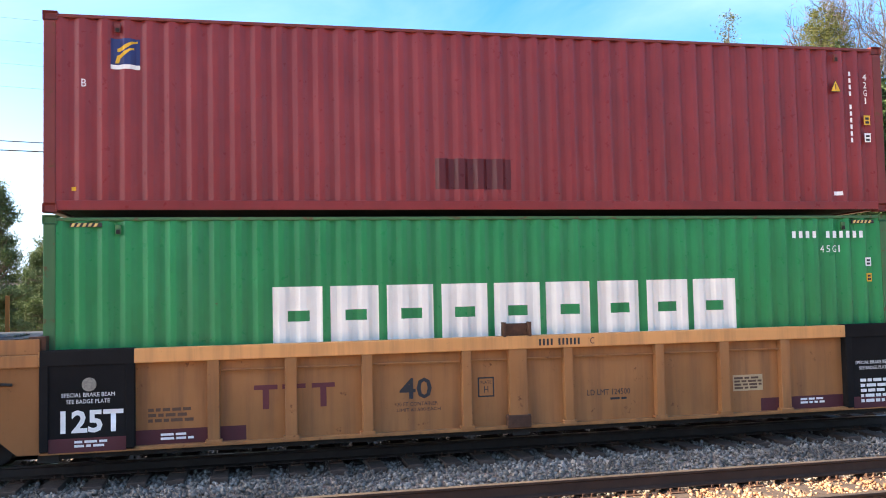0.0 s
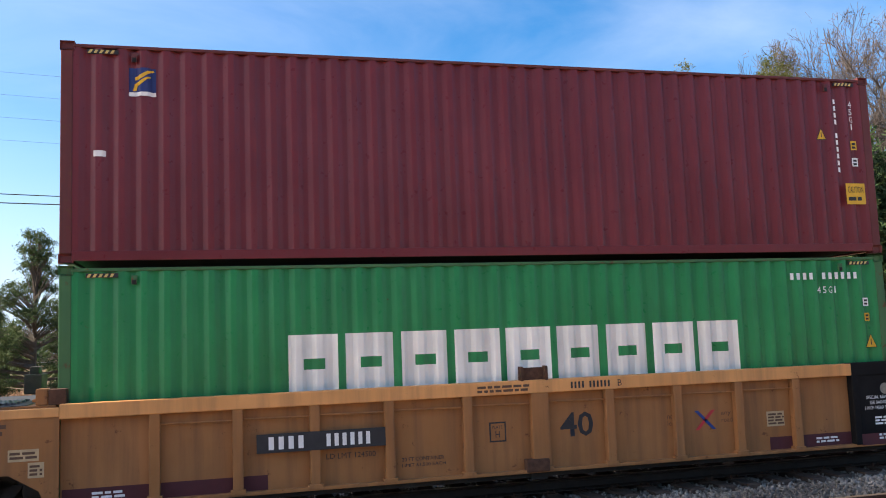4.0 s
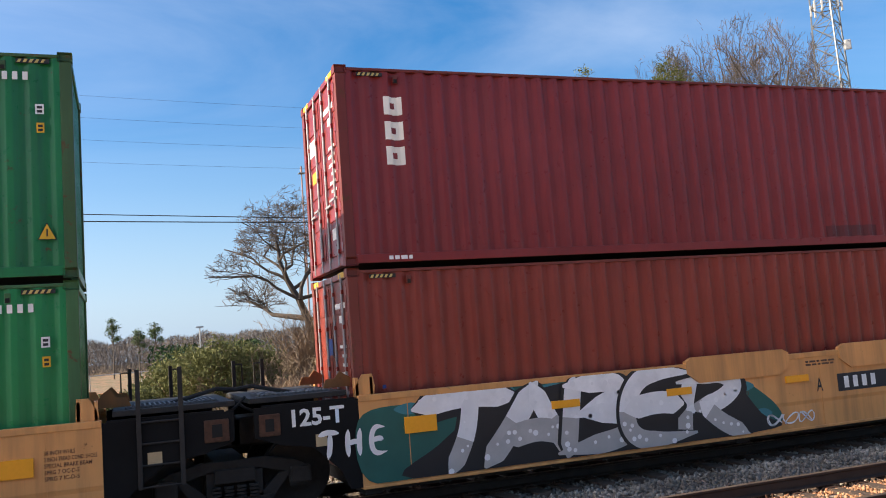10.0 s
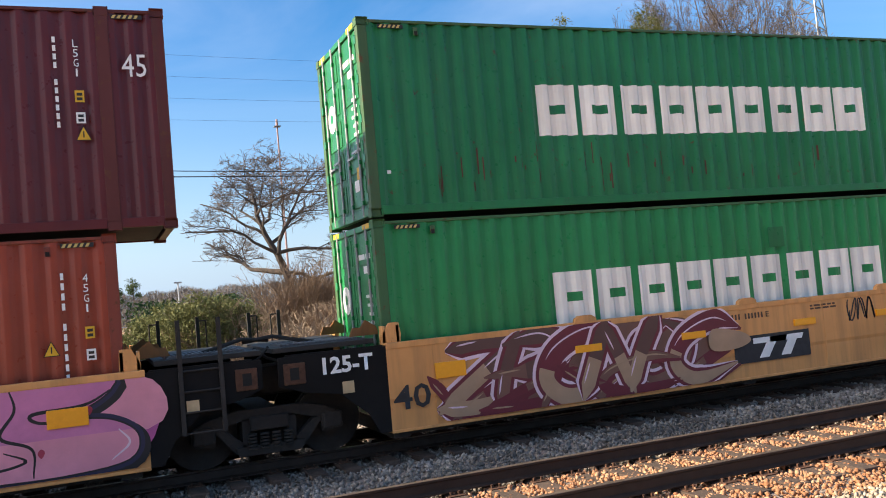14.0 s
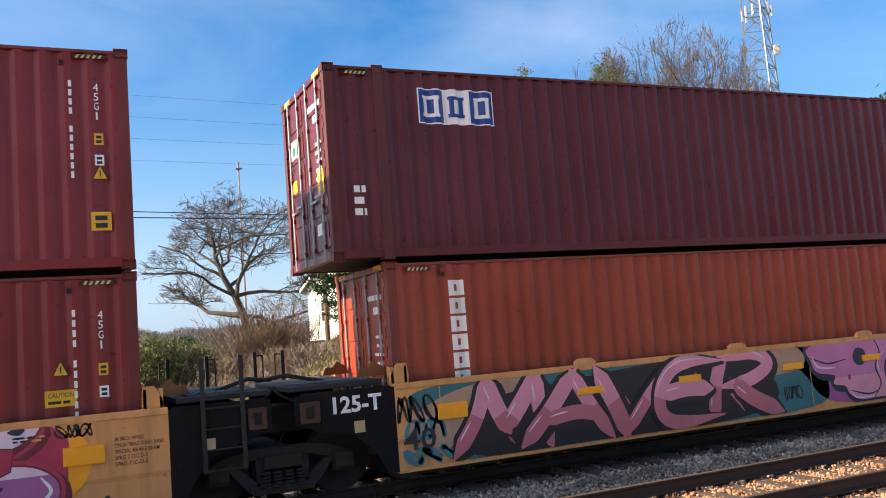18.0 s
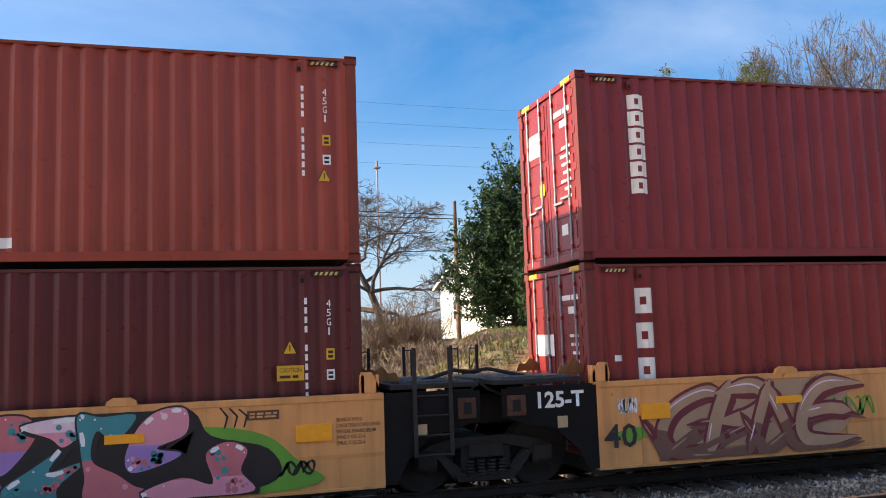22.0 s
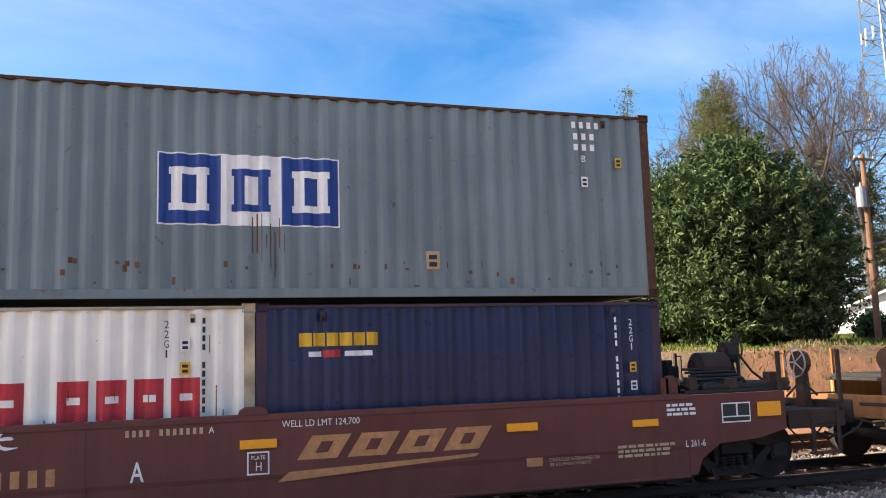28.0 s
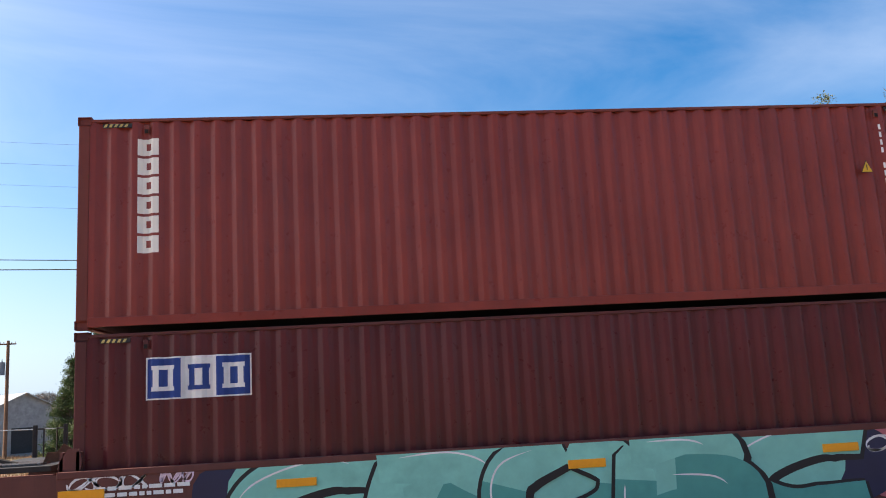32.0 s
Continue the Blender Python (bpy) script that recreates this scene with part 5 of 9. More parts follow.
letter(u, "any", 8.96, 0.70, 0.16, 0.06, DIM, 0.095)
letter(u, "road", 8.96, 0.61, 0.18, 0.07, DIM, 0.095)
patch(u, 9.72, 10.08 - 0.06, 0.50, 0.72, CREAM, "stencil_grid", 0.096)
lines(u, 9.74, 0.52, 0.27, 0.18, DIM, 4, 0.092, 6)
letter(u, "SPECIAL BRAKE BEAM", 11.42, 0.82, 0.62, 0.05, W, -0.004)
letter(u, "SEE BADGE PLATE", 11.48, 0.74, 0.5, 0.05, W, -0.004)
letter(u, "2 INCH TREAD COND. SHOES", 11.38, 0.66, 0.7, 0.05, W, -0.004)
bm = bmesh.new(); rod(bm, (11.77, -0.002, 0.97), (11.77, -0.006, 0.97), 0.085, 24); part("round_badge", bm, BADGE, u)
lines(u, 11.55, 0.42, 0.4, 0.14, W, 3, -0.004, 14)
lines(u, 11.6, 0.2, 0.36, 0.1, W, 2, -0.004, 15)
lines(u, 10.55, 0.2, 0.4, 0.1, W, 2, 0.092, 16)
patch(u, L40 + 0.26, L40 + 0.44, 0.62, 0.82, W, "tare_plate", 0.015)
coupler_end(u, -0.06, -1, TTX_DULL, drum=False, wheel_mat=RED, plate=False, gear=False)
truck(u, -1.25)
lines(u, -1.35, 1.02, 0.75, 0.16, DIM, 2, -0.004, 17)
patch(u, -0.62, -0.28, 0.72, 0.86, CREAM, "tare_plate", -0.004)
patch(u, -0.40, -0.22, 0.52, 0.70, CREAM, "tare_plate", -0.004)
lines(u, -0.60, 0.74, 0.30, 0.10, DIM, 2, -0.007, 60)
lines(u, -0.38, 0.54, 0.14, 0.14, DIM, 3, -0.007, 61)
lines(u, 0.3, 0.2, 0.4, 0.1, W, 2, 0.092, 18)

# ---- second car: five smooth units


def stencils(u, seed, num_x=None):
    for k, s in enumerate(("38 INCH WHLS", "2 INCH TREAD COND. SHOES", "SPECIAL BRAKE BEAM", "SPRG 7 OC-D-5", "SPRG 7 IC-D-5")):
        letter(u, s, L40 - 0.42, 0.98 - 0.075 * k, (0.34, 0.58, 0.52, 0.38, 0.38)[k], 0.05, DIM, -0.004, 0.01)
    lines(u, 7.4, 1.10, 0.62, 0.1, DIM, 2, -0.004, seed + 1)
    patch(u, L40 - 1.55, L40 - 1.15, 1.06, 1.18, DIM, "maker_plate", -0.004)
    lines(u, L40 - 1.52, 1.08, 0.34, 0.08, TTX, 2, -0.007, seed + 2)
    if num_x is not None:
        bars(u, num_x, 1.08, 0.74, 0.09, DIM, 11, -0.004, (4,))


ua = smooth_unit("yellow well car unit under a grey and white spray-painted piece", -37.725, TTX, 1.5, 3.0, [(0.44, 0.46, 0.76, 0.22), (2.68, 0.46, 0.87, 0.11), (4.65, 0.46, 0.87, 0.11), (6.95, 0.46, 0.87, 0.11), (11.21, 0.46, 0.75, 0.22)], tabs=())
for q0, q1 in ((5.05, 7.05), (8.12, 10.12)):
    bm = bmesh.new()
    prism(bm, [(q0, 1.18), (q0 + 0.22, 1.02), (q1 - 0.22, 1.02), (q1, 1.18), (q1, 1.36), (q1 - 0.12, 1.42), (q0 + 0.12, 1.42), (q0, 1.36)], -0.03, 0.05)
    part("sill_gusset", bm, TTX, ua)
patch(ua, 8.03, 10.25, 0.64, 0.93, INK, "number_field")
bars(ua, 8.12, 0.69, 0.78, 0.19, W, 4, -0.009)
bars(ua, 9.10, 0.69, 1.02, 0.19, W, 6, -0.009)
letter(ua, "A", 7.58, 0.68, 0.13, 0.22, INK, -0.004, 0.01)
stencils(ua, 30, 5.6)
letter(ua, "LD LMT 119200", 5.5, 0.74, 0.7, 0.08, DIM, -0.004)
joint_end(ua, -0.18, -1.68, BLACK, True, "125-T")
coupler_end(ua, L40 + 0.22, 1, TTX, drum=True)
truck(ua, L40 + 1.3)
truck(ua, -1.79)
lines(ua, L40 + 0.55, 0.92, 0.3, 0.3, DIM, 4, -0.004, 33)
patch(ua, L40 + 0.3, L40 + 0.48, 0.95, 1.15, CREAM, "tare_plate", -0.004)
part("brake_rigging_cover", boxes((L40 + 0.1, L40 + 0.5, -0.05, 0.0, 0.80, 0.86), bevel=0.02), STEEL, ua)

ue = smooth_unit("tan well car unit with a dark red spray-painted piece", -53.51, TTX, 1.5, 1.5, [(0.51, 0.46, 0.76, 0.22), (2.77, 0.46, 0.87, 0.11), (4.71, 0.46, 0.87, 0.11), (7.01, 0.46, 0.87, 0.11), (8.88, 0.46, 0.87, 0.11), (11.2, 0.46, 0.75, 0.22)], tabs=(3.0, 6.08, 9.14))
patch(ue, 5.72, 7.32, 0.36, 0.80, INK, "logo_field")
for k in range(2):
    bm = bmesh.new()
    prism(bm, [(6.22 + 0.46 * k, 0.42), (6.42 + 0.46 * k, 0.42), (6.66 + 0.44 * k, 0.75), (6.46 + 0.44 * k, 0.75)], -0.010, -0.006)
    prism(bm, [(6.12 + 0.35 * k, 0.66), (6.8 + 0.35 * k, 0.66), (6.84 + 0.35 * k, 0.75), (6.12 + 0.35 * k, 0.75)], -0.011, -0.006)
    part("brand_block", bm, W, ue)
letter(ue, "40", -0.13, 0.39, 0.55, 0.34, INK, -0.006, 0.015)
stencils(ue, 36, 5.65)
letter(ue, "E", 6.44, 1.08, 0.07, 0.09, DIM, -0.004)
joint_end(ue, L40 + 0.22, L40 + 1.92, BLACK)
joint_end(ue, -0.18, -1.80, BLACK, True, "125-T")
truck(ue, -1.77)

ud = smooth_unit("well car unit covered in pink spray paint over its whole side", -69.24, TTX, 1.5, 1.5, [(0.45, 0.46, 0.76, 0.22), (2.81, 0.46, 0.87, 0.11), (4.75, 0.46, 0.87, 0.11), (7.05, 0.46, 0.87, 0.11), (8.99, 0.46, 0.87, 0.11), (11.28, 0.46, 0.75, 0.22)], tabs=(3.0, 6.08, 9.14))
letter(ud, "40", -0.1, 0.38, 0.5, 0.30, INK, -0.006, 0.015)
joint_end(ud, L40 + 0.22, L40 + 1.78, BLACK)
joint_end(ud, -0.18, -1.72, BLACK, True, "125-T")
truck(ud, -1.71)

uc = smooth_unit("yellow well car unit with brown and pink spray-painted pieces", -84.86, TTX, 1.5, 1.5, [(0.5, 0.46, 0.76, 0.22), (2.76, 0.46, 0.87, 0.11), (5.0, 0.46, 0.87, 0.11), (7.03, 0.46, 0.87, 0.11), (8.95, 0.46, 0.87, 0.11), (11.2, 0.46, 0.75, 0.22)], tabs=(3.0, 6.08, 9.14))
patch(uc, 4.80, 7.40, 0.36, 0.88, INK, "logo_field")
for k, m in ((0, CREAM), (1, CREAM), (2, W)):
    bm = bmesh.new()
    xx = 5.05 + 0.66 * k
    prism(bm, [(xx, 0.70), (xx + 0.66, 0.70), (xx + 0.70, 0.83), (xx + 0.02, 0.83)], -0.010, -0.006)
    prism(bm, [(xx + 0.1, 0.42), (xx + 0.30, 0.42), (xx + 0.46, 0.70), (xx + 0.26, 0.70)], -0.010, -0.006)
    part("brand_block", bm, m, uc)
letter(uc, "40", -0.10, 0.38, 0.52, 0.34, INK, -0.006, 0.015)
stencils(uc, 41, 5.45)
letter(uc, "C", 6.28, 1.08, 0.07, 0.09, DIM, -0.004)
joint_end(uc, L40 + 0.22, L40 + 1.62, BLACK)
joint_end(uc, -0.18, -1.72, BLACK, True, "125-T")
truck(uc, -1.74)

ub = smooth_unit("yellow well car unit with a many-coloured spray-painted piece", -100.54, TTX, 3.0, 1.5, [(0.6, 0.46, 0.76, 0.22), (2.75, 0.46, 0.87, 0.11), (4.66, 0.46, 0.87, 0.11), (7.05, 0.46, 0.87, 0.11), (8.95, 0.46, 0.87, 0.11), (11.25, 0.46, 0.75, 0.22)], tabs=(3.0, 6.12, 9.14))
patch(ub, 1.92, 4.15, 0.60, 0.87, INK, "number_field")
bars(ub, 2.01, 0.64, 0.80, 0.19, W, 4, -0.009)
bars(ub, 3.02, 0.64, 1.04, 0.19, W, 6, -0.009)
letter(ub, "B", 4.45, 0.68, 0.16, 0.22, INK, -0.004, 0.01)
letter(ub, "40", -0.10, 0.33, 0.58, 0.46, INK, -0.006, 0.02)
stencils(ub, 46)
joint_end(ub, L40 + 0.22, L40 + 1.68, BLACK)
coupler_end(ub, -0.18, -1, TTX, drum=True, plate=False)
patch(ub, -1.94, -1.63, 0.89, 1.07, STEEL, "badge_plate", -0.004)
patch(ub, -1.73, -1.33, 0.72, 0.86, GRIME, "badge_plate", -0.004)
patch(ub, -1.25, -1.07, 0.80, 1.00, CREAM, "tare_plate", -0.004)
patch(ub, -1.22, -1.10, 0.82, 0.90, DIM, "tare_mark", -0.007)
for k, s in enumerate(("2 INCH TREAD COND. SHOES", "SPECIAL BRAKE BEAM", "SPRG 6 OC-D-5", "SPRG 2 IC-D-5")):
    letter(ub, s, -0.98, 1.07 - 0.085 * k, (0.62, 0.56, 0.40, 0.40)[k], 0.055, DIM, -0.004, 0.01)
for q in (-0.26, -1.30):
    part("weld_seam", boxes((q - 0.008, q + 0.008, -0.006, 0.006, 0.56, 1.28)), TTX_DULL, ub)
truck(ub, -1.4)

# ---- third car: oxide brown units
va = smooth_unit("oxide brown well car unit with faded gold lettering blocks", -120.31, BNSF, 1.5, 3.0, [(-0.07, 0.45, 0.91, 0.22), (2.14, 0.48, 0.90, 0.11), (5.83, 0.46, 0.90, 0.11), (9.47, 0.46, 0.92, 0.11), (11.46, 0.42, 0.88, 0.10), (13.66, 0.42, 0.93, 0.22)], end=BNSF, tabs=(6.0,))
bars(va, 1.40, 0.61, 0.88, 0.20, GOLD, 4, -0.004)
bars(va, 2.60, 0.60, 1.14, 0.20, GOLD, 6, -0.004)
letter(va, "A", 4.53, 0.58, 0.16, 0.24, W, -0.004, 0.01)
for k in range(4):
    bm = bmesh.new()
    xx = 6.55 + 0.66 * k
    prism(bm, [(xx, 0.72), (xx + 0.52, 0.72), (xx + 0.72, 1.02), (xx + 0.20, 1.02)], -0.006, -0.002)
    part("brand_block", bm, GOLD, va)
    bm = bmesh.new()
    prism(bm, [(xx + 0.24, 0.80), (xx + 0.40, 0.80), (xx + 0.48, 0.94), (xx + 0.32, 0.94)], -0.009, -0.005)
    part("brand_slot", bm, BNSF, va)
bm = bmesh.new(); prism(bm, [(6.30, 0.46), (9.0, 0.62), (9.05, 0.66), (6.45, 0.58)], -0.006, -0.002); part("brand_stripe", bm, GOLD, va)
letter(va, "WELL LD LMT 124,700", 6.36, 1.13, 1.02, 0.10, W, -0.004)
bars(va, 4.45, 1.12, 0.95, 0.08, CREAM, 12, -0.004, (4,))
letter(va, "A", 5.45, 1.12, 0.07, 0.08, W, -0.004)
patch(va, 5.92, 6.20, 0.57, 0.86, W, "stencil_frame", -0.003)
patch(va, 5.94, 6.18, 0.59, 0.84, BNSF, "stencil_field", -0.006)
letter(va, "PLATE", 5.97, 0.76, 0.18, 0.05, W, -0.009)
letter(va, "H", 6.03, 0.62, 0.07, 0.11, W, -0.009)
lines(va, 0.56, 1.10, 0.48, 0.06, W, 1, -0.004, 50)
letter(va, "SIDE BRG SET-UP HGT 5-1/16 +/- 1/16 FEMALE", 0.56, 1.03, 1.12, 0.05, W, -0.004)
letter(va, "SIDE BRG SET-UP HGT 5-3/16 +/- 1/16 MALE", 0.56, 0.955, 1.06, 0.05, W, -0.004)
for k, s in enumerate(("2 INCH H F COMP SHOES", "No. 24 BRAKE BEAMS", "38 INCH WHEELS", "SPRG 7 OC D-5 7 IC D-6", "SPRG 2 OC B-353 2 IC B-354")):
    letter(va, s, 0.10, 0.66 - 0.085 * k, (0.54, 0.44, 0.38, 0.76, 0.68)[k], 0.055, W, -0.004)
letter(va, "JACK HERE", -1.22, 0.58, 0.28, 0.05, W, 0.004)
letter(va, "CONTROLLED INTERCHANGE CAR", 10.1, 0.47, 0.8, 0.05, CREAM, -0.004)
letter(va, "SEE EQUIPMENT REGISTER", 10.1, 0.40, 0.66, 0.05, CREAM, -0.004)
lines(va, 11.2, 0.44, 1.0, 0.2, CREAM, 3, -0.004, 53)
lines(va, 12.05, 1.0, 0.5, 0.2, W, 3, -0.004, 54)
letter(va, "L 261-6", 12.35, 0.54, 0.34, 0.10, W, -0.004)
patch(va, -0.10, 0.1, 0.66, 0.84, CREAM, "tare_plate", -0.004)
patch(va, 9.75, 10.0, 0.42, 0.54, GOLD, "reflector_old", -0.004)
joint_end(va, -0.18, -1.66, BNSF, True, "")
coupler_end(va, L40 + 0.22, 1, BNSF, drum=True, wheel_mat=BARE, plate=True)
truck(va, L40 + 1.3)
truck(va, -1.64)

ve = smooth_unit("oxide brown well car unit with a teal spray-painted piece", -135.785, BNSF, 1.5, 1.5, [(-0.15, 0.55, 0.88, 0.22), (2.5, 0.5, 0.98, 0.10), (6.25, 0.5, 0.98, 0.11), (9.75, 0.5, 0.98, 0.11), (12.0, 0.42, 0.88, 0.22)], end=BNSF)
bars(ve, 5.2, 1.10, 1.0, 0.09, INK, 12, -0.012, (4,))
letter(ve, "E", 6.25, 1.10, 0.07, 0.09, INK, -0.012)
letter(ve, "WELL LD LMT 124,700", 7.0, 1.10, 1.1, 0.09, W, -0.012)
lines(ve, 0.3, 0.98, 1.2, 0.16, W, 2, -0.012, 56)
patch(ve, 11.35, 11.95, 0.40, 0.72, W, "stencil_frame", -0.003)
patch(ve, 11.37, 11.93, 0.42, 0.70, BNSF, "stencil_field", -0.006)
lines(ve, 11.4, 0.44, 0.5, 0.24, W, 4, -0.009, 57)
joint_end(ve, L40 + 0.22, L40 + 1.60, BNSF)
letter(ve, "125 T", L40 + 0.36, 1.0, 0.30, 0.12, W, 0.004)
joint_end(ve, -0.18, -1.7, BNSF, True, "")
truck(ve, -1.7)


# ---------------------------------------------------------------- spray paint on the cars: plain shapes, no names
def spray(name, c, rough=0.55):
    return simple(name, c, rough, 0, 0.16, 3.0)


def smooth_loop(ctrl, n=5):
    """A closed curve through the control points."""
    out = []
    k = len(ctrl)
    for i in range(k):
        p0, p1, p2, p3 = (Vector(ctrl[(i + j - 1) % k]) for j in range(4))
        for s in range(n):
            t = s / n
            out.append(0.5 * ((2 * p1) + (p2 - p0) * t + (2 * p0 - 5 * p1 + 4 * p2 - p3) * t * t + (3 * p1 - p0 - 3 * p2 + p3) * t ** 3))
    return [(v.x, v.y) for v in out]


def swell(poly, d):
    """The outline moved outwards by d."""
    n = len(poly)
    area = sum(poly[i][0] * poly[(i + 1) % n][1] - poly[(i + 1) % n][0] * poly[i][1] for i in range(n))
    s = 1 if area > 0 else -1
    out = []
    for i in range(n):
        t = Vector(poly[(i + 1) % n]) - Vector(poly[i - 1])
        if t.length > 1e-9:
            t.normalize()
        out.append((poly[i][0] + s * t.y * d, poly[i][1] - s * t.x * d))
    return out


def cut(poly, z, above):
    """The part of an outline above or below z."""
    out = []
    for (xa, za), (xb, zb) in zip(poly, poly[1:] + poly[:1]):
        ia, ib = (za >= z) == above, (zb >= z) == above
        if ia:
            out.append((xa, za))
        if ia != ib and abs(zb - za) > 1e-9:
            f = (z - za) / (zb - za)
            out.append((xa + (xb - xa) * f, z))
    return out


ZLO, ZHI = 0.15, 1.30


def lay(unit, poly, mat, y, name="spray_shape"):
    poly = cut(cut(poly, ZLO, True), ZHI, False)
    if len(poly) < 3:
        return
    n = len(poly)
    area = sum(poly[i][0] * poly[(i + 1) % n][1] - poly[(i + 1) % n][0] * poly[i][1] for i in range(n))
    if area < 0:
        poly = poly[::-1]
    hang(name, mesh_of(name, [(x, y, z) for x, z in poly], [tuple(range(n))], mat), unit)


def ribbon(pts, w):
    """An outline round an open stroke."""
    a, b = [], []
    for i, p in enumerate(pts):
        q = Vector(pts[min(i + 1, len(pts) - 1)]) - Vector(pts[max(i - 1, 0)])
        q.normalize()
        f = w * (0.35 + 0.65 * math.sin(math.pi * (i + 0.5) / len(pts)))
        a.append((p[0] - q.y * f, p[1] + q.x * f))
        b.append((p[0] + q.y * f, p[1] - q.x * f))
    return a + b[::-1]


def course(pts, n=6):
    """A smooth open curve through the points."""
    p = [Vector(q) for q in pts]
    p = [p[0] * 2 - p[1]] + p + [p[-1] * 2 - p[-2]]
    out = []
    for i in range(1, len(p) - 2):
        for s in range(n):
            t = s / n
            out.append(0.5 * ((2 * p[i]) + (p[i + 1] - p[i - 1]) * t + (2 * p[i - 1] - 5 * p[i] + 4 * p[i + 1] - p[i + 2]) * t * t + (3 * p[i] - p[i - 1] - 3 * p[i + 1] + p[i + 2]) * t ** 3))
    return out + [p[-2]]


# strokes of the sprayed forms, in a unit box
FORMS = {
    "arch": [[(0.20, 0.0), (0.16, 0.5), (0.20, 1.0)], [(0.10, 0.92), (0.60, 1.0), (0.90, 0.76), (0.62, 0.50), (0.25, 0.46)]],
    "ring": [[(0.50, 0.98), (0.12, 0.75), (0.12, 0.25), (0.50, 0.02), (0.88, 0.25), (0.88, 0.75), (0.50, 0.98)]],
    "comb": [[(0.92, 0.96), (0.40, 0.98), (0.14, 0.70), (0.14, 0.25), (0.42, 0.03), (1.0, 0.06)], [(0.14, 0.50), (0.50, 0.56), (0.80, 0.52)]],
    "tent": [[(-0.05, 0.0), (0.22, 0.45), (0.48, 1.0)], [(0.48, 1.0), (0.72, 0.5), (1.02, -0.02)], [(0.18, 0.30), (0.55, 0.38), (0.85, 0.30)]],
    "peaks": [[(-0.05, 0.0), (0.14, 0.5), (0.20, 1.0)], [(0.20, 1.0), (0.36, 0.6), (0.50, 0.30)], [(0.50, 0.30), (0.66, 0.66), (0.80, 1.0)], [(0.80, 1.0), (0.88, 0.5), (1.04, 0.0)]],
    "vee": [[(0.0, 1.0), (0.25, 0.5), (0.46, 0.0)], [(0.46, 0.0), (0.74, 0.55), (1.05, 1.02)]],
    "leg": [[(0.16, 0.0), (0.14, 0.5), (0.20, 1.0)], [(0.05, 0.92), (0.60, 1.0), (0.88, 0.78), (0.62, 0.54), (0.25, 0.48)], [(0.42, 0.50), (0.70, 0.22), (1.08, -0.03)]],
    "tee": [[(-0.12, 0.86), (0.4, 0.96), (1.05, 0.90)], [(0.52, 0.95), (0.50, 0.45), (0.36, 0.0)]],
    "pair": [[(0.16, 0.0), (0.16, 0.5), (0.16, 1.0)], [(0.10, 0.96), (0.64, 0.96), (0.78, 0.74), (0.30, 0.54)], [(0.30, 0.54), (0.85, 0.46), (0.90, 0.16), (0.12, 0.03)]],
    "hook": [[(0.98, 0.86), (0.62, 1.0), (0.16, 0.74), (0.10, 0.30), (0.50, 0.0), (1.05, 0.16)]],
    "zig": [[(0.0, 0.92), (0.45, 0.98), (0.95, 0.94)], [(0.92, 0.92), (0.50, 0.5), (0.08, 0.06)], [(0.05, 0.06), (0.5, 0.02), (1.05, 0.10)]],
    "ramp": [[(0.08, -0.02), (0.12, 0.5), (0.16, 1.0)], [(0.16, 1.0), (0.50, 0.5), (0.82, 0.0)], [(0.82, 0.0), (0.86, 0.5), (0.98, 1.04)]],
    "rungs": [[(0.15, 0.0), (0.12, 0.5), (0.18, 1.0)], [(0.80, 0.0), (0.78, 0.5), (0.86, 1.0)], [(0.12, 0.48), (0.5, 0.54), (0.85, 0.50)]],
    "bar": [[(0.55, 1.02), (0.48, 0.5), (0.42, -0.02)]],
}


def strip(unit, runs, mats, y, name, zmid=None, r=None):
    """Broad strokes. runs: (points, half width, pointed). Below zmid the second paint."""
    if name != "spray_shine" and len(runs) > 1:
        for j, run in enumerate(runs):
            strip(unit, [run], mats, y - 0.0003 * j, name, zmid, r)
        return
    vs, fs, idx = [], [], []
    for j, (pts, w, pointed) in enumerate(runs):
        n = len(pts)
        k = len(vs)
        for i, p in enumerate(pts):
            q = (pts[min(i + 1, n - 1)] - pts[max(i - 1, 0)])
            q = q.normalized() if q.length > 1e-9 else Vector((1, 0))
            e = min(i, n - 1 - i) / (n - 1)
            g = w * (min(1.0, 0.12 + e * 5) if pointed else min(1.0, 0.62 + e * 3))
            for sgn in (1, -1):
                vs.append((p.x - sgn * q.y * g, y - 0.0003 * j - 0.00001 * i, min(max(p.y + sgn * q.x * g, ZLO), ZHI)))
        for i in range(n - 1):
            fs.append((k + 2 * i, k + 2 * i + 1, k + 2 * i + 3, k + 2 * i + 2))
            zc = (pts[i].y + pts[i + 1].y) / 2 + (r.uniform(-0.05, 0.05) if r else 0)
            idx.append(1 if zmid is not None and zc < zmid and len(mats) > 1 else 0)
    me = mesh_of(name, vs, fs, mats[0])
    for m in mats[1:]:
        me.materials.append(m)
    if len(mats) > 1:
        me.polygons.foreach_set("material_index", idx)
    ob = hang(name, me, unit)
    if name == "spray_shine":
        tagged(ob, kind="stuff")


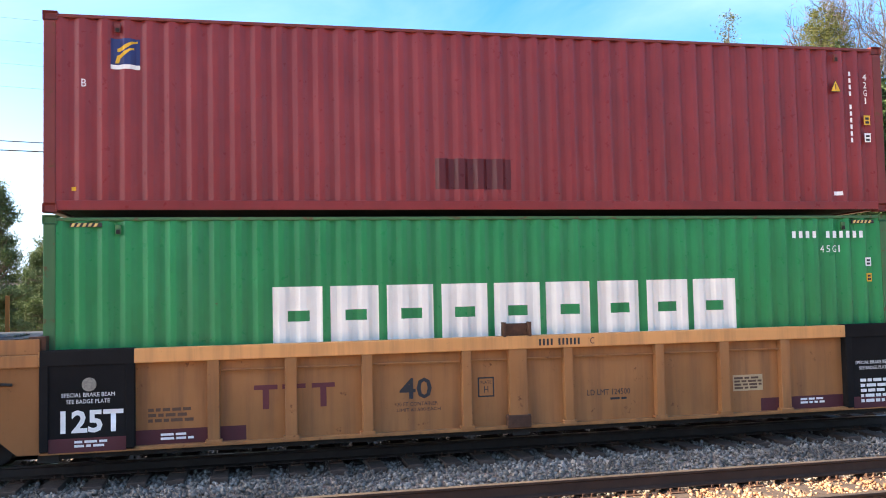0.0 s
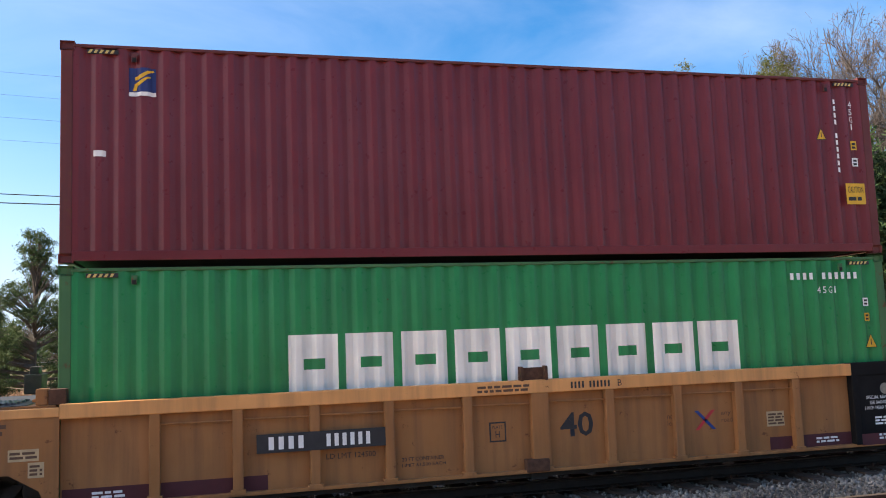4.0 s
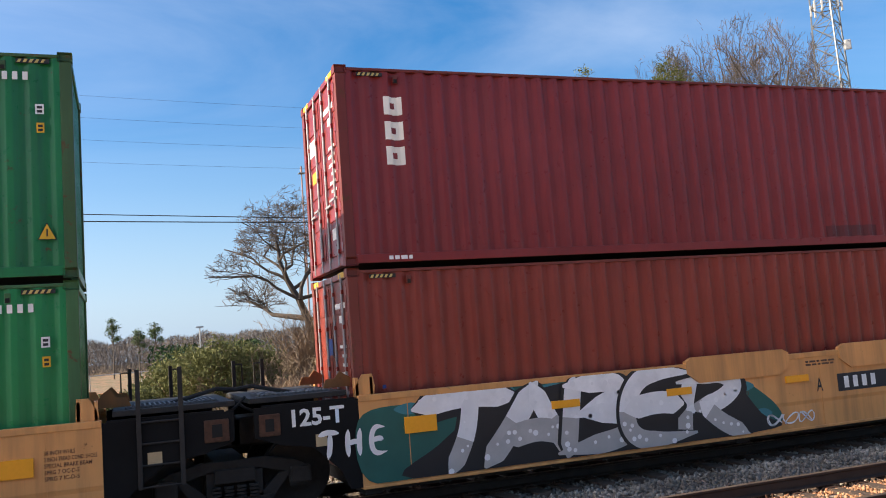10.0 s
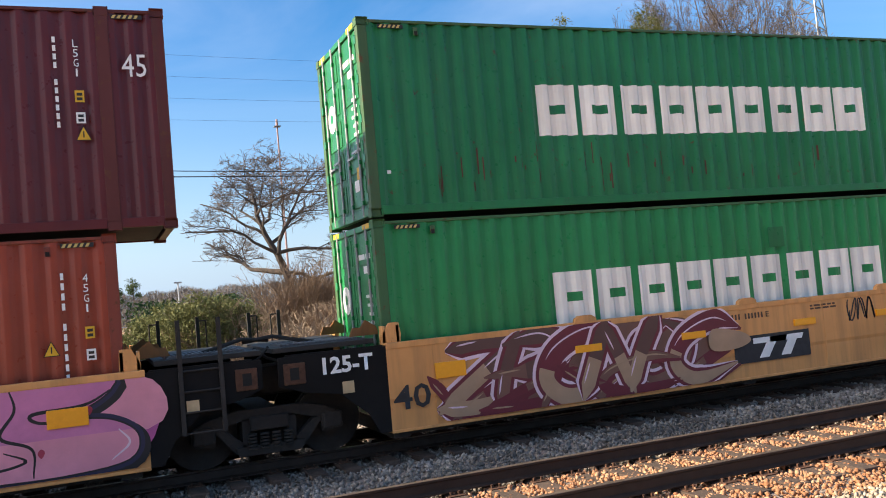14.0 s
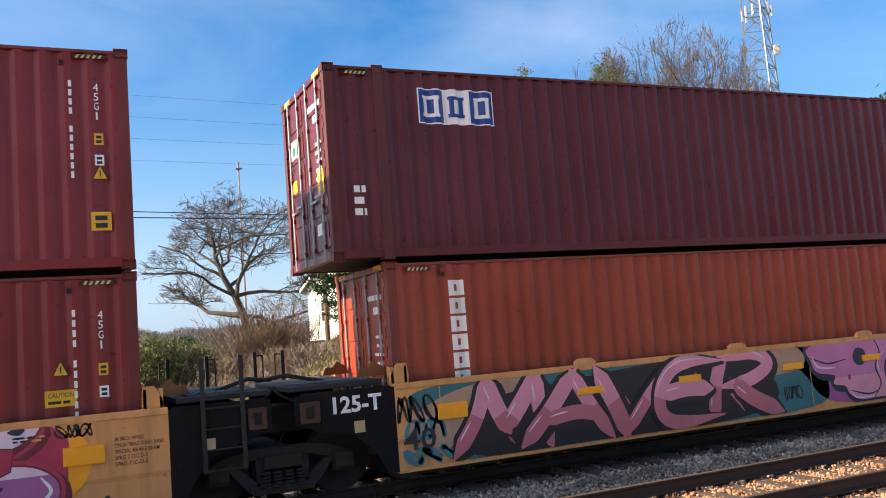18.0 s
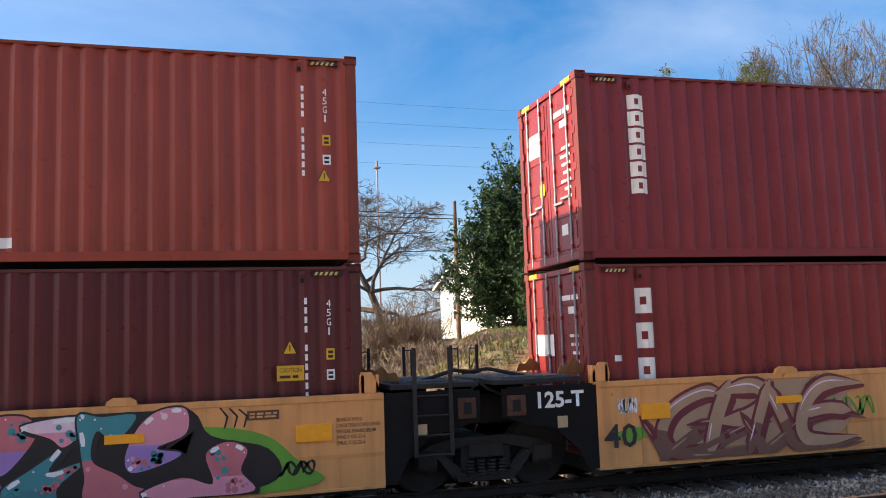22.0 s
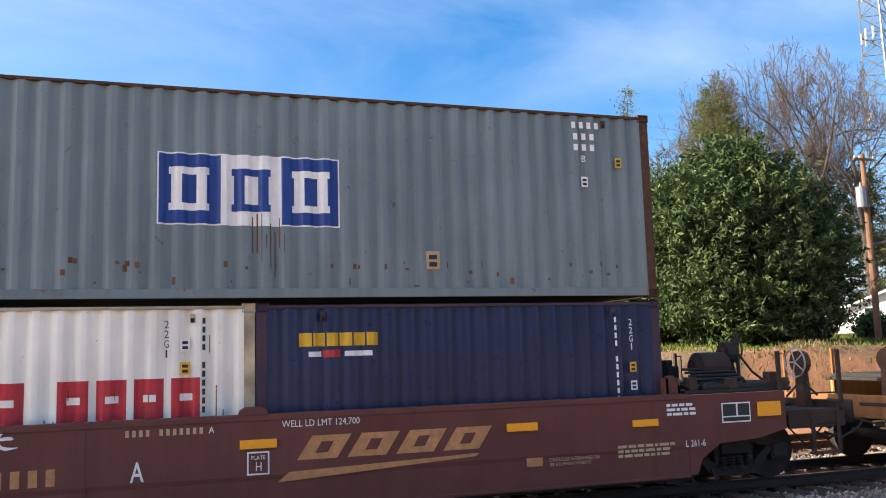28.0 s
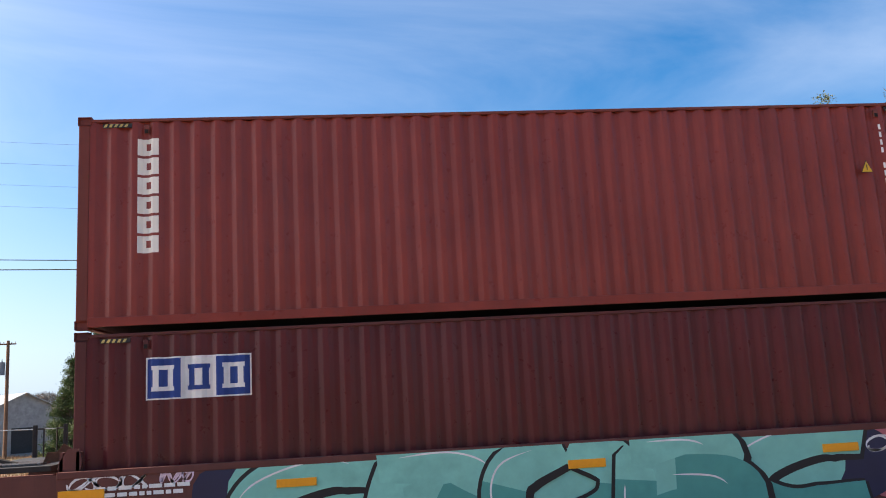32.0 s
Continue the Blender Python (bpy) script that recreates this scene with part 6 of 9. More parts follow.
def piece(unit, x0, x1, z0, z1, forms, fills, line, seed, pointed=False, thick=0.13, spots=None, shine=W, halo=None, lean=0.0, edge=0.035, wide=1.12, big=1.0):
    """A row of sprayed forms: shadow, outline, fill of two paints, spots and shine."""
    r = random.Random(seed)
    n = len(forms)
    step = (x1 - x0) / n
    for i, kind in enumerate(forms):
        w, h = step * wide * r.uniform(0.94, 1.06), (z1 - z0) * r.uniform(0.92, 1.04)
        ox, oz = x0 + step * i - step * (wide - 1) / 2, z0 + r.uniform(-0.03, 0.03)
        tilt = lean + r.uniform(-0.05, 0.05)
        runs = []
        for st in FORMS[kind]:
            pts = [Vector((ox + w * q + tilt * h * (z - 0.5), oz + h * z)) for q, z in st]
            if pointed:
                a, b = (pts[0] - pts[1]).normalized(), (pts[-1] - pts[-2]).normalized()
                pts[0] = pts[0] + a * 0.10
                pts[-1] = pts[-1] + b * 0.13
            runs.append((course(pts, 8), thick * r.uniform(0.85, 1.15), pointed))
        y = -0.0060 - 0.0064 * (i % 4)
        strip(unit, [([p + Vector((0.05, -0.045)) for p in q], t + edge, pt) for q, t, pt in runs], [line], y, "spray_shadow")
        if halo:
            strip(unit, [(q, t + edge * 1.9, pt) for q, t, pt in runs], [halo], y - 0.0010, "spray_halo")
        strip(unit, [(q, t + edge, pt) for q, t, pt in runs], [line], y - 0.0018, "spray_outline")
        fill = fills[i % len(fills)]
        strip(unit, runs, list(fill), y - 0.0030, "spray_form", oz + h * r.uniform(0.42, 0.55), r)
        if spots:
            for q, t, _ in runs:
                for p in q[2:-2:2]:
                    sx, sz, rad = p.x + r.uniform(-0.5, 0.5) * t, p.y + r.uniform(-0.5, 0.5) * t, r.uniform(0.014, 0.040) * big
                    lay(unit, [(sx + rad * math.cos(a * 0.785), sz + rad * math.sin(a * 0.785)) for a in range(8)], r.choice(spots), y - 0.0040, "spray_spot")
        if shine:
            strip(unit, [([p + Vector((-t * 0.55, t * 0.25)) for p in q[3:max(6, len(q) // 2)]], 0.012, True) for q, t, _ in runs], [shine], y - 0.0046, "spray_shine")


def mural(unit, x0, x1, z0, z1, rim, split, top, low, line, deep, shine, eyes, strokes, gleams):
    """One swollen mass: a shadow, an outline, pale paint above and darker below, dark eyes, dividing strokes and gleams.
    Everything in shares of the box."""
    def put(q):
        return (x0 + (x1 - x0) * q[0], z0 + (z1 - z0) * q[1])
    loop = smooth_loop([put(q) for q in rim], 5)
    lay(unit, [(a + 0.06, b - 0.05) for a, b in swell(loop, 0.075)], line, -0.0052, "spray_shadow")
    lay(unit, swell(loop, 0.070), deep, -0.0058, "spray_halo")
    lay(unit, swell(loop, 0.022), line, -0.0064, "spray_outline")
    lay(unit, loop, top, -0.0070, "spray_form")
    # the paints meet along the fold of the side
    lay(unit, cut(loop, z0 + (z1 - z0) * split, False), low, -0.0076, "spray_form")
    for cx, cz, rx, rz in eyes:
        eye = smooth_loop([put(q) for q in ((cx - rx, cz), (cx - rx * 0.3, cz + rz), (cx + rx, cz + rz * 0.6), (cx + rx * 0.8, cz - rz * 0.8), (cx - rx * 0.4, cz - rz))], 5)
        lay(unit, swell(eye, 0.020), line, -0.0084, "spray_outline")
        lay(unit, eye, deep, -0.0090, "spray_eye")
    for w, pts in strokes:
        lay(unit, ribbon(course([Vector(put(q)) for q in pts], 7), w), line, -0.0086, "spray_stroke")
    for w, pts in gleams:
        lay(unit, ribbon(course([Vector(put(q)) for q in pts], 7), w), shine, -0.0096, "spray_gleam")


def inside_loop(loop, x, z):
    hit = False
    for (xa, za), (xb, zb) in zip(loop, loop[1:] + loop[:1]):
        if (za > z) != (zb > z) and x < xa + (xb - xa) * (z - za) / (zb - za):
            hit = not hit
    return hit


def mosaic(unit, x0, x1, z0, z1, shapes, line, spots, shine, seed):
    """Interlocked swollen forms in shares of the box, each of two paints with dots in clusters and short gleams."""
    r = random.Random(seed)
    for i, (rim, split, top, low) in enumerate(shapes):
        y = -0.0060 - 0.0020 * i
        loop = [tuple(p) for p in smooth_loop([(x0 + (x1 - x0) * u, z0 + (z1 - z0) * v) for u, v in rim], 5)]
        lay(unit, [(a + 0.03, b - 0.03) for a, b in swell(loop, 0.03)], line, y, "spray_shadow")
        lay(unit, swell(loop, 0.024), line, y - 0.0003, "spray_outline")
        lay(unit, loop, top, y - 0.0006, "spray_form")
        zs = [p[1] for p in loop]
        xs = [p[0] for p in loop]
        lay(unit, cut(loop, min(zs) + (max(zs) - min(zs)) * split, False), low, y - 0.0009, "spray_form")
        for _ in range(5):
            cx, cz, mat = r.uniform(min(xs), max(xs)), r.uniform(min(zs), max(zs)), r.choice(spots)
            for _ in range(9):
                rad = r.uniform(0.016, 0.048)
                sx, sz = cx + r.gauss(0, 0.09), cz + r.gauss(0, 0.08)
                if all(inside_loop(loop, sx + rad * a, sz + rad * b) for a, b in ((1, 0), (-1, 0), (0, 1), (0, -1))):
                    lay(unit, [(sx + rad * math.cos(a * 0.785), sz + rad * math.sin(a * 0.785)) for a in range(8)], mat, y - 0.0012, "spray_spot")
        inner = swell(loop, -0.038)
        n = len(inner)
        up = sorted(range(n), key=lambda k: inner[k][0] - inner[k][1])
        for k in (up[0], up[n // 4], up[n // 2]):
            lay(unit, ribbon([inner[(k + q) % n] for q in (0, 1, 2)], 0.030), shine, y - 0.0015, "spray_gleam")
            px, pz = inner[(k + 4) % n]
            lay(unit, [(px + 0.012 * math.cos(a * 1.047), pz + 0.012 * math.sin(a * 1.047)) for a in range(6)], shine, y - 0.0015, "spray_gleam")


SWOLLEN = [(0.01, 0.95), (0.25, 1.0), (0.55, 1.0), (0.90, 1.0), (0.93, 0.90), (0.88, 0.74), (0.80, 0.62), (0.92, 0.55), (0.985, 0.36), (0.96, 0.10), (0.80, 0.02), (0.60, 0.03), (0.48, 0.01), (0.36, 0.03), (0.26, 0.03), (0.20, 0.14), (0.18, 0.27), (0.12, 0.33), (0.13, 0.46), (0.04, 0.54), (0.015, 0.72)]
SWOLLEN_EYES = [(0.27, 0.72, 0.030, 0.12), (0.43, 0.44, 0.024, 0.19), (0.605, 0.80, 0.026, 0.09), (0.645, 0.55, 0.016, 0.08), (0.30, 0.33, 0.014, 0.09)]
SWOLLEN_LINES = [
    (0.020, [(0.36, 0.99), (0.385, 0.76), (0.355, 0.52), (0.375, 0.25), (0.33, 0.03)]),
    (0.018, [(0.46, 0.99), (0.515, 0.74), (0.53, 0.46), (0.505, 0.22), (0.56, 0.05)]),
    (0.020, [(0.69, 0.99), (0.70, 0.76), (0.665, 0.50), (0.735, 0.34), (0.735, 0.04)]),
    (0.022, [(0.93, 0.88), (0.86, 0.74), (0.74, 0.70), (0.76, 0.60), (0.86, 0.60)]),
    (0.016, [(0.01, 0.78), (0.10, 0.66), (0.20, 0.70)]),
    (0.016, [(0.20, 0.20), (0.30, 0.10), (0.36, 0.14)]),
    (0.016, [(0.56, 0.30), (0.63, 0.16), (0.72, 0.22), (0.67, 0.34)])]
SWOLLEN_GLEAMS = [(0.018, [(0.02, 0.80), (0.05, 0.62), (0.14, 0.58)]), (0.016, [(0.205, 0.22), (0.235, 0.07), (0.33, 0.06)]), (0.014, [(0.94, 0.44), (0.965, 0.28), (0.92, 0.12)]), (0.016, [(0.50, 0.36), (0.50, 0.20), (0.53, 0.10)]), (0.014, [(0.375, 0.40), (0.37, 0.62), (0.41, 0.76)]), (0.012, [(0.64, 0.30), (0.60, 0.22), (0.57, 0.26)]), (0.010, [(0.78, 0.62), (0.83, 0.64), (0.87, 0.72)])]


def scribble(unit, x, z, w, h, mat, seed, thick=0.013):
    """A quick tag that says nothing: looping strokes."""
    r = random.Random(seed)
    for k in range(3):
        ox, ww = x + w * k / 3, w / 3 * 1.25
        f1, f2, ph = r.uniform(1.2, 2.2), r.uniform(1.8, 3.4), r.uniform(0, 6)
        pts = [(ox + ww * (0.5 + 0.38 * math.sin(f1 * t + ph) + 0.12 * t / 6), z + h * (0.5 + 0.45 * math.cos(f2 * t + ph * 1.7))) for t in np.linspace(0, 5.2, 26)]
        for a, b in zip(range(0, 25, 5), range(6, 27, 5)):
            lay(unit, ribbon(pts[a:b], thick * 1.4), mat, -0.0045, "tag_stroke")


S_WHITE, S_GREY = spray("spray_white", (0.84, 0.81, 0.80)), spray("spray_grey", (0.44, 0.41, 0.39))
S_TEAL, S_DKTEAL = spray("spray_teal", (0.02, 0.16, 0.16)), spray("spray_dark_teal", (0.008, 0.105, 0.085))
S_PINK, S_ROSE, S_MAG = spray("spray_pink", (0.74, 0.28, 0.36)), spray("spray_rose", (0.55, 0.155, 0.18)), spray("spray_magenta", (0.42, 0.085, 0.26))
S_MAUVE, S_ORCHID = spray("spray_mauve", (0.42, 0.13, 0.30)), spray("spray_orchid", (0.60, 0.19, 0.36))
S_PALE = spray("spray_pale_pink", (0.78, 0.58, 0.66))
S_BLACK, S_WINE = spray("spray_black", (0.012, 0.012, 0.014)), spray("spray_wine", (0.16, 0.018, 0.03))
S_TAN, S_BROWN = spray("spray_tan", (0.42, 0.26, 0.16)), spray("spray_brown", (0.19, 0.085, 0.06))
S_DUSK = spray("spray_dark_brown", (0.115, 0.050, 0.040))
S_GREEN, S_RED = spray("spray_green", (0.12, 0.34, 0.035)), spray("spray_crimson", (0.42, 0.035, 0.075))
S_MINT, S_MINT2 = spray("spray_mint", (0.22, 0.60, 0.50)), spray("spray_deep_mint", (0.07, 0.36, 0.31))
S_TEAL3, S_LILAC = spray("spray_bright_teal", (0.03, 0.25, 0.28)), spray("spray_lilac", (0.34, 0.20, 0.50))
S_NAVY = spray("spray_navy", (0.018, 0.02, 0.06))

S_TEAL2 = spray("spray_sea_teal", (0.03, 0.20, 0.23))
# grey and white piece
lay(ua, smooth_loop([(-0.2, 1.0), (0.4, 1.15), (1.0, 1.0), (1.6, 1.25), (2.6, 1.32), (3.5, 1.22), (4.4, 1.32), (5.2, 1.2), (6.0, 1.05), (6.75, 0.5), (6.5, 0.2), (4.0, 0.15), (1.0, 0.15), (-0.1, 0.2)]), S_DKTEAL, -0.003, "spray_ground")
for xa, za in ((0.3, 1.1), (1.7, 1.22), (2.5, 1.18), (3.3, 0.95), (5.1, 1.2), (5.9, 0.9), (6.2, 0.45)):
    lay(ua, smooth_loop([(xa, za), (xa + 0.25, za + 0.07), (xa + 0.42, za - 0.02), (xa + 0.2, za - 0.09)]), S_TEAL2, -0.0038, "spray_ground")
lay(ua, smooth_loop([(0.5, 0.16), (0.9, 0.55), (1.7, 1.0), (3.0, 1.24), (4.5, 1.28), (5.7, 1.15), (6.4, 0.45), (6.6, 0.18), (3.5, 0.15)]), S_BLACK, -0.0044, "spray_ground")
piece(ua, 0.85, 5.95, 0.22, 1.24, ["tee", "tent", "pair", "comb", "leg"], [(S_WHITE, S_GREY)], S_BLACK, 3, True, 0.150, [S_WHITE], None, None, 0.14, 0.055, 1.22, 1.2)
for k, kind in enumerate(("tee", "rungs", "comb")):
    strip(ua, [(course([Vector((-0.72 + 0.33 * k + 0.24 * q, 0.54 + 0.36 * z)) for q, z in st], 4), 0.035, True) for st in FORMS[kind]], [S_WHITE], -0.0060, "spray_form")
scribble(ua, 6.45, 0.22, 0.95, 0.18, S_WHITE, 6, 0.010)
# dark red piece on tan
lay(ue, smooth_loop([(1.2, 0.7), (1.6, 1.18), (3.2, 1.24), (4.6, 1.25), (5.2, 1.0), (5.6, 0.75), (5.0, 0.4), (3.0, 0.24), (1.6, 0.28)]), S_BROWN, -0.003, "spray_ground")
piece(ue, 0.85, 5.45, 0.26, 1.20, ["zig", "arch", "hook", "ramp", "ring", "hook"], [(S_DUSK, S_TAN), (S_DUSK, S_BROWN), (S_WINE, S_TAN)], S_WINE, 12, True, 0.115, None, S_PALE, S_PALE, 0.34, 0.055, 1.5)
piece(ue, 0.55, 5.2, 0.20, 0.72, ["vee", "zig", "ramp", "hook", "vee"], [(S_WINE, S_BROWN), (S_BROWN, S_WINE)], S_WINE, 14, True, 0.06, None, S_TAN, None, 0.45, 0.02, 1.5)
lay(ue, smooth_loop([(5.3, 0.98), (5.9, 0.88), (6.05, 0.72), (5.7, 0.62), (5.25, 0.66)]), S_TAN, -0.0315)
scribble(ue, 8.2, 0.82, 0.62, 0.42, INK, 7, 0.012)
# pink forms over the whole side
lay(ud, smooth_loop([(0.0, 1.1), (0.6, 1.26), (1.5, 1.28), (4.0, 1.29), (6.8, 1.29), (7.9, 1.25), (8.1, 0.6), (7.6, 0.18), (4.0, 0.15), (0.9, 0.15), (0.6, 0.4), (0.3, 0.7)]), S_TEAL, -0.003, "spray_ground")
lay(ud, smooth_loop([(5.6, 1.28), (7.3, 1.28), (7.5, 0.9), (6.4, 0.8), (5.5, 1.0)]), S_TAN, -0.0038, "spray_ground")
lay(ud, smooth_loop([(0.0, 0.75), (0.6, 1.1), (1.4, 1.24), (2.0, 1.20), (1.2, 0.7), (0.5, 0.35)]), S_TAN, -0.0038, "spray_ground")
lay(ud, smooth_loop([(1.0, 0.2), (1.4, 0.95), (2.6, 1.1), (4.4, 1.24), (6.2, 1.24), (6.9, 0.5), (6.0, 0.18), (3.0, 0.16)]), S_BLACK, -0.0044, "spray_ground")
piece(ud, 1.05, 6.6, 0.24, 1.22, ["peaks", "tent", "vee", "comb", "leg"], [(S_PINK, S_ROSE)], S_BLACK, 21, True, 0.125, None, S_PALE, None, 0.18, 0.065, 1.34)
for k in range(7):
    a, b = 1.35 + 0.74 * k, 0.30 + 0.10 * (k % 3)
    strip(ud, [([Vector((a, b + 0.62)), Vector((a + 0.16, b + 0.34)), Vector((a + 0.06, b + 0.30)), Vector((a + 0.30, b - 0.02))], 0.045, True)], [S_ROSE], -0.0056, "spray_form")
lay(ud, smooth_loop([(7.2, 1.26), (9.0, 1.28), (11.5, 1.28), (12.5, 1.1), (12.4, 0.4), (11.6, 0.2), (9.0, 0.16), (8.0, 0.3), (7.6, 0.7)]), S_MAG, -0.003, "spray_ground")
lay(ud, smooth_loop([(8.0, 1.0), (9.5, 1.27), (11.5, 1.27), (12.5, 1.2), (12.4, 0.6), (10.0, 0.75), (8.6, 0.5)]), S_PINK, -0.0038, "spray_ground")
mural(ud, 7.65, 12.35, 0.16, 1.28, SWOLLEN, 0.42, S_ORCHID, S_PINK, S_BLACK, S_NAVY, S_PALE, SWOLLEN_EYES[:4], SWOLLEN_LINES, SWOLLEN_GLEAMS)
for q, z in ((8.62, 0.62), (9.75, 0.52), (10.65, 0.70), (11.2, 0.48), (11.75, 0.92)):
    lay(ud, smooth_loop([(q - 0.04, z), (q, z + 0.05), (q + 0.04, z + 0.01), (q, z - 0.06)], 4), S_RED, -0.0092, "spray_spot")
scribble(ud, -0.2, 0.75, 0.6, 0.4, S_BLACK, 8, 0.016)
scribble(ud, -0.15, 0.18, 0.85, 0.22, S_TEAL2, 9, 0.024)
scribble(ud, -0.10, 0.50, 0.6, 0.3, S_TEAL2, 29, 0.02)
scribble(ud, 7.0, 0.35, 0.42, 0.25, S_BLACK, 10, 0.010)
# brown piece and pink bubbles
lay(uc, smooth_loop([(0.9, 0.6), (1.2, 1.0), (2.4, 1.18), (3.6, 1.22), (4.1, 0.9), (3.9, 0.4), (2.2, 0.3), (1.2, 0.3)]), S_TAN, -0.003, "spray_ground")
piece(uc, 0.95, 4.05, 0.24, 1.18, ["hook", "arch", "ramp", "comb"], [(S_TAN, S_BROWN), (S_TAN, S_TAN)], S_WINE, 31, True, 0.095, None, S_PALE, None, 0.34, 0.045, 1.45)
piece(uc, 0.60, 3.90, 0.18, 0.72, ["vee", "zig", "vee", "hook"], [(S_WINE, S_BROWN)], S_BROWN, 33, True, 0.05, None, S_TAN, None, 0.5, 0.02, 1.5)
lay(uc, smooth_loop([(0.0, 0.55), (0.4, 0.66), (0.6, 0.58), (0.4, 0.46)]), S_GREEN, -0.004)
scribble(uc, 0.12, 0.86, 0.3, 0.22, S_WHITE, 11, 0.012)
scribble(uc, 3.75, 0.62, 0.75, 0.30, S_GREEN, 12, 0.016)
scribble(uc, 6.1, 1.12, 0.6, 0.12, S_BLACK, 13, 0.009)
lay(uc, smooth_loop([(6.9, 0.85), (7.4, 1.2), (10.4, 1.28), (11.4, 1.1), (11.4, 0.5), (10.6, 0.2), (8.4, 0.16), (7.4, 0.3)]), AMBER, -0.003, "spray_ground")
lay(uc, smooth_loop([(7.2, 1.22), (9.0, 1.28), (11.0, 1.26), (11.25, 0.8), (11.0, 0.3), (9.4, 0.22), (8.2, 0.20), (7.9, 0.6)]), S_RED, -0.0040, "spray_ground")
mural(uc, 7.15, 11.2, 0.18, 1.28, SWOLLEN, 0.46, S_PALE, S_MAUVE, S_WINE, S_RED, S_WHITE, SWOLLEN_EYES, [(w * 1.7, q) for w, q in SWOLLEN_LINES], [(w * 1.5, q) for w, q in SWOLLEN_GLEAMS])
for gap in ([(0.345, 0.99), (0.405, 0.99), (0.383, 0.78)], [(0.28, 0.46), (0.345, 0.52), (0.375, 0.16)], [(0.60, 0.50), (0.69, 0.66), (0.69, 0.44), (0.645, 0.32)], [(0.73, 0.82), (0.87, 0.76), (0.86, 0.54), (0.81, 0.46), (0.75, 0.62)], [(0.15, 0.54), (0.21, 0.76), (0.20, 0.54)]):
    gap = [(7.15 + 4.05 * u, 0.18 + 1.10 * v) for u, v in gap]
    lay(uc, swell(gap, 0.018), S_WINE, -0.0098, "spray_outline")
    lay(uc, gap, S_RED, -0.0101, "spray_eye")
lay(uc, smooth_loop([(7.15 + 4.05 * u, 0.18 + 1.10 * v) for u, v in ((0.745, 0.55), (0.76, 0.70), (0.80, 0.72), (0.83, 0.62), (0.80, 0.50), (0.76, 0.47))]), S_PALE, -0.0104, "spray_form")
for u, v in ((0.10, 0.62), (0.345, 0.42), (0.48, 0.98), (0.22, 0.28), (0.56, 0.30), (0.70, 0.94), (0.82, 0.36), (0.88, 0.96)):
    a, b = 7.15 + 4.05 * u, 0.18 + 1.10 * min(v, 0.94)
    lay(uc, smooth_loop([(a - 0.10, b), (a, b + 0.045), (a + 0.09, b + 0.02), (a + 0.02, b - 0.04)], 4), S_NAVY, -0.0107, "spray_spot")
scribble(uc, 10.95, 0.20, 0.7, 0.15, S_BLACK, 14, 0.012)
scribble(uc, 11.1, 1.08, 0.4, 0.16, S_BLACK, 15, 0.010)
# many-coloured piece
lay(ub, smooth_loop([(4.4, 0.20), (4.7, 0.50), (5.2, 0.72), (5.9, 0.95), (6.4, 0.8), (6.2, 0.2), (5.2, 0.15)]), S_GREEN, -0.003, "spray_ground")
lay(ub, smooth_loop([(9.8, 0.95), (10.3, 1.0), (10.9, 0.85), (11.3, 0.5), (11.6, 0.28), (11.2, 0.16), (10.2, 0.16), (9.6, 0.5)]), S_GREEN, -0.003, "spray_ground")
lay(ub, smooth_loop([(5.5, 0.2), (6.0, 0.9), (6.2, 1.25), (8.0, 1.29), (9.8, 1.28), (10.2, 0.9), (10.9, 0.7), (11.0, 0.3), (10.0, 0.16), (7.0, 0.15)]), S_BLACK, -0.0040, "spray_ground")
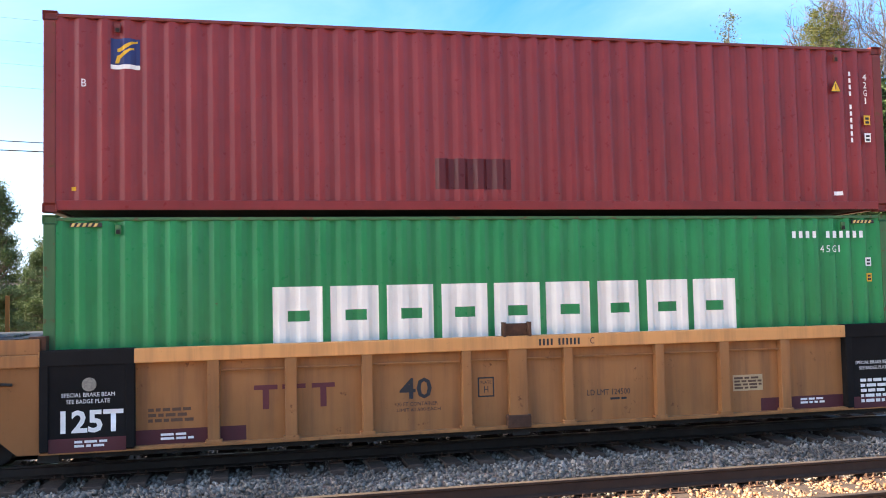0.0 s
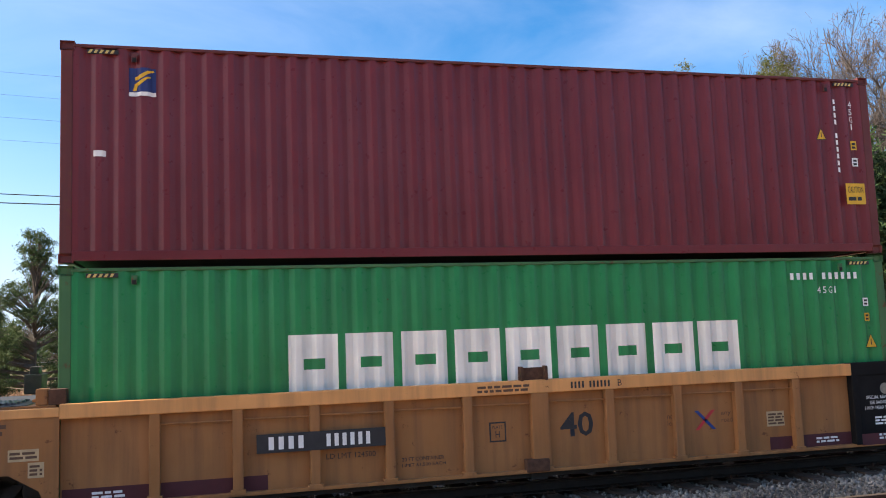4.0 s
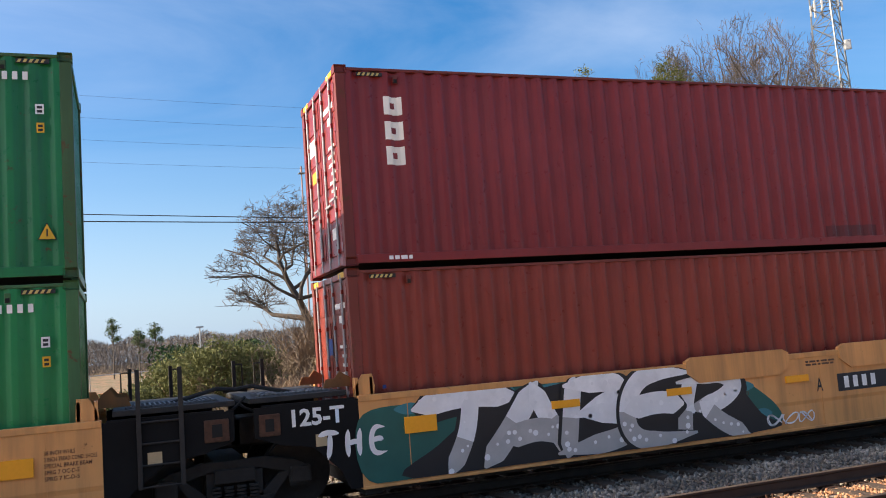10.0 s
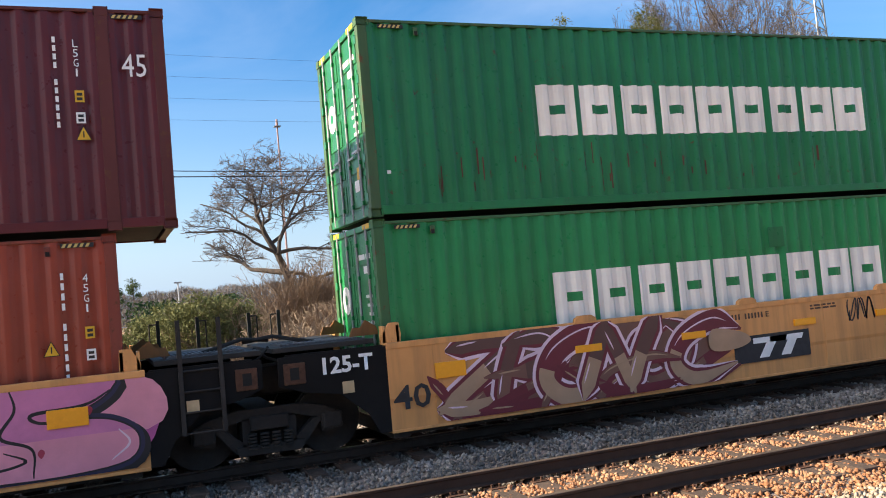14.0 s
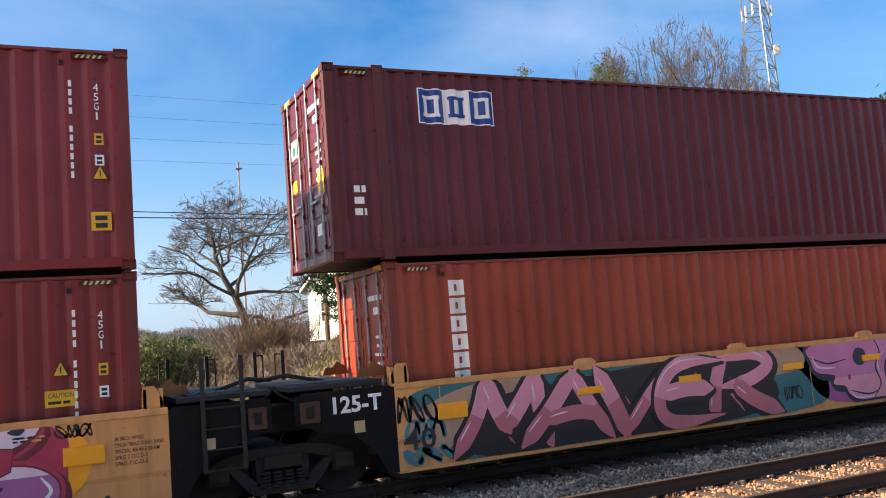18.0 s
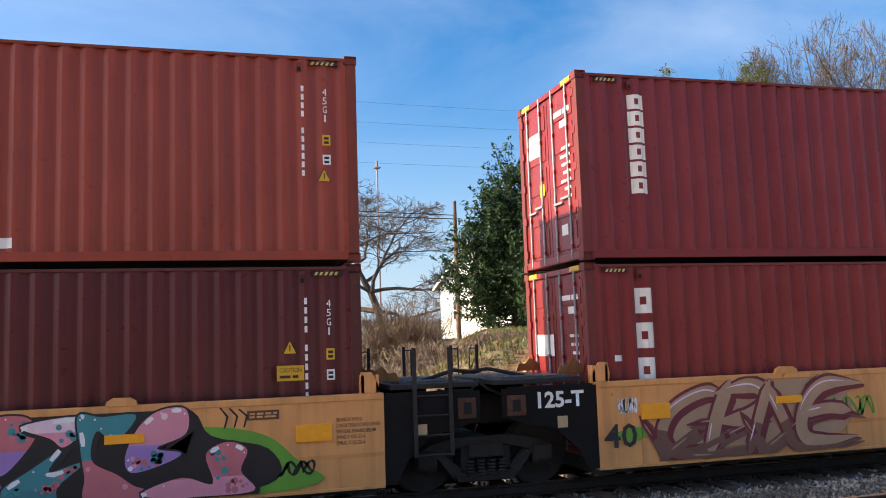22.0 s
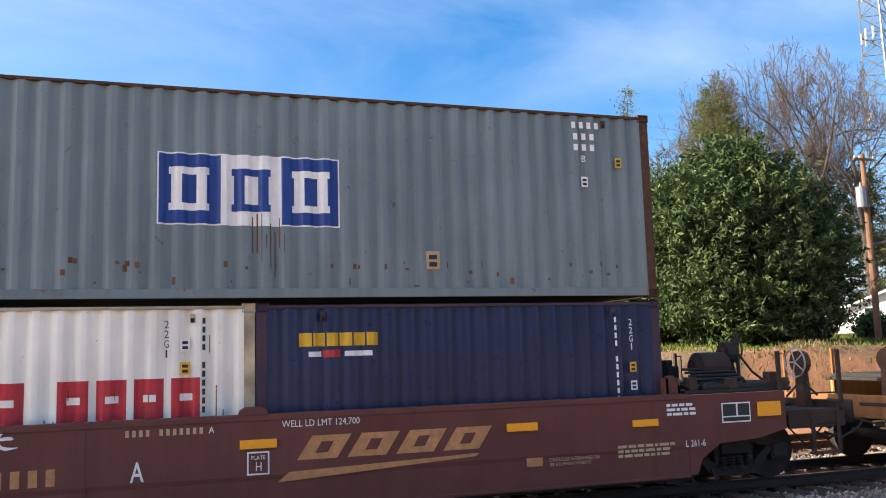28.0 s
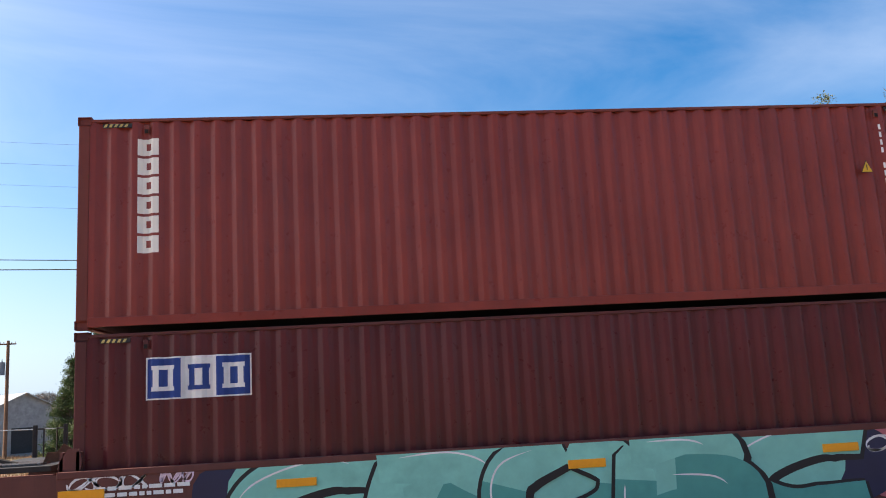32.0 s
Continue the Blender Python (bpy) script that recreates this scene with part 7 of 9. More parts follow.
mosaic(ub, 5.55, 10.85, 0.17, 1.28, [
    ([(0.01, 0.0), (0.04, 0.39), (0.10, 0.42), (0.16, 0.20), (0.25, 0.14), (0.26, 0.04), (0.12, 0.0)], 0.45, S_ROSE, S_TEAL3),
    ([(0.06, 0.93), (0.16, 0.98), (0.21, 0.83), (0.20, 0.57), (0.16, 0.30), (0.21, 0.14), (0.15, 0.20), (0.10, 0.46), (0.11, 0.60), (0.08, 0.68)], 0.52, S_PINK, S_LILAC),
    ([(0.21, 0.95), (0.26, 0.93), (0.29, 0.78), (0.265, 0.52), (0.265, 0.10), (0.235, 0.13), (0.21, 0.58)], 0.6, S_ROSE, S_TEAL3),
    ([(0.385, 0.95), (0.47, 0.98), (0.50, 0.80), (0.46, 0.50), (0.42, 0.36), (0.355, 0.43), (0.39, 0.56), (0.405, 0.75)], 0.4, S_ROSE, S_LILAC),
    ([(0.295, 0.95), (0.38, 0.97), (0.345, 0.72), (0.315, 0.50), (0.36, 0.38), (0.42, 0.32), (0.43, 0.08), (0.34, 0.04), (0.31, 0.30), (0.29, 0.66)], 0.35, S_TEAL3, S_MAUVE),
    ([(0.557, 0.62), (0.525, 0.38), (0.60, 0.46), (0.545, 0.22), (0.535, 0.04), (0.445, 0.03), (0.43, 0.22), (0.49, 0.42)], 0.3, S_TEAL3, S_TEAL2),
    ([(0.465, 0.87), (0.58, 0.95), (0.60, 0.82), (0.557, 0.63), (0.527, 0.73)], 0.5, S_PALE, S_PINK),
    ([(0.585, 0.96), (0.635, 0.93), (0.71, 0.93), (0.665, 0.66), (0.625, 0.78), (0.615, 0.47), (0.67, 0.30), (0.71, 0.16), (0.77, 0.05), (0.61, 0.02), (0.60, 0.30), (0.59, 0.62)], 0.48, S_TEAL3, S_ROSE),
    ([(0.717, 0.81), (0.763, 0.97), (0.82, 0.97), (0.82, 0.70), (0.755, 0.56), (0.81, 0.49), (0.77, 0.38), (0.70, 0.31), (0.687, 0.50)], 0.42, S_PINK, S_LILAC),
    ([(0.72, 0.08), (0.81, 0.22), (0.88, 0.13), (0.865, 0.46), (0.915, 0.58), (0.96, 0.48), (0.945, 0.25), (0.975, 0.02), (0.85, 0.0), (0.77, 0.01)], 0.35, S_ROSE, S_PINK)],
    S_BLACK, [S_PINK, S_PINK, S_PALE, S_ROSE, S_LILAC, S_TEAL3], S_WHITE, 41)
for k in range(3):
    for xa, sg in ((5.85 - 0.1 * k, -1), (10.3 + 0.12 * k, 1)):
        lay(ub, ribbon([(xa, 1.25 - 0.02 * k), (xa + 0.10 * sg, 1.12), (xa + 0.06 * sg, 0.98)], 0.014), S_BLACK, -0.0050, "tag_stroke")
scribble(ub, 0.95, 0.35, 1.0, 0.8, S_BLACK, 16, 0.010)
scribble(ub, 4.05, 0.98, 0.50, 0.22, S_BLACK, 17, 0.008)
scribble(ub, 4.55, 0.24, 0.50, 0.20, S_BLACK, 18, 0.014)
scribble(ub, 10.95, 0.34, 0.5, 0.18, S_BLACK, 28, 0.014)
# tags and a mint piece on the brown cars
for k, kind in enumerate(("peaks", "comb", "hook", "ring", "vee", "comb")):
    strip(va, [(course([Vector((1.70 + 0.27 * k + 0.24 * q, 1.06 + 0.22 * z)) for q, z in st], 4), 0.020, True) for st in FORMS[kind]], [S_WHITE], -0.0050, "tag_stroke")
lay(ve, smooth_loop([(1.7, 1.28), (3.5, 1.29), (6.5, 1.29), (9.6, 1.29), (10.6, 1.2), (10.7, 0.5), (9.0, 0.16), (4.0, 0.15), (2.0, 0.2), (1.5, 0.7)]), S_NAVY, -0.003, "spray_ground")
lay(ve, smooth_loop([(2.0, 1.24), (3.5, 1.28), (6.5, 1.28), (9.4, 1.28), (10.0, 1.1), (9.8, 0.5), (8.0, 0.26), (4.0, 0.22), (2.2, 0.3)]), S_MINT, -0.0040, "spray_ground")
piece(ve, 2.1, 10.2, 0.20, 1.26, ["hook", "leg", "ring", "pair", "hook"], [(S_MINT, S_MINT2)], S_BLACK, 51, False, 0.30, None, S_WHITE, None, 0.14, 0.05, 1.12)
scribble(ve, -0.1, 1.08, 0.95, 0.18, S_WHITE, 20, 0.012)
scribble(ve, 1.05, 1.12, 0.4, 0.14, S_PALE, 21, 0.010)
lay(ve, smooth_loop([(10.2, 1.2), (10.9, 1.28), (12.0, 1.2), (11.9, 0.5), (10.8, 0.3), (10.2, 0.6)]), S_ROSE, -0.0026, "spray_ground")
for k in range(3):
    scribble(ve, 10.3 + 0.35 * k, 0.95 - 0.26 * k, 1.1, 0.22, S_WHITE, 22 + k, 0.012)
scribble(ub, -1.98, 0.74, 0.30, 0.10, S_WHITE, 30, 0.008)


# ---------------------------------------------------------------- ground
def ground_z(x, y):
    """Height of the land: track bed, a bank that rises to the right behind the line, fields to the left."""
    z = -0.42 - 0.24 * min(1.0, max(0.0, (21.0 - y) / 2.0))
    if y < 5.0:
        z += (5.0 - y) * 0.04
    rise = min(1.0, max(0.0, (x - 0.30 * y + 6) / 9.0))        # 0 on the left, 1 on the right
    rise = rise * rise * (3 - 2 * rise)
    steep = min(1.0, max(0.0, (x - 0.62 * y - 0.5) / 3.0))       # a cut face on the far right
    foot = min(1.0, max(0.0, (y - 21.5 - 1.2 * steep) / (3.2 - 2.2 * steep)))
    foot = foot * foot * (3 - 2 * foot)
    back = min(1.0, max(0.0, (y - 24.5) / 33))
    z += rise * (foot * 2.35 + back * 1.0)
    if y > 30:
        z -= (1 - rise) * min(0.6, (y - 30) * 0.01)
    if y > 16:
        z += 0.10 * noise.noise((x * 0.25, y * 0.25, 0)) * min(1, (y - 16) / 4) + 0.05 * noise.noise((x * 0.9, y * 0.9, 3)) * min(1, (y - 16) / 4)
    return z


def spaced(lo, hi, near_lo, near_hi, fine, grow=1.25):
    """Grid lines, fine in the middle and wider outwards."""
    v = list(np.arange(near_lo, near_hi + 1e-6, fine))
    s = fine
    q = near_hi
    while q < hi:
        s *= grow
        q += s
        v.append(q)
    s, q = fine, near_lo
    while q > lo:
        s *= grow
        q -= s
        v.insert(0, q)
    return v


def land():
    m, n, l, b = nodes_of("ground_soil_and_dry_grass")
    tc = n.new("ShaderNodeTexCoord")
    v = tc.outputs["Object"]
    grass = blend(n, l, noise_fac(n, l, v, 1.6, 8, 0.35, 0.65), (0.155, 0.105, 0.060), (0.25, 0.172, 0.105))
    grass = blend(n, l, noise_fac(n, l, v, 0.22, 5, 0.47, 0.62), grass, (0.095, 0.098, 0.040))
    clay = blend(n, l, noise_fac(n, l, v, 3.0, 8, 0.3, 0.7), (0.23, 0.105, 0.055), (0.36, 0.185, 0.10))
    sx = n.new("ShaderNodeSeparateXYZ")
    l.new(v, sx.inputs[0])
    # the cut bank shows more clay towards the right
    cx = n.new("ShaderNodeMapRange")
    cx.inputs["From Min"].default_value, cx.inputs["From Max"].default_value = 6.0, 20.0
    cx.inputs["To Min"].default_value, cx.inputs["To Max"].default_value = 0.0, 0.16
    l.new(sx.outputs[0], cx.inputs["Value"])
    cy = n.new("ShaderNodeMapRange")
    cy.inputs["From Min"].default_value, cy.inputs["From Max"].default_value = 24.0, 27.0
    cy.inputs["To Min"].default_value, cy.inputs["To Max"].default_value = 1.0, -0.6
    l.new(sx.outputs[1], cy.inputs["Value"])
    cm2 = n.new("ShaderNodeMath"); cm2.operation = "MULTIPLY"
    l.new(cx.outputs[0], cm2.inputs[0]); l.new(cy.outputs[0], cm2.inputs[1])
    cn = n.new("ShaderNodeTexNoise")
    cn.inputs["Scale"].default_value, cn.inputs["Detail"].default_value = 0.35, 6
    l.new(v, cn.inputs["Vector"])
    ca = n.new("ShaderNodeMath"); ca.operation = "ADD"
    l.new(cn.outputs["Fac"], ca.inputs[0]); l.new(cm2.outputs[0], ca.inputs[1])
    cf = n.new("ShaderNodeMapRange")
    cf.inputs["From Min"].default_value, cf.inputs["From Max"].default_value = 0.52, 0.62
    l.new(ca.outputs[0], cf.inputs["Value"])
    col = blend(n, l, cf.outputs[0], grass, clay)
    mr = n.new("ShaderNodeMapRange")
    mr.inputs["From Min"].default_value, mr.inputs["From Max"].default_value = 15.0, 17.5
    l.new(sx.outputs[1], mr.inputs["Value"])
    stone = blend(n, l, noise_fac(n, l, v, 18.0, 8, 0.3, 0.7), (0.30, 0.19, 0.115), (0.50, 0.36, 0.25))
    l.new(blend(n, l, mr.outputs[0], stone, col), b.inputs["Base Color"])
    b.inputs["Roughness"].default_value = 0.95
    bumped(n, l, b, noise_fac(n, l, v, 14, 8, 0.2, 0.8), 0.05, 0.8)
    xs = spaced(-2500, 2500, -45, 60, 1.0)
    ys = spaced(-400, 2600, -2, 62, 0.8)
    vs = [(x, y, ground_z(x, y)) for y in ys for x in xs]
    w = len(xs)
    fs = [(j * w + i, j * w + i + 1, (j + 1) * w + i + 1, (j + 1) * w + i) for j in range(len(ys) - 1) for i in range(w - 1)]
    ob = hang("ground", mesh_of("ground", vs, fs, m, True))
    tagged(ob, "dry grass, red clay and dirty stone along the railway", "ground", kind="structure")


land()

# ---------------------------------------------------------------- tracks
WOOD = simple("weathered_tie_wood", (0.080, 0.052, 0.038), 0.9, 0, 0.4, 12, 0.006)
BED_MAT = simple("ballast_bed", (0.31, 0.245, 0.20), 0.95, 0, 0.45, 22, 0.03)
TRACKS = [("near", 8.50, -0.13), ("far", FACE + WIDE / 2, -0.12), ("back", 17.1, -0.16)]


def rail_mesh(name, top):
    prof = [(-0.07, -0.171), (0.07, -0.171), (0.07, -0.158), (0.012, -0.135), (0.010, -0.045), (0.036, -0.030), (0.036, -0.006), (0.026, 0.0), (-0.026, 0.0), (-0.036, -0.006), (-0.036, -0.030), (-0.010, -0.045), (-0.012, -0.135), (-0.07, -0.158)]
    xs = (-600, 600)
    n = len(prof)
    vs = [(x, y, z) for x in xs for y, z in prof]
    fs = [(i, (i + 1) % n, n + (i + 1) % n, n + i) for i in range(n)]
    me = mesh_of(name, vs, fs, RAIL)
    me.materials.append(top)
    for p in me.polygons:
        if all(me.vertices[v].co.z > -0.007 for v in p.vertices):
            p.material_index = 1
    return me


RAIL_RUST = simple("rusty_rail_head", (0.17, 0.075, 0.035), 0.85, 0.1, 0.3, 4)
RAIL_DULL = simple("dull_brown_rail_head", (0.16, 0.115, 0.085), 0.5, 0.5, 0.25, 3)
RAIL_MES = {"near": rail_mesh("rail", RAIL_DULL), "far": rail_mesh("rail", RAIL_TOP), "back": rail_mesh("rail", RAIL_RUST)}
bm = boxes((-0.115, 0.115, -1.39, 1.39, -0.36, -0.182), bevel=0.012)
TIE_ME = bpy.data.meshes.new("tie"); bm.to_mesh(TIE_ME); bm.free(); TIE_ME.materials.append(WOOD)
bm = bmesh.new()
for yy in (-0.7525, 0.7525):
    box(bm, -0.09, 0.09, yy - 0.17, yy + 0.17, -0.184, -0.171)
    for dx in (-0.05, 0.05):
        for dy in (-0.09, 0.09):
            box(bm, dx - 0.012, dx + 0.012, yy + dy - 0.014, yy + dy + 0.014, -0.175, -0.135)
PLATE_ME = bpy.data.meshes.new("tie_plates"); bm.to_mesh(PLATE_ME); bm.free(); PLATE_ME.materials.append(RUSTY)
rr = random.Random(3)
for name, yc, zr in TRACKS:
    t = tagged(new("railway_track"), "steel rails on weathered wooden ties in stone", "railway track", kind="structure")
    t.location = (0, yc, zr)
    for yy in (-0.7525, 0.7525):
        hang("rail", RAIL_MES[name], t, pose(0, yy, 0))
    for i in range(-30, 62):
        x = i * 0.51
        m = pose(x + rr.uniform(-0.03, 0.03), rr.uniform(-0.05, 0.05), rr.uniform(-0.012, 0.0) - (0.018 if name == "near" else 0), 0, 0, rr.uniform(-1.2, 1.2))
        k = hang("tie", TIE_ME, t, m)
        hang("tie_plate", PLATE_ME, k, pose(0, 0, 0))


# one bed of stone carries both tracks: (y, z) across it
BED = [(4.6, -0.68), (5.8, -0.46), (7.0, -0.375), (10.0, -0.375), (10.7, -0.365), (11.2, -0.38), (14.4, -0.40), (15.4, -0.42), (18.7, -0.41), (19.8, -0.72)]
vs = [(x, y, z) for x in (-700, 700) for y, z in BED]
nb = len(BED)
ob = hang("ballast_bed", mesh_of("ballast_bed", vs, [(i, i + 1, nb + 1 + i, nb + i)[::-1] for i in range(nb - 1)], BED_MAT))
tagged(ob, "bed of crushed stone under the tracks", "ballast", kind="structure")


# ---------------------------------------------------------------- plants
def numpy_mesh(name, verts, quads_n, mat, tri=False):
    """A mesh from an array of corners: every 4 (or 3) corners make a face."""
    k = 3 if tri else 4
    me = bpy.data.meshes.new(name)
    n = len(verts)
    me.vertices.add(n)
    me.vertices.foreach_set("co", verts.astype(np.float32).ravel())
    me.loops.add(n)
    me.loops.foreach_set("vertex_index", np.arange(n, dtype=np.int32))
    me.polygons.add(n // k)
    me.polygons.foreach_set("loop_start", np.arange(0, n, k, dtype=np.int32))
    me.update()
    me.materials.append(mat)
    return me


def leaf_quads(rng, centres, size, aspect=0.5, upright=1.0):
    """Leaves as bent diamonds at random turns round the given places."""
    n = len(centres)
    a = rng.normal(size=(n, 3))
    a[:, 2] *= upright
    a /= np.linalg.norm(a, axis=1, keepdims=True)
    b = np.cross(a, rng.normal(size=(n, 3)))
    b /= np.linalg.norm(b, axis=1, keepdims=True) + 1e-9
    s = size * rng.uniform(0.6, 1.3, (n, 1))
    out = np.empty((n, 4, 3))
    out[:, 0] = centres - a * s
    out[:, 1] = centres + b * s * aspect
    out[:, 2] = centres + a * s
    out[:, 3] = centres - b * s * aspect
    return out.reshape(-1, 3)


def clumps(rng, lobes, n_clump, per, spread, spray=0.0):
    """Leaf places: clumps over the outside of egg-shaped lobes, some within."""
    w = np.array([r[0] * r[2] for _, r in lobes])
    pick = rng.choice(len(lobes), n_clump, p=w / w.sum())
    d = rng.normal(size=(n_clump, 3))
    d /= np.linalg.norm(d, axis=1, keepdims=True)
    rad = rng.uniform(0.62, 1.06, (n_clump, 1))
    c = np.array([lobes[i][0] for i in pick]) + d * rad * np.array([lobes[i][1] for i in pick])
    sp = spread * rng.uniform(0.5, 1.4, (n_clump, 1, 1))
    u = rng.random((n_clump, per, 1))
    out = (d * np.array([1, 1, 0.5]) + np.array([0, 0, 0.45]) + rng.normal(0, 0.25, (n_clump, 3)))[:, None, :] * u * spray
    return (c[:, None, :] + out + rng.normal(size=(n_clump, per, 3)) * sp * (1 - 0.75 * u * min(1, 2 * spray)) * np.array([1, 1, 0.8])).reshape(-1, 3)


def tube(segs, name, mat, sides=5):
    """Tapered limbs as one mesh. segs: (a, b, ra, rb)."""
    A = np.array([s[0] for s in segs], float)
    B = np.array([s[1] for s in segs], float)
    ra = np.array([s[2] for s in segs])[:, None]
    rb = np.array([s[3] for s in segs])[:, None]
    d = B - A
    d /= np.linalg.norm(d, axis=1, keepdims=True) + 1e-9
    ref = np.where(np.abs(d[:, 2:3]) > 0.9, np.array([[1.0, 0, 0]]), np.array([[0, 0, 1.0]]))
    u = np.cross(d, ref)
    u /= np.linalg.norm(u, axis=1, keepdims=True) + 1e-9
    v = np.cross(d, u)
    out = []
    for i in range(sides):
        p, q = 2 * math.pi * i / sides, 2 * math.pi * (i + 1) / sides
        cp, sp, cq, sq = math.cos(p), math.sin(p), math.cos(q), math.sin(q)
        out.append(np.stack([A + (u * cp + v * sp) * ra, A + (u * cq + v * sq) * ra, B + (u * cq + v * sq) * rb, B + (u * cp + v * sp) * rb], 1))
    return numpy_mesh(name, np.concatenate(out).reshape(-1, 3), 4, mat)


def grow(r, base, high, trunk, levels, spread, up=0.25, splits=(3, 5), lean=0.0, trunk_share=0.25, shrink=0.72):
    """Limbs of a bare tree."""
    segs = []

    def limb(p, d, length, rad, lev):
        n = 3
        for i in range(n):
            d2 = (d + Vector((r.gauss(0, 0.16), r.gauss(0, 0.16), r.gauss(0, 0.10) + up * 0.12))).normalized()
            q = p + d2 * length / n
            r2 = rad * (1 - 0.22)
            segs.append((tuple(p), tuple(q), rad, r2))
            if lev > 0 and (i > 0 or lev < levels - 1):
                for _ in range(r.randint(*splits) - 1 if i == n - 1 else r.randint(0, 2)):
                    a = r.uniform(0, 6.283)
                    side = d2.orthogonal().normalized()
                    side.rotate(Matrix.Rotation(a, 3, d2))
                    limb(q, (d2 + side * spread * r.uniform(0.6, 1.3)).normalized(), length * shrink * r.uniform(0.7, 1.1), r2 * r.uniform(0.5, 0.72), lev - 1)
            p, d, rad = q, d2, r2
        return

    limb(Vector(base), Vector((lean, 0, 1)).normalized(), high * trunk_share, trunk, levels)
    return segs


def thing_at(name, x, y, label, category, group="", z=None):
    t = tagged(new(name), label, category, group)
    t.location = (x, y, ground_z(x, y) - 0.05 if z is None else z)
    return t


def polar(az, dist):
    return dist * math.sin(radians(az)), dist * math.cos(radians(az))


BARK = simple("grey_bark", (0.12, 0.095, 0.075), 0.95, 0, 0.35, 6, 0.01)
BARK_RED = simple("brown_twigs", (0.20, 0.135, 0.09), 0.95, 0, 0.3, 3)
TWIG_FAR = simple("dull_brown_twigs", (0.150, 0.122, 0.110), 0.95, 0, 0.3, 2)
TWIG_TAN = simple("tan_twigs", (0.27, 0.205, 0.145), 0.95, 0, 0.3, 3)
LEAF_DARK = island("dark_evergreen_leaves", (0.016, 0.040, 0.018), (0.075, 0.120, 0.048), 0.75, 0.1)
LEAF_HOLLY = island("broad_evergreen_leaves", (0.026, 0.056, 0.022), (0.135, 0.190, 0.070), 0.7, 0.12)
LEAF_LIGHT = island("yellow_green_needles", (0.085, 0.098, 0.030), (0.20, 0.195, 0.075), 0.8, 0.35)
LEAF_PINE = island("pine_needles", (0.045, 0.080, 0.030), (0.145, 0.185, 0.075), 0.6, 0.15)
LEAF_BRUSH = island("olive_brush_leaves", (0.10, 0.115, 0.045), (0.22, 0.215, 0.095), 0.75, 0.2)
WOODS = island("bare_winter_woods", (0.115, 0.100, 0.092), (0.185, 0.160, 0.145), 0.95)
DRY = island("dry_grass_blades", (0.18, 0.130, 0.075), (0.34, 0.265, 0.165), 0.9, 0.2)
FIELD = island("red_brown_field_grass", (0.23, 0.135, 0.080), (0.38, 0.255, 0.160), 0.9, 0.2)
FRESH = island("green_grass_blades", (0.08, 0.12, 0.02), (0.22, 0.25, 0.07), 0.85, 0.25)


def leafy(name, az, dist, lobes, n_clump, per, spread, leaf, mat, label, category="tree", trunk=0.18, seed=1, aspect=0.5, base=None, spray=0.0):
    """An evergreen: trunk with limbs and a crown. lobes in metres from its foot."""
    x, y = polar(az, dist)
    rng = np.random.default_rng(seed)
    t = thing_at(name, x, y, label, category, "", base)
    top = max(c[2] + r[2] for c, r in lobes)
    r = random.Random(seed)
    segs = [((0, 0, 0), (0.05, 0.05, top * 0.5), trunk, trunk * 0.6), ((0.05, 0.05, top * 0.5), (0.0, 0.1, top * 0.9), trunk * 0.6, 0.03)]
    for c, rad in lobes:
        for _ in range(5):
            h = max(0.3, c[2] - rad[2] * r.uniform(-0.2, 0.8))
            a = r.uniform(0, 6.28)
            segs.append(((0, 0, h * 0.8), (c[0] + rad[0] * 0.6 * math.cos(a), c[1] + rad[1] * 0.6 * math.sin(a), h), trunk * 0.35, 0.015))
    hang("trunk", tube(segs, "trunk", BARK, 7), t)
    pts = clumps(rng, lobes, n_clump, per, spread, spray)
    pts = pts[pts[:, 2] > 0.15]
    ob = hang("crown", numpy_mesh("crown", leaf_quads(rng, pts, leaf, aspect), 4, mat), t)
    return t


# dense evergreens behind the bank
leafy("evergreen_tree", 20.5, 47, [((0.2, 0, 1.0), (2.4, 2.2, 1.5)), ((0.5, -0.6, 2.6), (2.2, 1.6, 2.0)), ((-2.4, -0.3, 2.0), (1.2, 1.0, 0.8)), ((-2.1, 0.2, 3.3), (1.3, 1.2, 0.8)), ((2.2, -0.2, 2.0), (1.3, 1.1, 0.8)), ((0.2, 0, 3.6), (2.3, 2.0, 1.9)), ((-1.7, 0, 4.8), (1.3, 1.2, 0.8)), ((0.4, 0, 5.6), (1.9, 1.8, 1.8)), ((1.9, 0, 4.2), (1.4, 1.3, 1.0)), ((1.5, -0.2, 5.8), (1.0, 1.0, 0.7)), ((0.3, 0, 7.2), (1.2, 1.2, 1.4)), ((-1.0, 0, 6.5), (1.0, 0.8, 0.8)), ((0.1, 0, 8.4), (0.6, 0.6, 1.1))], 1500, 36, 0.22, 0.135, LEAF_DARK, "tall dark evergreen tree beside the white house", seed=11, aspect=0.30, spray=0.95)
leafy("evergreen_tree", 26.2, 41, [((0, 0, 1.3), (3.3, 2.5, 1.5)), ((0.5, -0.6, 3.0), (2.2, 1.6, 2.2)), ((0, 0, 2.5), (3.6, 2.6, 2.6)), ((0, 0, 4.9), (2.6, 1.8, 1.9)), ((-1.2, 0, 4.8), (1.8, 1.7, 1.7)), ((1.3, 0, 5.0), (1.9, 1.7, 1.7)), ((2.9, 0.3, 2.8), (1.7, 1.6, 2.3))], 2900, 36, 0.23, 0.135, LEAF_DARK, "round dark evergreen on top of the bank", seed=12, aspect=0.30, spray=0.95)
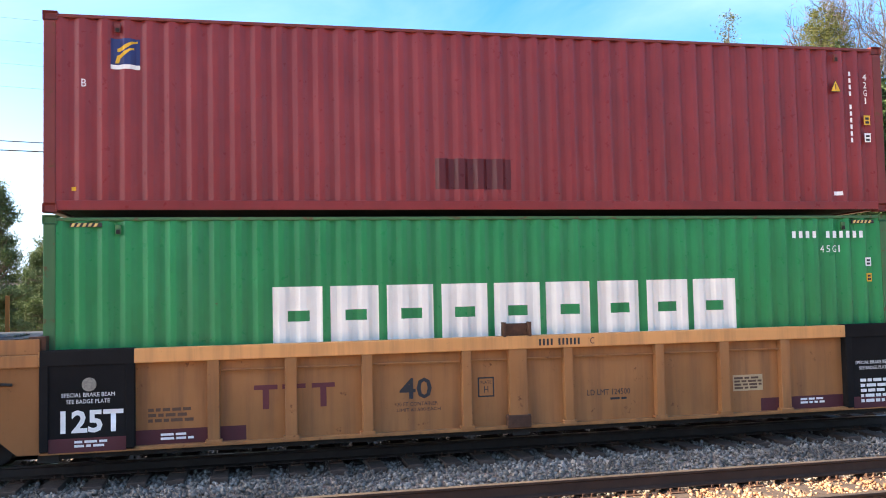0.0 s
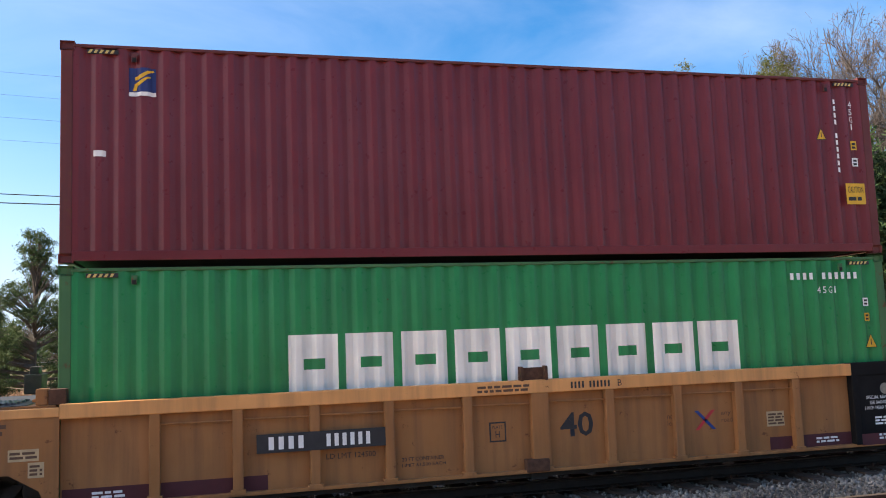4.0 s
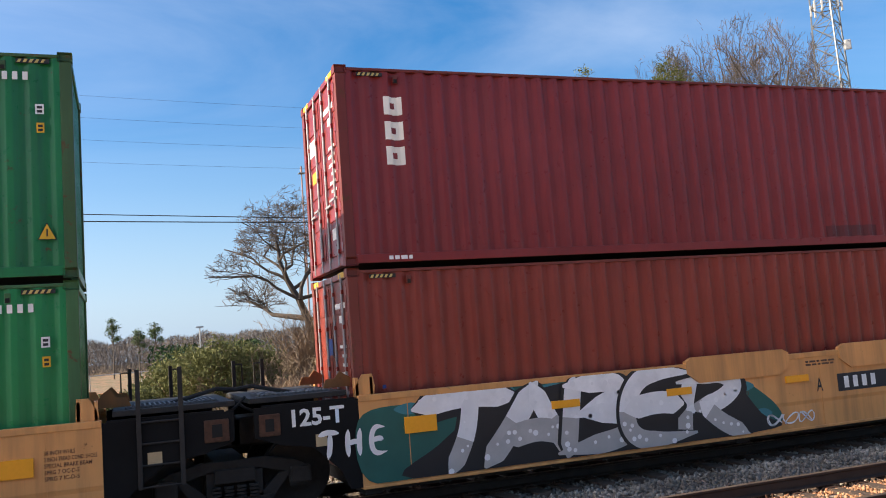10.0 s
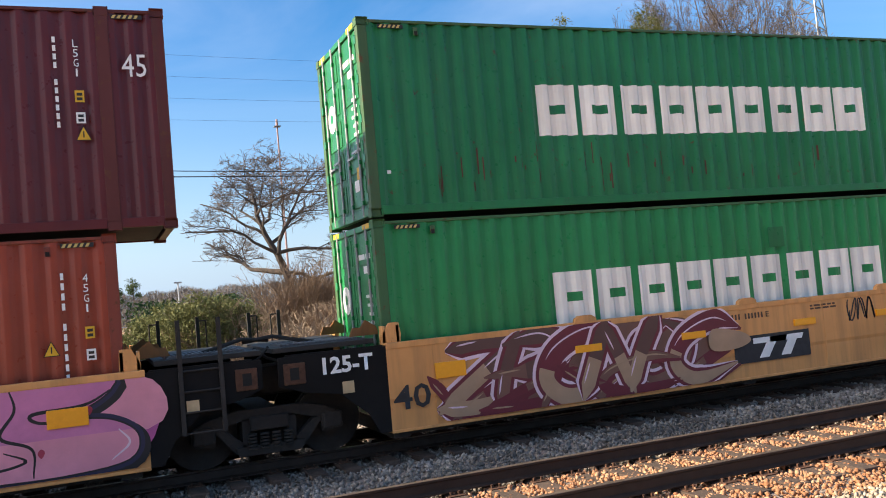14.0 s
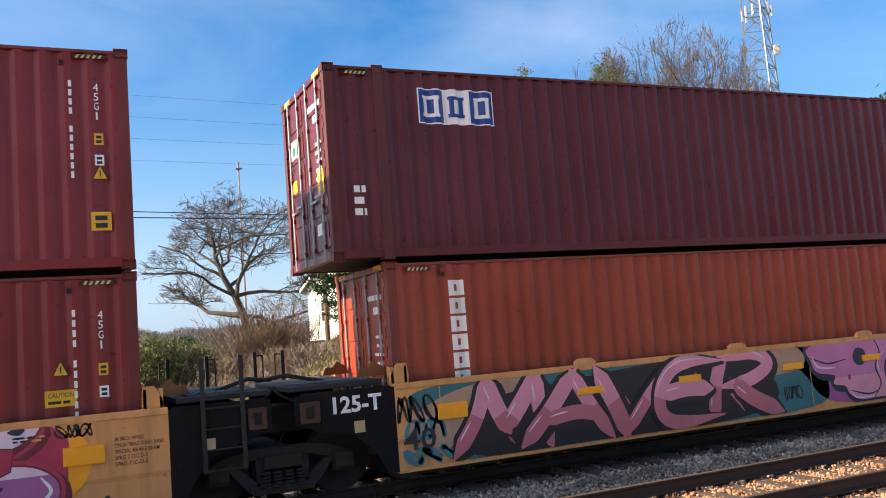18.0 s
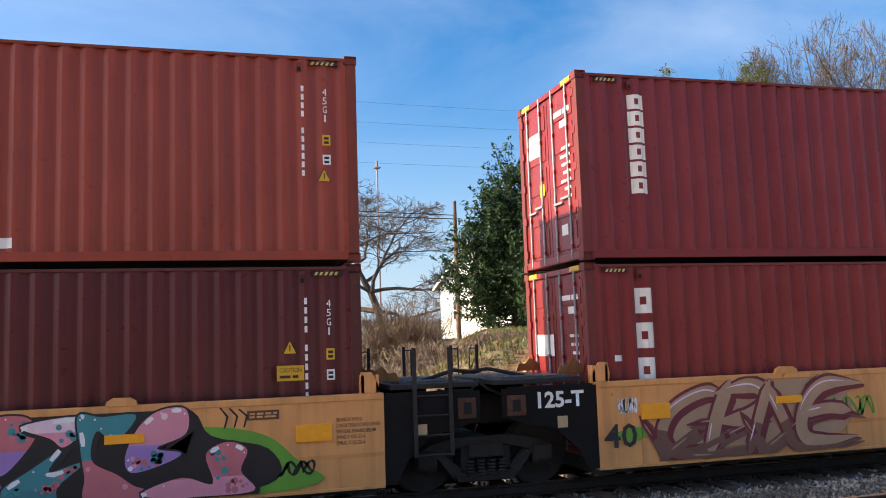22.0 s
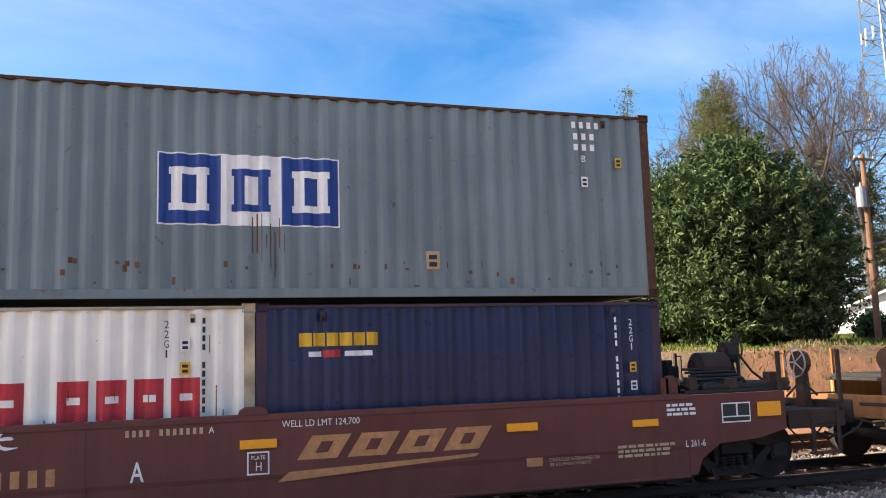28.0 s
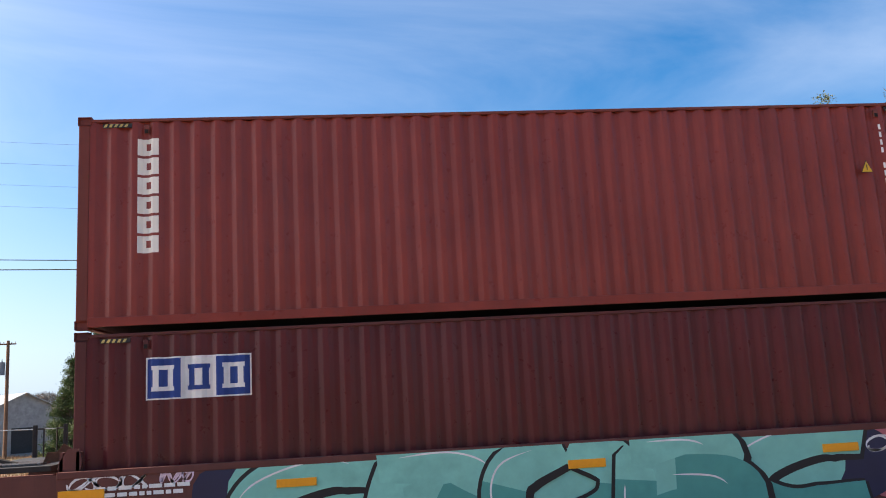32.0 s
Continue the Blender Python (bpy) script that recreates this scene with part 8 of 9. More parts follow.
leafy("evergreen_tree", 32.0, 39, [((0, 0, 1.3), (3.3, 2.5, 1.5)), ((0.5, -0.6, 3.0), (2.2, 1.6, 2.2)), ((0, 0, 3.1), (3.2, 2.6, 2.9)), ((0.3, 0, 5.4), (2.2, 1.9, 2.0)), ((-1.9, 0, 3.9), (1.7, 1.6, 2.0)), ((2.2, 0, 4.1), (1.8, 1.6, 2.2))], 2900, 36, 0.23, 0.135, LEAF_HOLLY, "broad-leaved evergreen tree on top of the bank", seed=13, aspect=0.30, spray=0.95)
leafy("evergreen_tree", 37.9, 36, [((0, 0, 1.3), (3.3, 2.5, 1.5)), ((0.5, -0.6, 3.0), (2.2, 1.6, 2.2)), ((0, 0, 2.9), (3.7, 2.8, 2.7)), ((-0.2, 0, 5.2), (2.9, 2.2, 2.0)), ((-2.0, 0, 4.6), (1.5, 1.6, 2.0)), ((1.9, 0, 4.4), (1.6, 1.6, 1.9)), ((-0.2, 0, 6.4), (1.5, 1.3, 1.1)), ((-0.6, 0, 7.2), (0.7, 0.7, 0.8))], 3770, 36, 0.22, 0.135, LEAF_HOLLY, "large glossy evergreen with a rounded crown", seed=14, aspect=0.30, spray=0.95)
leafy("evergreen_tree", 53.0, 58, [((0, 0, 3.8), (4.2, 3.0, 3.2)), ((-1.0, 0, 7.6), (3.2, 2.6, 3.0)), ((1.6, 0, 8.6), (2.6, 2.3, 2.9)), ((0.2, 0, 10.6), (1.5, 1.4, 1.5))], 1100, 26, 0.33, 0.17, LEAF_DARK, "dark evergreen beside the utility pole", seed=15)
leafy("cedar_tree", 31.0, 56, [((0, 0, 8.0), (2.3, 1.8, 1.6)), ((0.4, 0, 10.2), (1.9, 1.5, 1.1)), ((-0.3, 0, 12.0), (1.4, 1.2, 1.0)), ((0.2, 0, 13.7), (0.95, 0.9, 0.9)), ((0.0, 0, 15.4), (0.4, 0.4, 1.2))], 330, 26, 0.22, 0.07, LEAF_BRUSH, "thin cedar with a ragged top", seed=16)
leafy("cedar_tree", 36.5, 60, [((0, 0, 7.5), (3.4, 2.7, 3.0)), ((0.1, 0, 10.4), (2.9, 2.4, 2.5)), ((0.1, 0, 12.8), (2.1, 1.9, 1.9)), ((0.1, 0, 14.6), (1.3, 1.2, 1.5)), ((0.1, 0, 16.0), (0.6, 0.6, 1.1))], 2600, 30, 0.22, 0.085, LEAF_LIGHT, "yellow-green cedar below the bare oaks", seed=17, aspect=0.26, spray=0.6)
leafy("evergreen_tree", 45.2, 86, [((0, 0, 5.0), (4.2, 3.0, 4.5)), ((0.5, 0, 9.5), (3.2, 2.4, 3.6)), ((-1.2, 0, 12.0), (2.0, 1.8, 2.6))], 900, 26, 0.34, 0.16, LEAF_BRUSH, "olive evergreen behind the low white house", seed=20, aspect=0.3, spray=0.8)
leafy("shrub", 44.9, 46, [((0, 0, 0.55), (0.95, 0.8, 0.6))], 160, 24, 0.2, 0.1, LEAF_DARK, "clipped dark green shrub on the lawn", "shrub", 0.06, 18)
leafy("shrub", 49.6, 50, [((0, 0, 2.4), (2.6, 1.8, 2.6))], 420, 22, 0.3, 0.15, LEAF_LIGHT, "light green shrub by the pole", "shrub", 0.06, 19)
# pines to the left, past the field's edge
for az, d, h, wd, s in ((-15.5, 46, 8.4, 1.0, 21), (-10.9, 50, 9.2, 1.5, 22), (-8.7, 56, 7.6, 0.9, 23), (-7.2, 60, 4.8, 1.2, 24), (-17.6, 62, 6.6, 1.0, 25), (-13.2, 58, 5.6, 1.1, 26)):
    lob = []
    r = random.Random(s)
    for k in range(54):
        f = (k + r.random()) / 54
        zz = h * (0.06 + 0.92 * f)
        w = wd * (1.04 - f) ** 0.8 * h * 0.23 * r.uniform(0.5, 1.15)
        a = r.uniform(0, 6.28)
        lob.append(((w * math.cos(a), w * 0.8 * math.sin(a), zz), (0.34 + 0.2 * w, 0.34 + 0.2 * w, 0.24)))
    leafy("pine_tree", az, d, lob, 1100, 26, 0.15, 0.11, LEAF_PINE, "bushy young pine with open branches", "tree", 0.11, s, 0.16)
for az, d, h, s in ((-0.6, 190, 12.4, 31), (0.9, 200, 10.2, 32), (1.9, 195, 11.4, 33), (-17.6, 150, 9, 34), (-5.2, 230, 11, 35), (-12.0, 200, 10, 37)):
    leafy("pine_tree", az, d, [((0, 0, h * 0.84), (1.2, 1.0, 0.8)), ((0.7, 0, h * 0.66), (0.9, 0.8, 0.45)), ((-0.6, 0, h * 0.74), (0.8, 0.7, 0.4)), ((-0.2, 0, h * 0.95), (0.7, 0.6, 0.45))], 90, 14, 0.3, 0.22, LEAF_PINE, "tall thin pine at the far side of the field", "tree", 0.16, s, 0.3)
# brush on and below the bank
for az, d, w, h, s in ((4.2, 46, 2.2, 2.3, 41), (2.2, 50, 1.7, 1.7, 42), (6.2, 52, 2.0, 1.8, 43), (8.0, 58, 2.6, 2.0, 44), (-1.6, 44, 0.9, 0.8, 45), (0.7, 42, 0.8, 1.0, 46), (5.2, 42, 2.0, 3.0, 47), (3.4, 45, 1.7, 2.6, 48), (7.0, 44, 2.0, 2.6, 49)):
    leafy("shrub", az, d, [((0, 0, h * 0.55), (w, w * 0.7, h * 0.5)), ((w * 0.3, 0, h * 0.8), (w * 0.55, w * 0.5, h * 0.35))], 330, 18, 0.22, 0.10, LEAF_BRUSH, "olive green brush at the foot of the bank", "shrub", 0.05, s, 0.4)


def bare(name, az, dist, base_z, high, trunk, levels, spread, seed, label, mat=BARK, **kw):
    x, y = polar(az, dist)
    t = thing_at(name, x, y, label, "tree", "", base_z)
    segs = grow(random.Random(seed), (0, 0, 0), high, trunk, levels, spread, **kw)
    heavy = [s for s in segs if s[2] > trunk * 0.22]
    light = [s for s in segs if s[2] <= trunk * 0.22]
    hang("trunk", tube(heavy, "trunk", mat, 7), t)
    if light:
        light = [(a, b, max(p, 0.014), max(q, 0.010)) for a, b, p, q in light]
        tagged(hang("twig_crown", tube(light, "twig_crown", mat, 3), t), kind="stuff")
    return t


def branched(az, dist, base_z, label, stem, limbs, tall, wide, trunk, seed, mat, mat_fine, level=0.0, fine=0.012, deep=3, wild=0.2, lead=0.45, lean=0.0, twigs=3):
    """A leafless tree: a stem, limbs that fan out from its top, and branches on branches down to twigs."""
    x, y = polar(az, dist)
    t = thing_at("bare_tree", x, y, label, "tree", "", base_z)
    r = random.Random(seed)
    segs = []

    def limb(p, d, length, rad, lev):
        n = 7 if lev >= deep - 1 else (4 if lev > 0 else 3)
        turn = r.uniform(0, 6.28)
        bend = Vector((r.gauss(0, 0.10), r.gauss(0, 0.10), r.gauss(0.05, 0.07)))
        for i in range(n):
            d = (d + bend + Vector((r.gauss(0, wild), r.gauss(0, wild), r.gauss(0.0, wild * 0.8)))).normalized()
            q = p + d * length / n
            r2 = rad * (0.86 if lev else 0.7)
            segs.append((p, q, rad, r2, lev))
            if lev > 0 and i > (1 if lev == deep else 0):
                for _ in range(twigs if lev == 1 else r.choice((1, 2))):
                    turn += 2.4 + r.gauss(0, 0.5)
                    side = d.orthogonal().normalized()
                    side.rotate(Matrix.Rotation(turn, 3, d))
                    e = (d + side * r.uniform(0.5, 1.1) + Vector((0, 0, 0.12))).normalized()
                    limb(q, e, length * r.uniform(0.36, 0.66) * (1.15 - 0.5 * i / n), r2 * r.uniform(0.42, 0.62), lev - 1)
            p, rad = q, r2

    # the stem goes on as a wandering leader, from which the limbs leave one above the other
    p = Vector((0, 0, 0))
    d = Vector((0, 0, 1))
    nodes, run = [], stem + (tall - stem) * lead
    for i in range(10):
        d = (d + Vector((r.gauss(lean, 0.10), r.gauss(0, 0.10), 0.1))).normalized()
        q = p + d * run / 10
        segs.append((p, q, trunk * (1 - 0.07 * i), trunk * (0.93 - 0.07 * i), deep + 1))
        p = q
        if p.z > stem * 0.8:
            nodes.append((p.copy(), trunk * (0.93 - 0.07 * i)))
    for k in range(limbs):
        f = (k + 0.3) / limbs
        p, rad = nodes[min(len(nodes) - 1, int(f * len(nodes)))]
        a = 2.4 * k + r.uniform(-0.5, 0.5)
        rise = (0.25 - 0.25 * level) + 1.5 * f + r.uniform(-0.15, 0.2)
        e = Vector((math.cos(a) * 1.2 + lean * 3, math.sin(a), rise)).normalized()
        limb(p, e, tall * r.uniform(0.50, 0.72) * (1.05 - 0.35 * f), rad * r.uniform(0.5, 0.8), deep)
    zs = sorted(b.z - stem for a, b, *_ in segs)
    xs = sorted(abs(b.x) for a, b, *_ in segs)
    az_, ax_ = 1 / zs[int(len(zs) * 0.93)], 1 / xs[int(len(xs) * 0.92)]

    def fit(v):
        """Scales the growth to the crown's height and spread."""
        if v.z < stem * 0.75:
            return (v.x, v.y, v.z)
        return (v.x * ax_ * wide, v.y * ax_ * wide * 0.8, stem + (v.z - stem) * az_ * (tall - stem) * (1 if v.z > stem else 0.6))

    def inside(v):
        """Branches that outgrow a lobed, uneven dome have died back."""
        u = Vector((v.x * ax_, v.y * ax_, max(0, v.z - stem) * az_))
        th, ph = math.atan2(u.z, u.x), math.atan2(u.y, u.x)
        edge = 1.02 + 0.04 * math.sin(5 * th + seed) + 0.06 * math.sin(11 * th + 2 * ph + seed * 2) + 0.05 * math.sin(23 * th + 5 * ph)
        return u.length < edge

    rows = [(fit(a), fit(b), max(ra, fine), max(rb, fine * 0.75), lev) for a, b, ra, rb, lev in segs if inside(a) or a.z < stem]
    hang("trunk", tube([q[:4] for q in rows if q[4] >= deep], "trunk", mat, 7), t)
    tagged(hang("branch_crown", tube([q[:4] for q in rows if 0 < q[4] < deep], "branch_crown", mat, 4), t), kind="stuff")
    tagged(hang("twig_crown", tube([q[:4] for q in rows if q[4] == 0], "twig_crown", mat_fine, 3), t), kind="stuff")
    return t


LIMB = simple("grey_brown_limbs", (0.085, 0.068, 0.058), 0.95, 0, 0.35, 3)
TWIG_GREY = simple("grey_twigs", (0.155, 0.130, 0.118), 0.95, 0, 0.3, 3)
# the old oak on the crest, its limbs long and level
branched(11.7, 66, 2.6, "wide-spreading leafless oak on the crest", 1.6, 14, 10.9, 7.5, 0.35, 11, LIMB, TWIG_GREY, 0.9, 0.017, 3, 0.26, 0.8, -0.05)
for az, d, top, wide, s in ((35.2, 84, 14.6, 6.5, 60), (37.6, 80, 16.8, 7.5, 61), (39.4, 88, 17.9, 10.0, 62), (41.4, 80, 17.6, 8.0, 63), (43.0, 88, 17.6, 9.0, 64), (44.9, 82, 15.8, 6.0, 65)):
    h = EYE + d * math.tan(radians(top)) - 2.5
    branched(az, d, 2.5, "tall leafless tree with a brown twiggy crown", h * 0.38, 9, h, wide, 0.46, s, LIMB, TWIG_FAR, 0.0, 0.017, 3, 0.2, 0.7, 0.0, 2)


def twig_shrub(az, dist, n, high, wide, seed, mat=TWIG_TAN, label="tangled leafless brush on the bank"):
    x, y = polar(az, dist)
    t = thing_at("shrub", x, y, label, "shrub")
    r = random.Random(seed)
    segs = []
    for _ in range(n):
        p = Vector((r.gauss(0, wide * 0.4), r.gauss(0, wide * 0.3), 0))
        d = Vector((r.gauss(0, 0.35), r.gauss(0, 0.3), 1)).normalized()
        ln = high * r.uniform(0.4, 1.0)
        for i in range(4):
            q = p + d * ln / 4
            segs.append((tuple(p), tuple(q), 0.016, 0.012))
            if i > 0:
                for _ in range(2):
                    e = (d + Vector((r.gauss(0, 0.6), r.gauss(0, 0.5), r.gauss(0, 0.3)))).normalized()
                    segs.append((tuple(q), tuple(q + e * ln * 0.22), 0.011, 0.008))
            p = q
            d = (d + Vector((r.gauss(0, 0.2), r.gauss(0, 0.2), 0))).normalized()
    tagged(hang("twig_crown", tube(segs, "twig_crown", mat, 3), t), kind="stuff")


for k in range(34):
    r = random.Random(100 + k)
    az = r.uniform(6.5, 15.5)
    twig_shrub(az, r.uniform(29, 52), 60, r.uniform(0.5, 1.1) if az > 9 else r.uniform(0.7, 1.3), r.uniform(1.2, 2.4), 200 + k, r.choice((TWIG_TAN, TWIG_TAN, BARK_RED)))
for k in range(26):
    r = random.Random(500 + k)
    twig_shrub(r.uniform(7.0, 22.0), r.uniform(24.5, 31), 40, r.uniform(0.25, 0.6), r.uniform(1.2, 2.2), 600 + k, r.choice((TWIG_TAN, TWIG_TAN, TWIG_GREY, BARK_RED)), "low tangle of dry stems on the slope")
for k in range(7):
    twig_shrub(6.4 + 0.55 * k, 43 + k, 120, 2.9 - 0.12 * k, 2.2, 320 + k, TWIG_TAN, "dense tan brush at the foot of the bank")
for k in range(4):
    twig_shrub(12.0 + 0.6 * k, 48 + k, 150, 4.4 - 0.2 * k, 2.2, 300 + k, BARK_RED, "reddish leafless thicket under the oak")


def scatter_blades(name, label, n, x0, x1, y0, y1, high, mat, seed, keep=lambda x, y: True):
    rng = np.random.default_rng(seed)
    x, y = rng.uniform(x0, x1, n), rng.uniform(y0, y1, n)
    ok = np.array([keep(a, b) for a, b in zip(x, y)])
    x, y = x[ok], y[ok]
    z = np.array([ground_z(a, b) for a, b in zip(x, y)])
    n = len(x)
    a = rng.uniform(0, 6.283, n)
    h = high * rng.uniform(0.4, 1.4, n)
    w = 0.018 + 0.02 * rng.random(n)
    p = np.stack([x, y, z - 0.02], 1)
    side = np.stack([np.cos(a), np.sin(a), 0 * a], 1) * w[:, None]
    tip = p + np.stack([rng.normal(0, 0.35, n) * h, rng.normal(0, 0.35, n) * h, h], 1)
    v = np.stack([p - side, p + side, tip], 1).reshape(-1, 3)
    ob = hang(name, numpy_mesh(name, v, 3, mat, True))
    tagged(ob, label, "grass", kind="stuff")


scatter_blades("dry_grass", "tufts of dry tan grass on the bank", 52000, -16, 48, 20.2, 34, 0.20, DRY, 7, lambda x, y: noise.noise((x * 0.35, y * 0.35, 5)) > (-0.12 if x < 13 else 0.32))
scatter_blades("green_grass", "short green grass on the crest", 46000, 0, 48, 22.0, 50, 0.16, FRESH, 8, lambda x, y: x > 0.16 * y - 4 and noise.noise((x * 0.2, y * 0.2, 9)) > -0.25)
scatter_blades("field_grass", "dry tan grass over the open field", 34000, -40, 12, 30, 75, 0.26, FIELD, 9, lambda x, y: noise.noise((x * 0.2, y * 0.2, 2)) > -0.2)


def far_woods():
    rng = np.random.default_rng(4)
    n = 300000
    az = np.radians(rng.uniform(-60, 62, n))
    d = rng.uniform(280, 420, n)
    top = 10.2 + 2.6 * np.array([noise.noise((a * 40, 0, 0)) for a in az])
    z = -2 + (rng.random(n) ** 0.8) * (top + 2) * d / 340
    c = np.stack([d * np.sin(az), d * np.cos(az), z], 1)
    v = leaf_quads(rng, c, 1.1, 0.07, 2.6)
    tagged(hang("far_woods", numpy_mesh("far_woods", v, 4, WOODS)), "grey-brown winter woods at the edge of the field", "woods", kind="stuff")
    n = 16000
    az = np.radians(rng.choice(np.array([-58, -52, -40, -30, -24, -14, -13, -11.5, -5.5, 3, 7.5]), n) + rng.normal(0, 0.8, n))
    d = rng.uniform(180, 200, n)
    c = np.stack([d * np.sin(az), d * np.cos(az), -1 + rng.random(n) ** 1.4 * 6.0], 1)
    tagged(hang("far_evergreens", numpy_mesh("far_evergreens", leaf_quads(rng, c, 0.5, 0.4), 4, LEAF_DARK)), "low evergreens before the far woods", "woods", kind="stuff")


far_woods()


def near_woods():
    """An added screen of dark leaves behind the camera, out of view, to darken reflections."""
    rng = np.random.default_rng(44)
    n = 46000
    x = rng.uniform(-45, 75, n)
    y = -36 - 16 * rng.random(n)
    top = np.array([8.5 + 3.5 * noise.noise((a * 0.13, b * 0.1, 7)) for a, b in zip(x, y)])
    c = np.stack([x, y, rng.random(n) ** 0.8 * top - 0.4], 1)
    tagged(hang("near_woods", numpy_mesh("near_woods", leaf_quads(rng, c, 0.75, 0.4), 4, LEAF_DARK)), "unseen dark foliage added behind the camera", "woods", kind="stuff")


near_woods()


# ---------------------------------------------------------------- ballast stones
def stones(name, label, n, x0, x1, y0, y1, zf, size, mat, seed):
    rng = np.random.default_rng(seed)
    u = rng.random(n)
    x = x0 + (x1 - x0) * u
    y = rng.uniform(y0, y1, n)
    z = np.array([zf(b) for b in y]) + rng.uniform(-0.02, 0.02, n)
    s = size * rng.uniform(0.55, 1.35, n)
    base = np.array([(1, 0, 0), (0, 1, 0), (-1, 0, 0), (0, -1, 0), (0, 0, 1), (0, 0, -1)], float)
    tri = np.array([(0, 1, 4), (1, 2, 4), (2, 3, 4), (3, 0, 4), (1, 0, 5), (2, 1, 5), (3, 2, 5), (0, 3, 5)])
    v = base[None] * rng.uniform(0.55, 1.15, (n, 6, 1)) + rng.normal(0, 0.16, (n, 6, 3))
    q = rng.normal(size=(n, 4))
    q /= np.linalg.norm(q, axis=1, keepdims=True)
    a, b, c, d = q.T
    R = np.stack([np.stack([1 - 2 * (c * c + d * d), 2 * (b * c - a * d), 2 * (b * d + a * c)], -1), np.stack([2 * (b * c + a * d), 1 - 2 * (b * b + d * d), 2 * (c * d - a * b)], -1), np.stack([2 * (b * d - a * c), 2 * (c * d + a * b), 1 - 2 * (b * b + c * c)], -1)], 1)
    v = np.einsum("nij,nkj->nki", R, v) * s[:, None, None] + np.stack([x, y, z], 1)[:, None, :]
    me = bpy.data.meshes.new(name)
    me.vertices.add(n * 6)
    me.vertices.foreach_set("co", v.astype(np.float32).ravel())
    idx = (tri[None] + 6 * np.arange(n)[:, None, None]).astype(np.int32).ravel()
    me.loops.add(len(idx))
    me.loops.foreach_set("vertex_index", idx)
    me.polygons.add(n * 8)
    me.polygons.foreach_set("loop_start", np.arange(0, n * 24, 3, dtype=np.int32))
    me.update()
    me.materials.append(mat)
    tagged(hang(name, me), label, "ballast", kind="stuff")


STONE_GREY = island("grey_crushed_stone", (0.115, 0.102, 0.090), (0.46, 0.415, 0.36), 0.9)
STONE_TAN = island("pale_tan_stone", (0.36, 0.28, 0.20), (0.66, 0.56, 0.44), 0.9)
STONE_RUST = island("rust_stained_stone", (0.34, 0.150, 0.075), (0.60, 0.38, 0.24), 0.9)


def bed_z(y):
    for (ya, za), (yb, zb) in zip(BED, BED[1:]):
        if ya <= y <= yb:
            return za + (zb - za) * (y - ya) / (yb - ya) + 0.016
    return -0.60


stones("grey_ballast", "grey crushed stone between the two tracks", 26000, -9, 26, 9.30, 12.0, bed_z, 0.036, STONE_GREY, 1)
stones("rusty_ballast", "rust-stained crushed stone of the nearer track", 24000, -5, 18, 6.6, 9.25, bed_z, 0.032, STONE_RUST, 2)
stones("pale_ballast", "pale tan crushed stone on the near shoulder", 12000, -4, 15, 4.7, 6.7, bed_z, 0.036, STONE_TAN, 5)
stones("grey_ballast_low", "grey crushed stone between the rails under the train", 5000, -9, 24, 12.0, 13.7, bed_z, 0.034, STONE_GREY, 4)
stones("grey_ballast_far", "grey crushed stone behind the train", 14000, -13, 22, 13.7, 19.0, bed_z, 0.045, STONE_GREY, 3)


# ---------------------------------------------------------------- buildings, poles, wires
SIDING = simple("white_clapboard", (0.74, 0.73, 0.69), 0.7, 0, 0.1, 4)
ROOF = simple("grey_shingles", (0.16, 0.15, 0.145), 0.9, 0, 0.3, 9, 0.01)
TIN = simple("old_tin", (0.36, 0.37, 0.37), 0.5, 0.4, 0.25, 3)
GLASS = simple("dark_window_glass", (0.03, 0.035, 0.04), 0.15, 0, 0.2, 2)
POLE = simple("weathered_pole", (0.20, 0.105, 0.062), 0.9, 0, 0.3, 5, 0.01)
TANK = simple("grey_transformer_paint", (0.22, 0.25, 0.28), 0.5, 0, 0.2, 4)
WIRE = simple("black_cable", (0.02, 0.02, 0.022), 0.6)
MAST = simple("red_and_white_mast", (0.33, 0.22, 0.20), 0.6, 0.3, 0.2, 2)
LATTICE = simple("galvanised_lattice", (0.21, 0.22, 0.23), 0.5, 0.6, 0.15, 4)


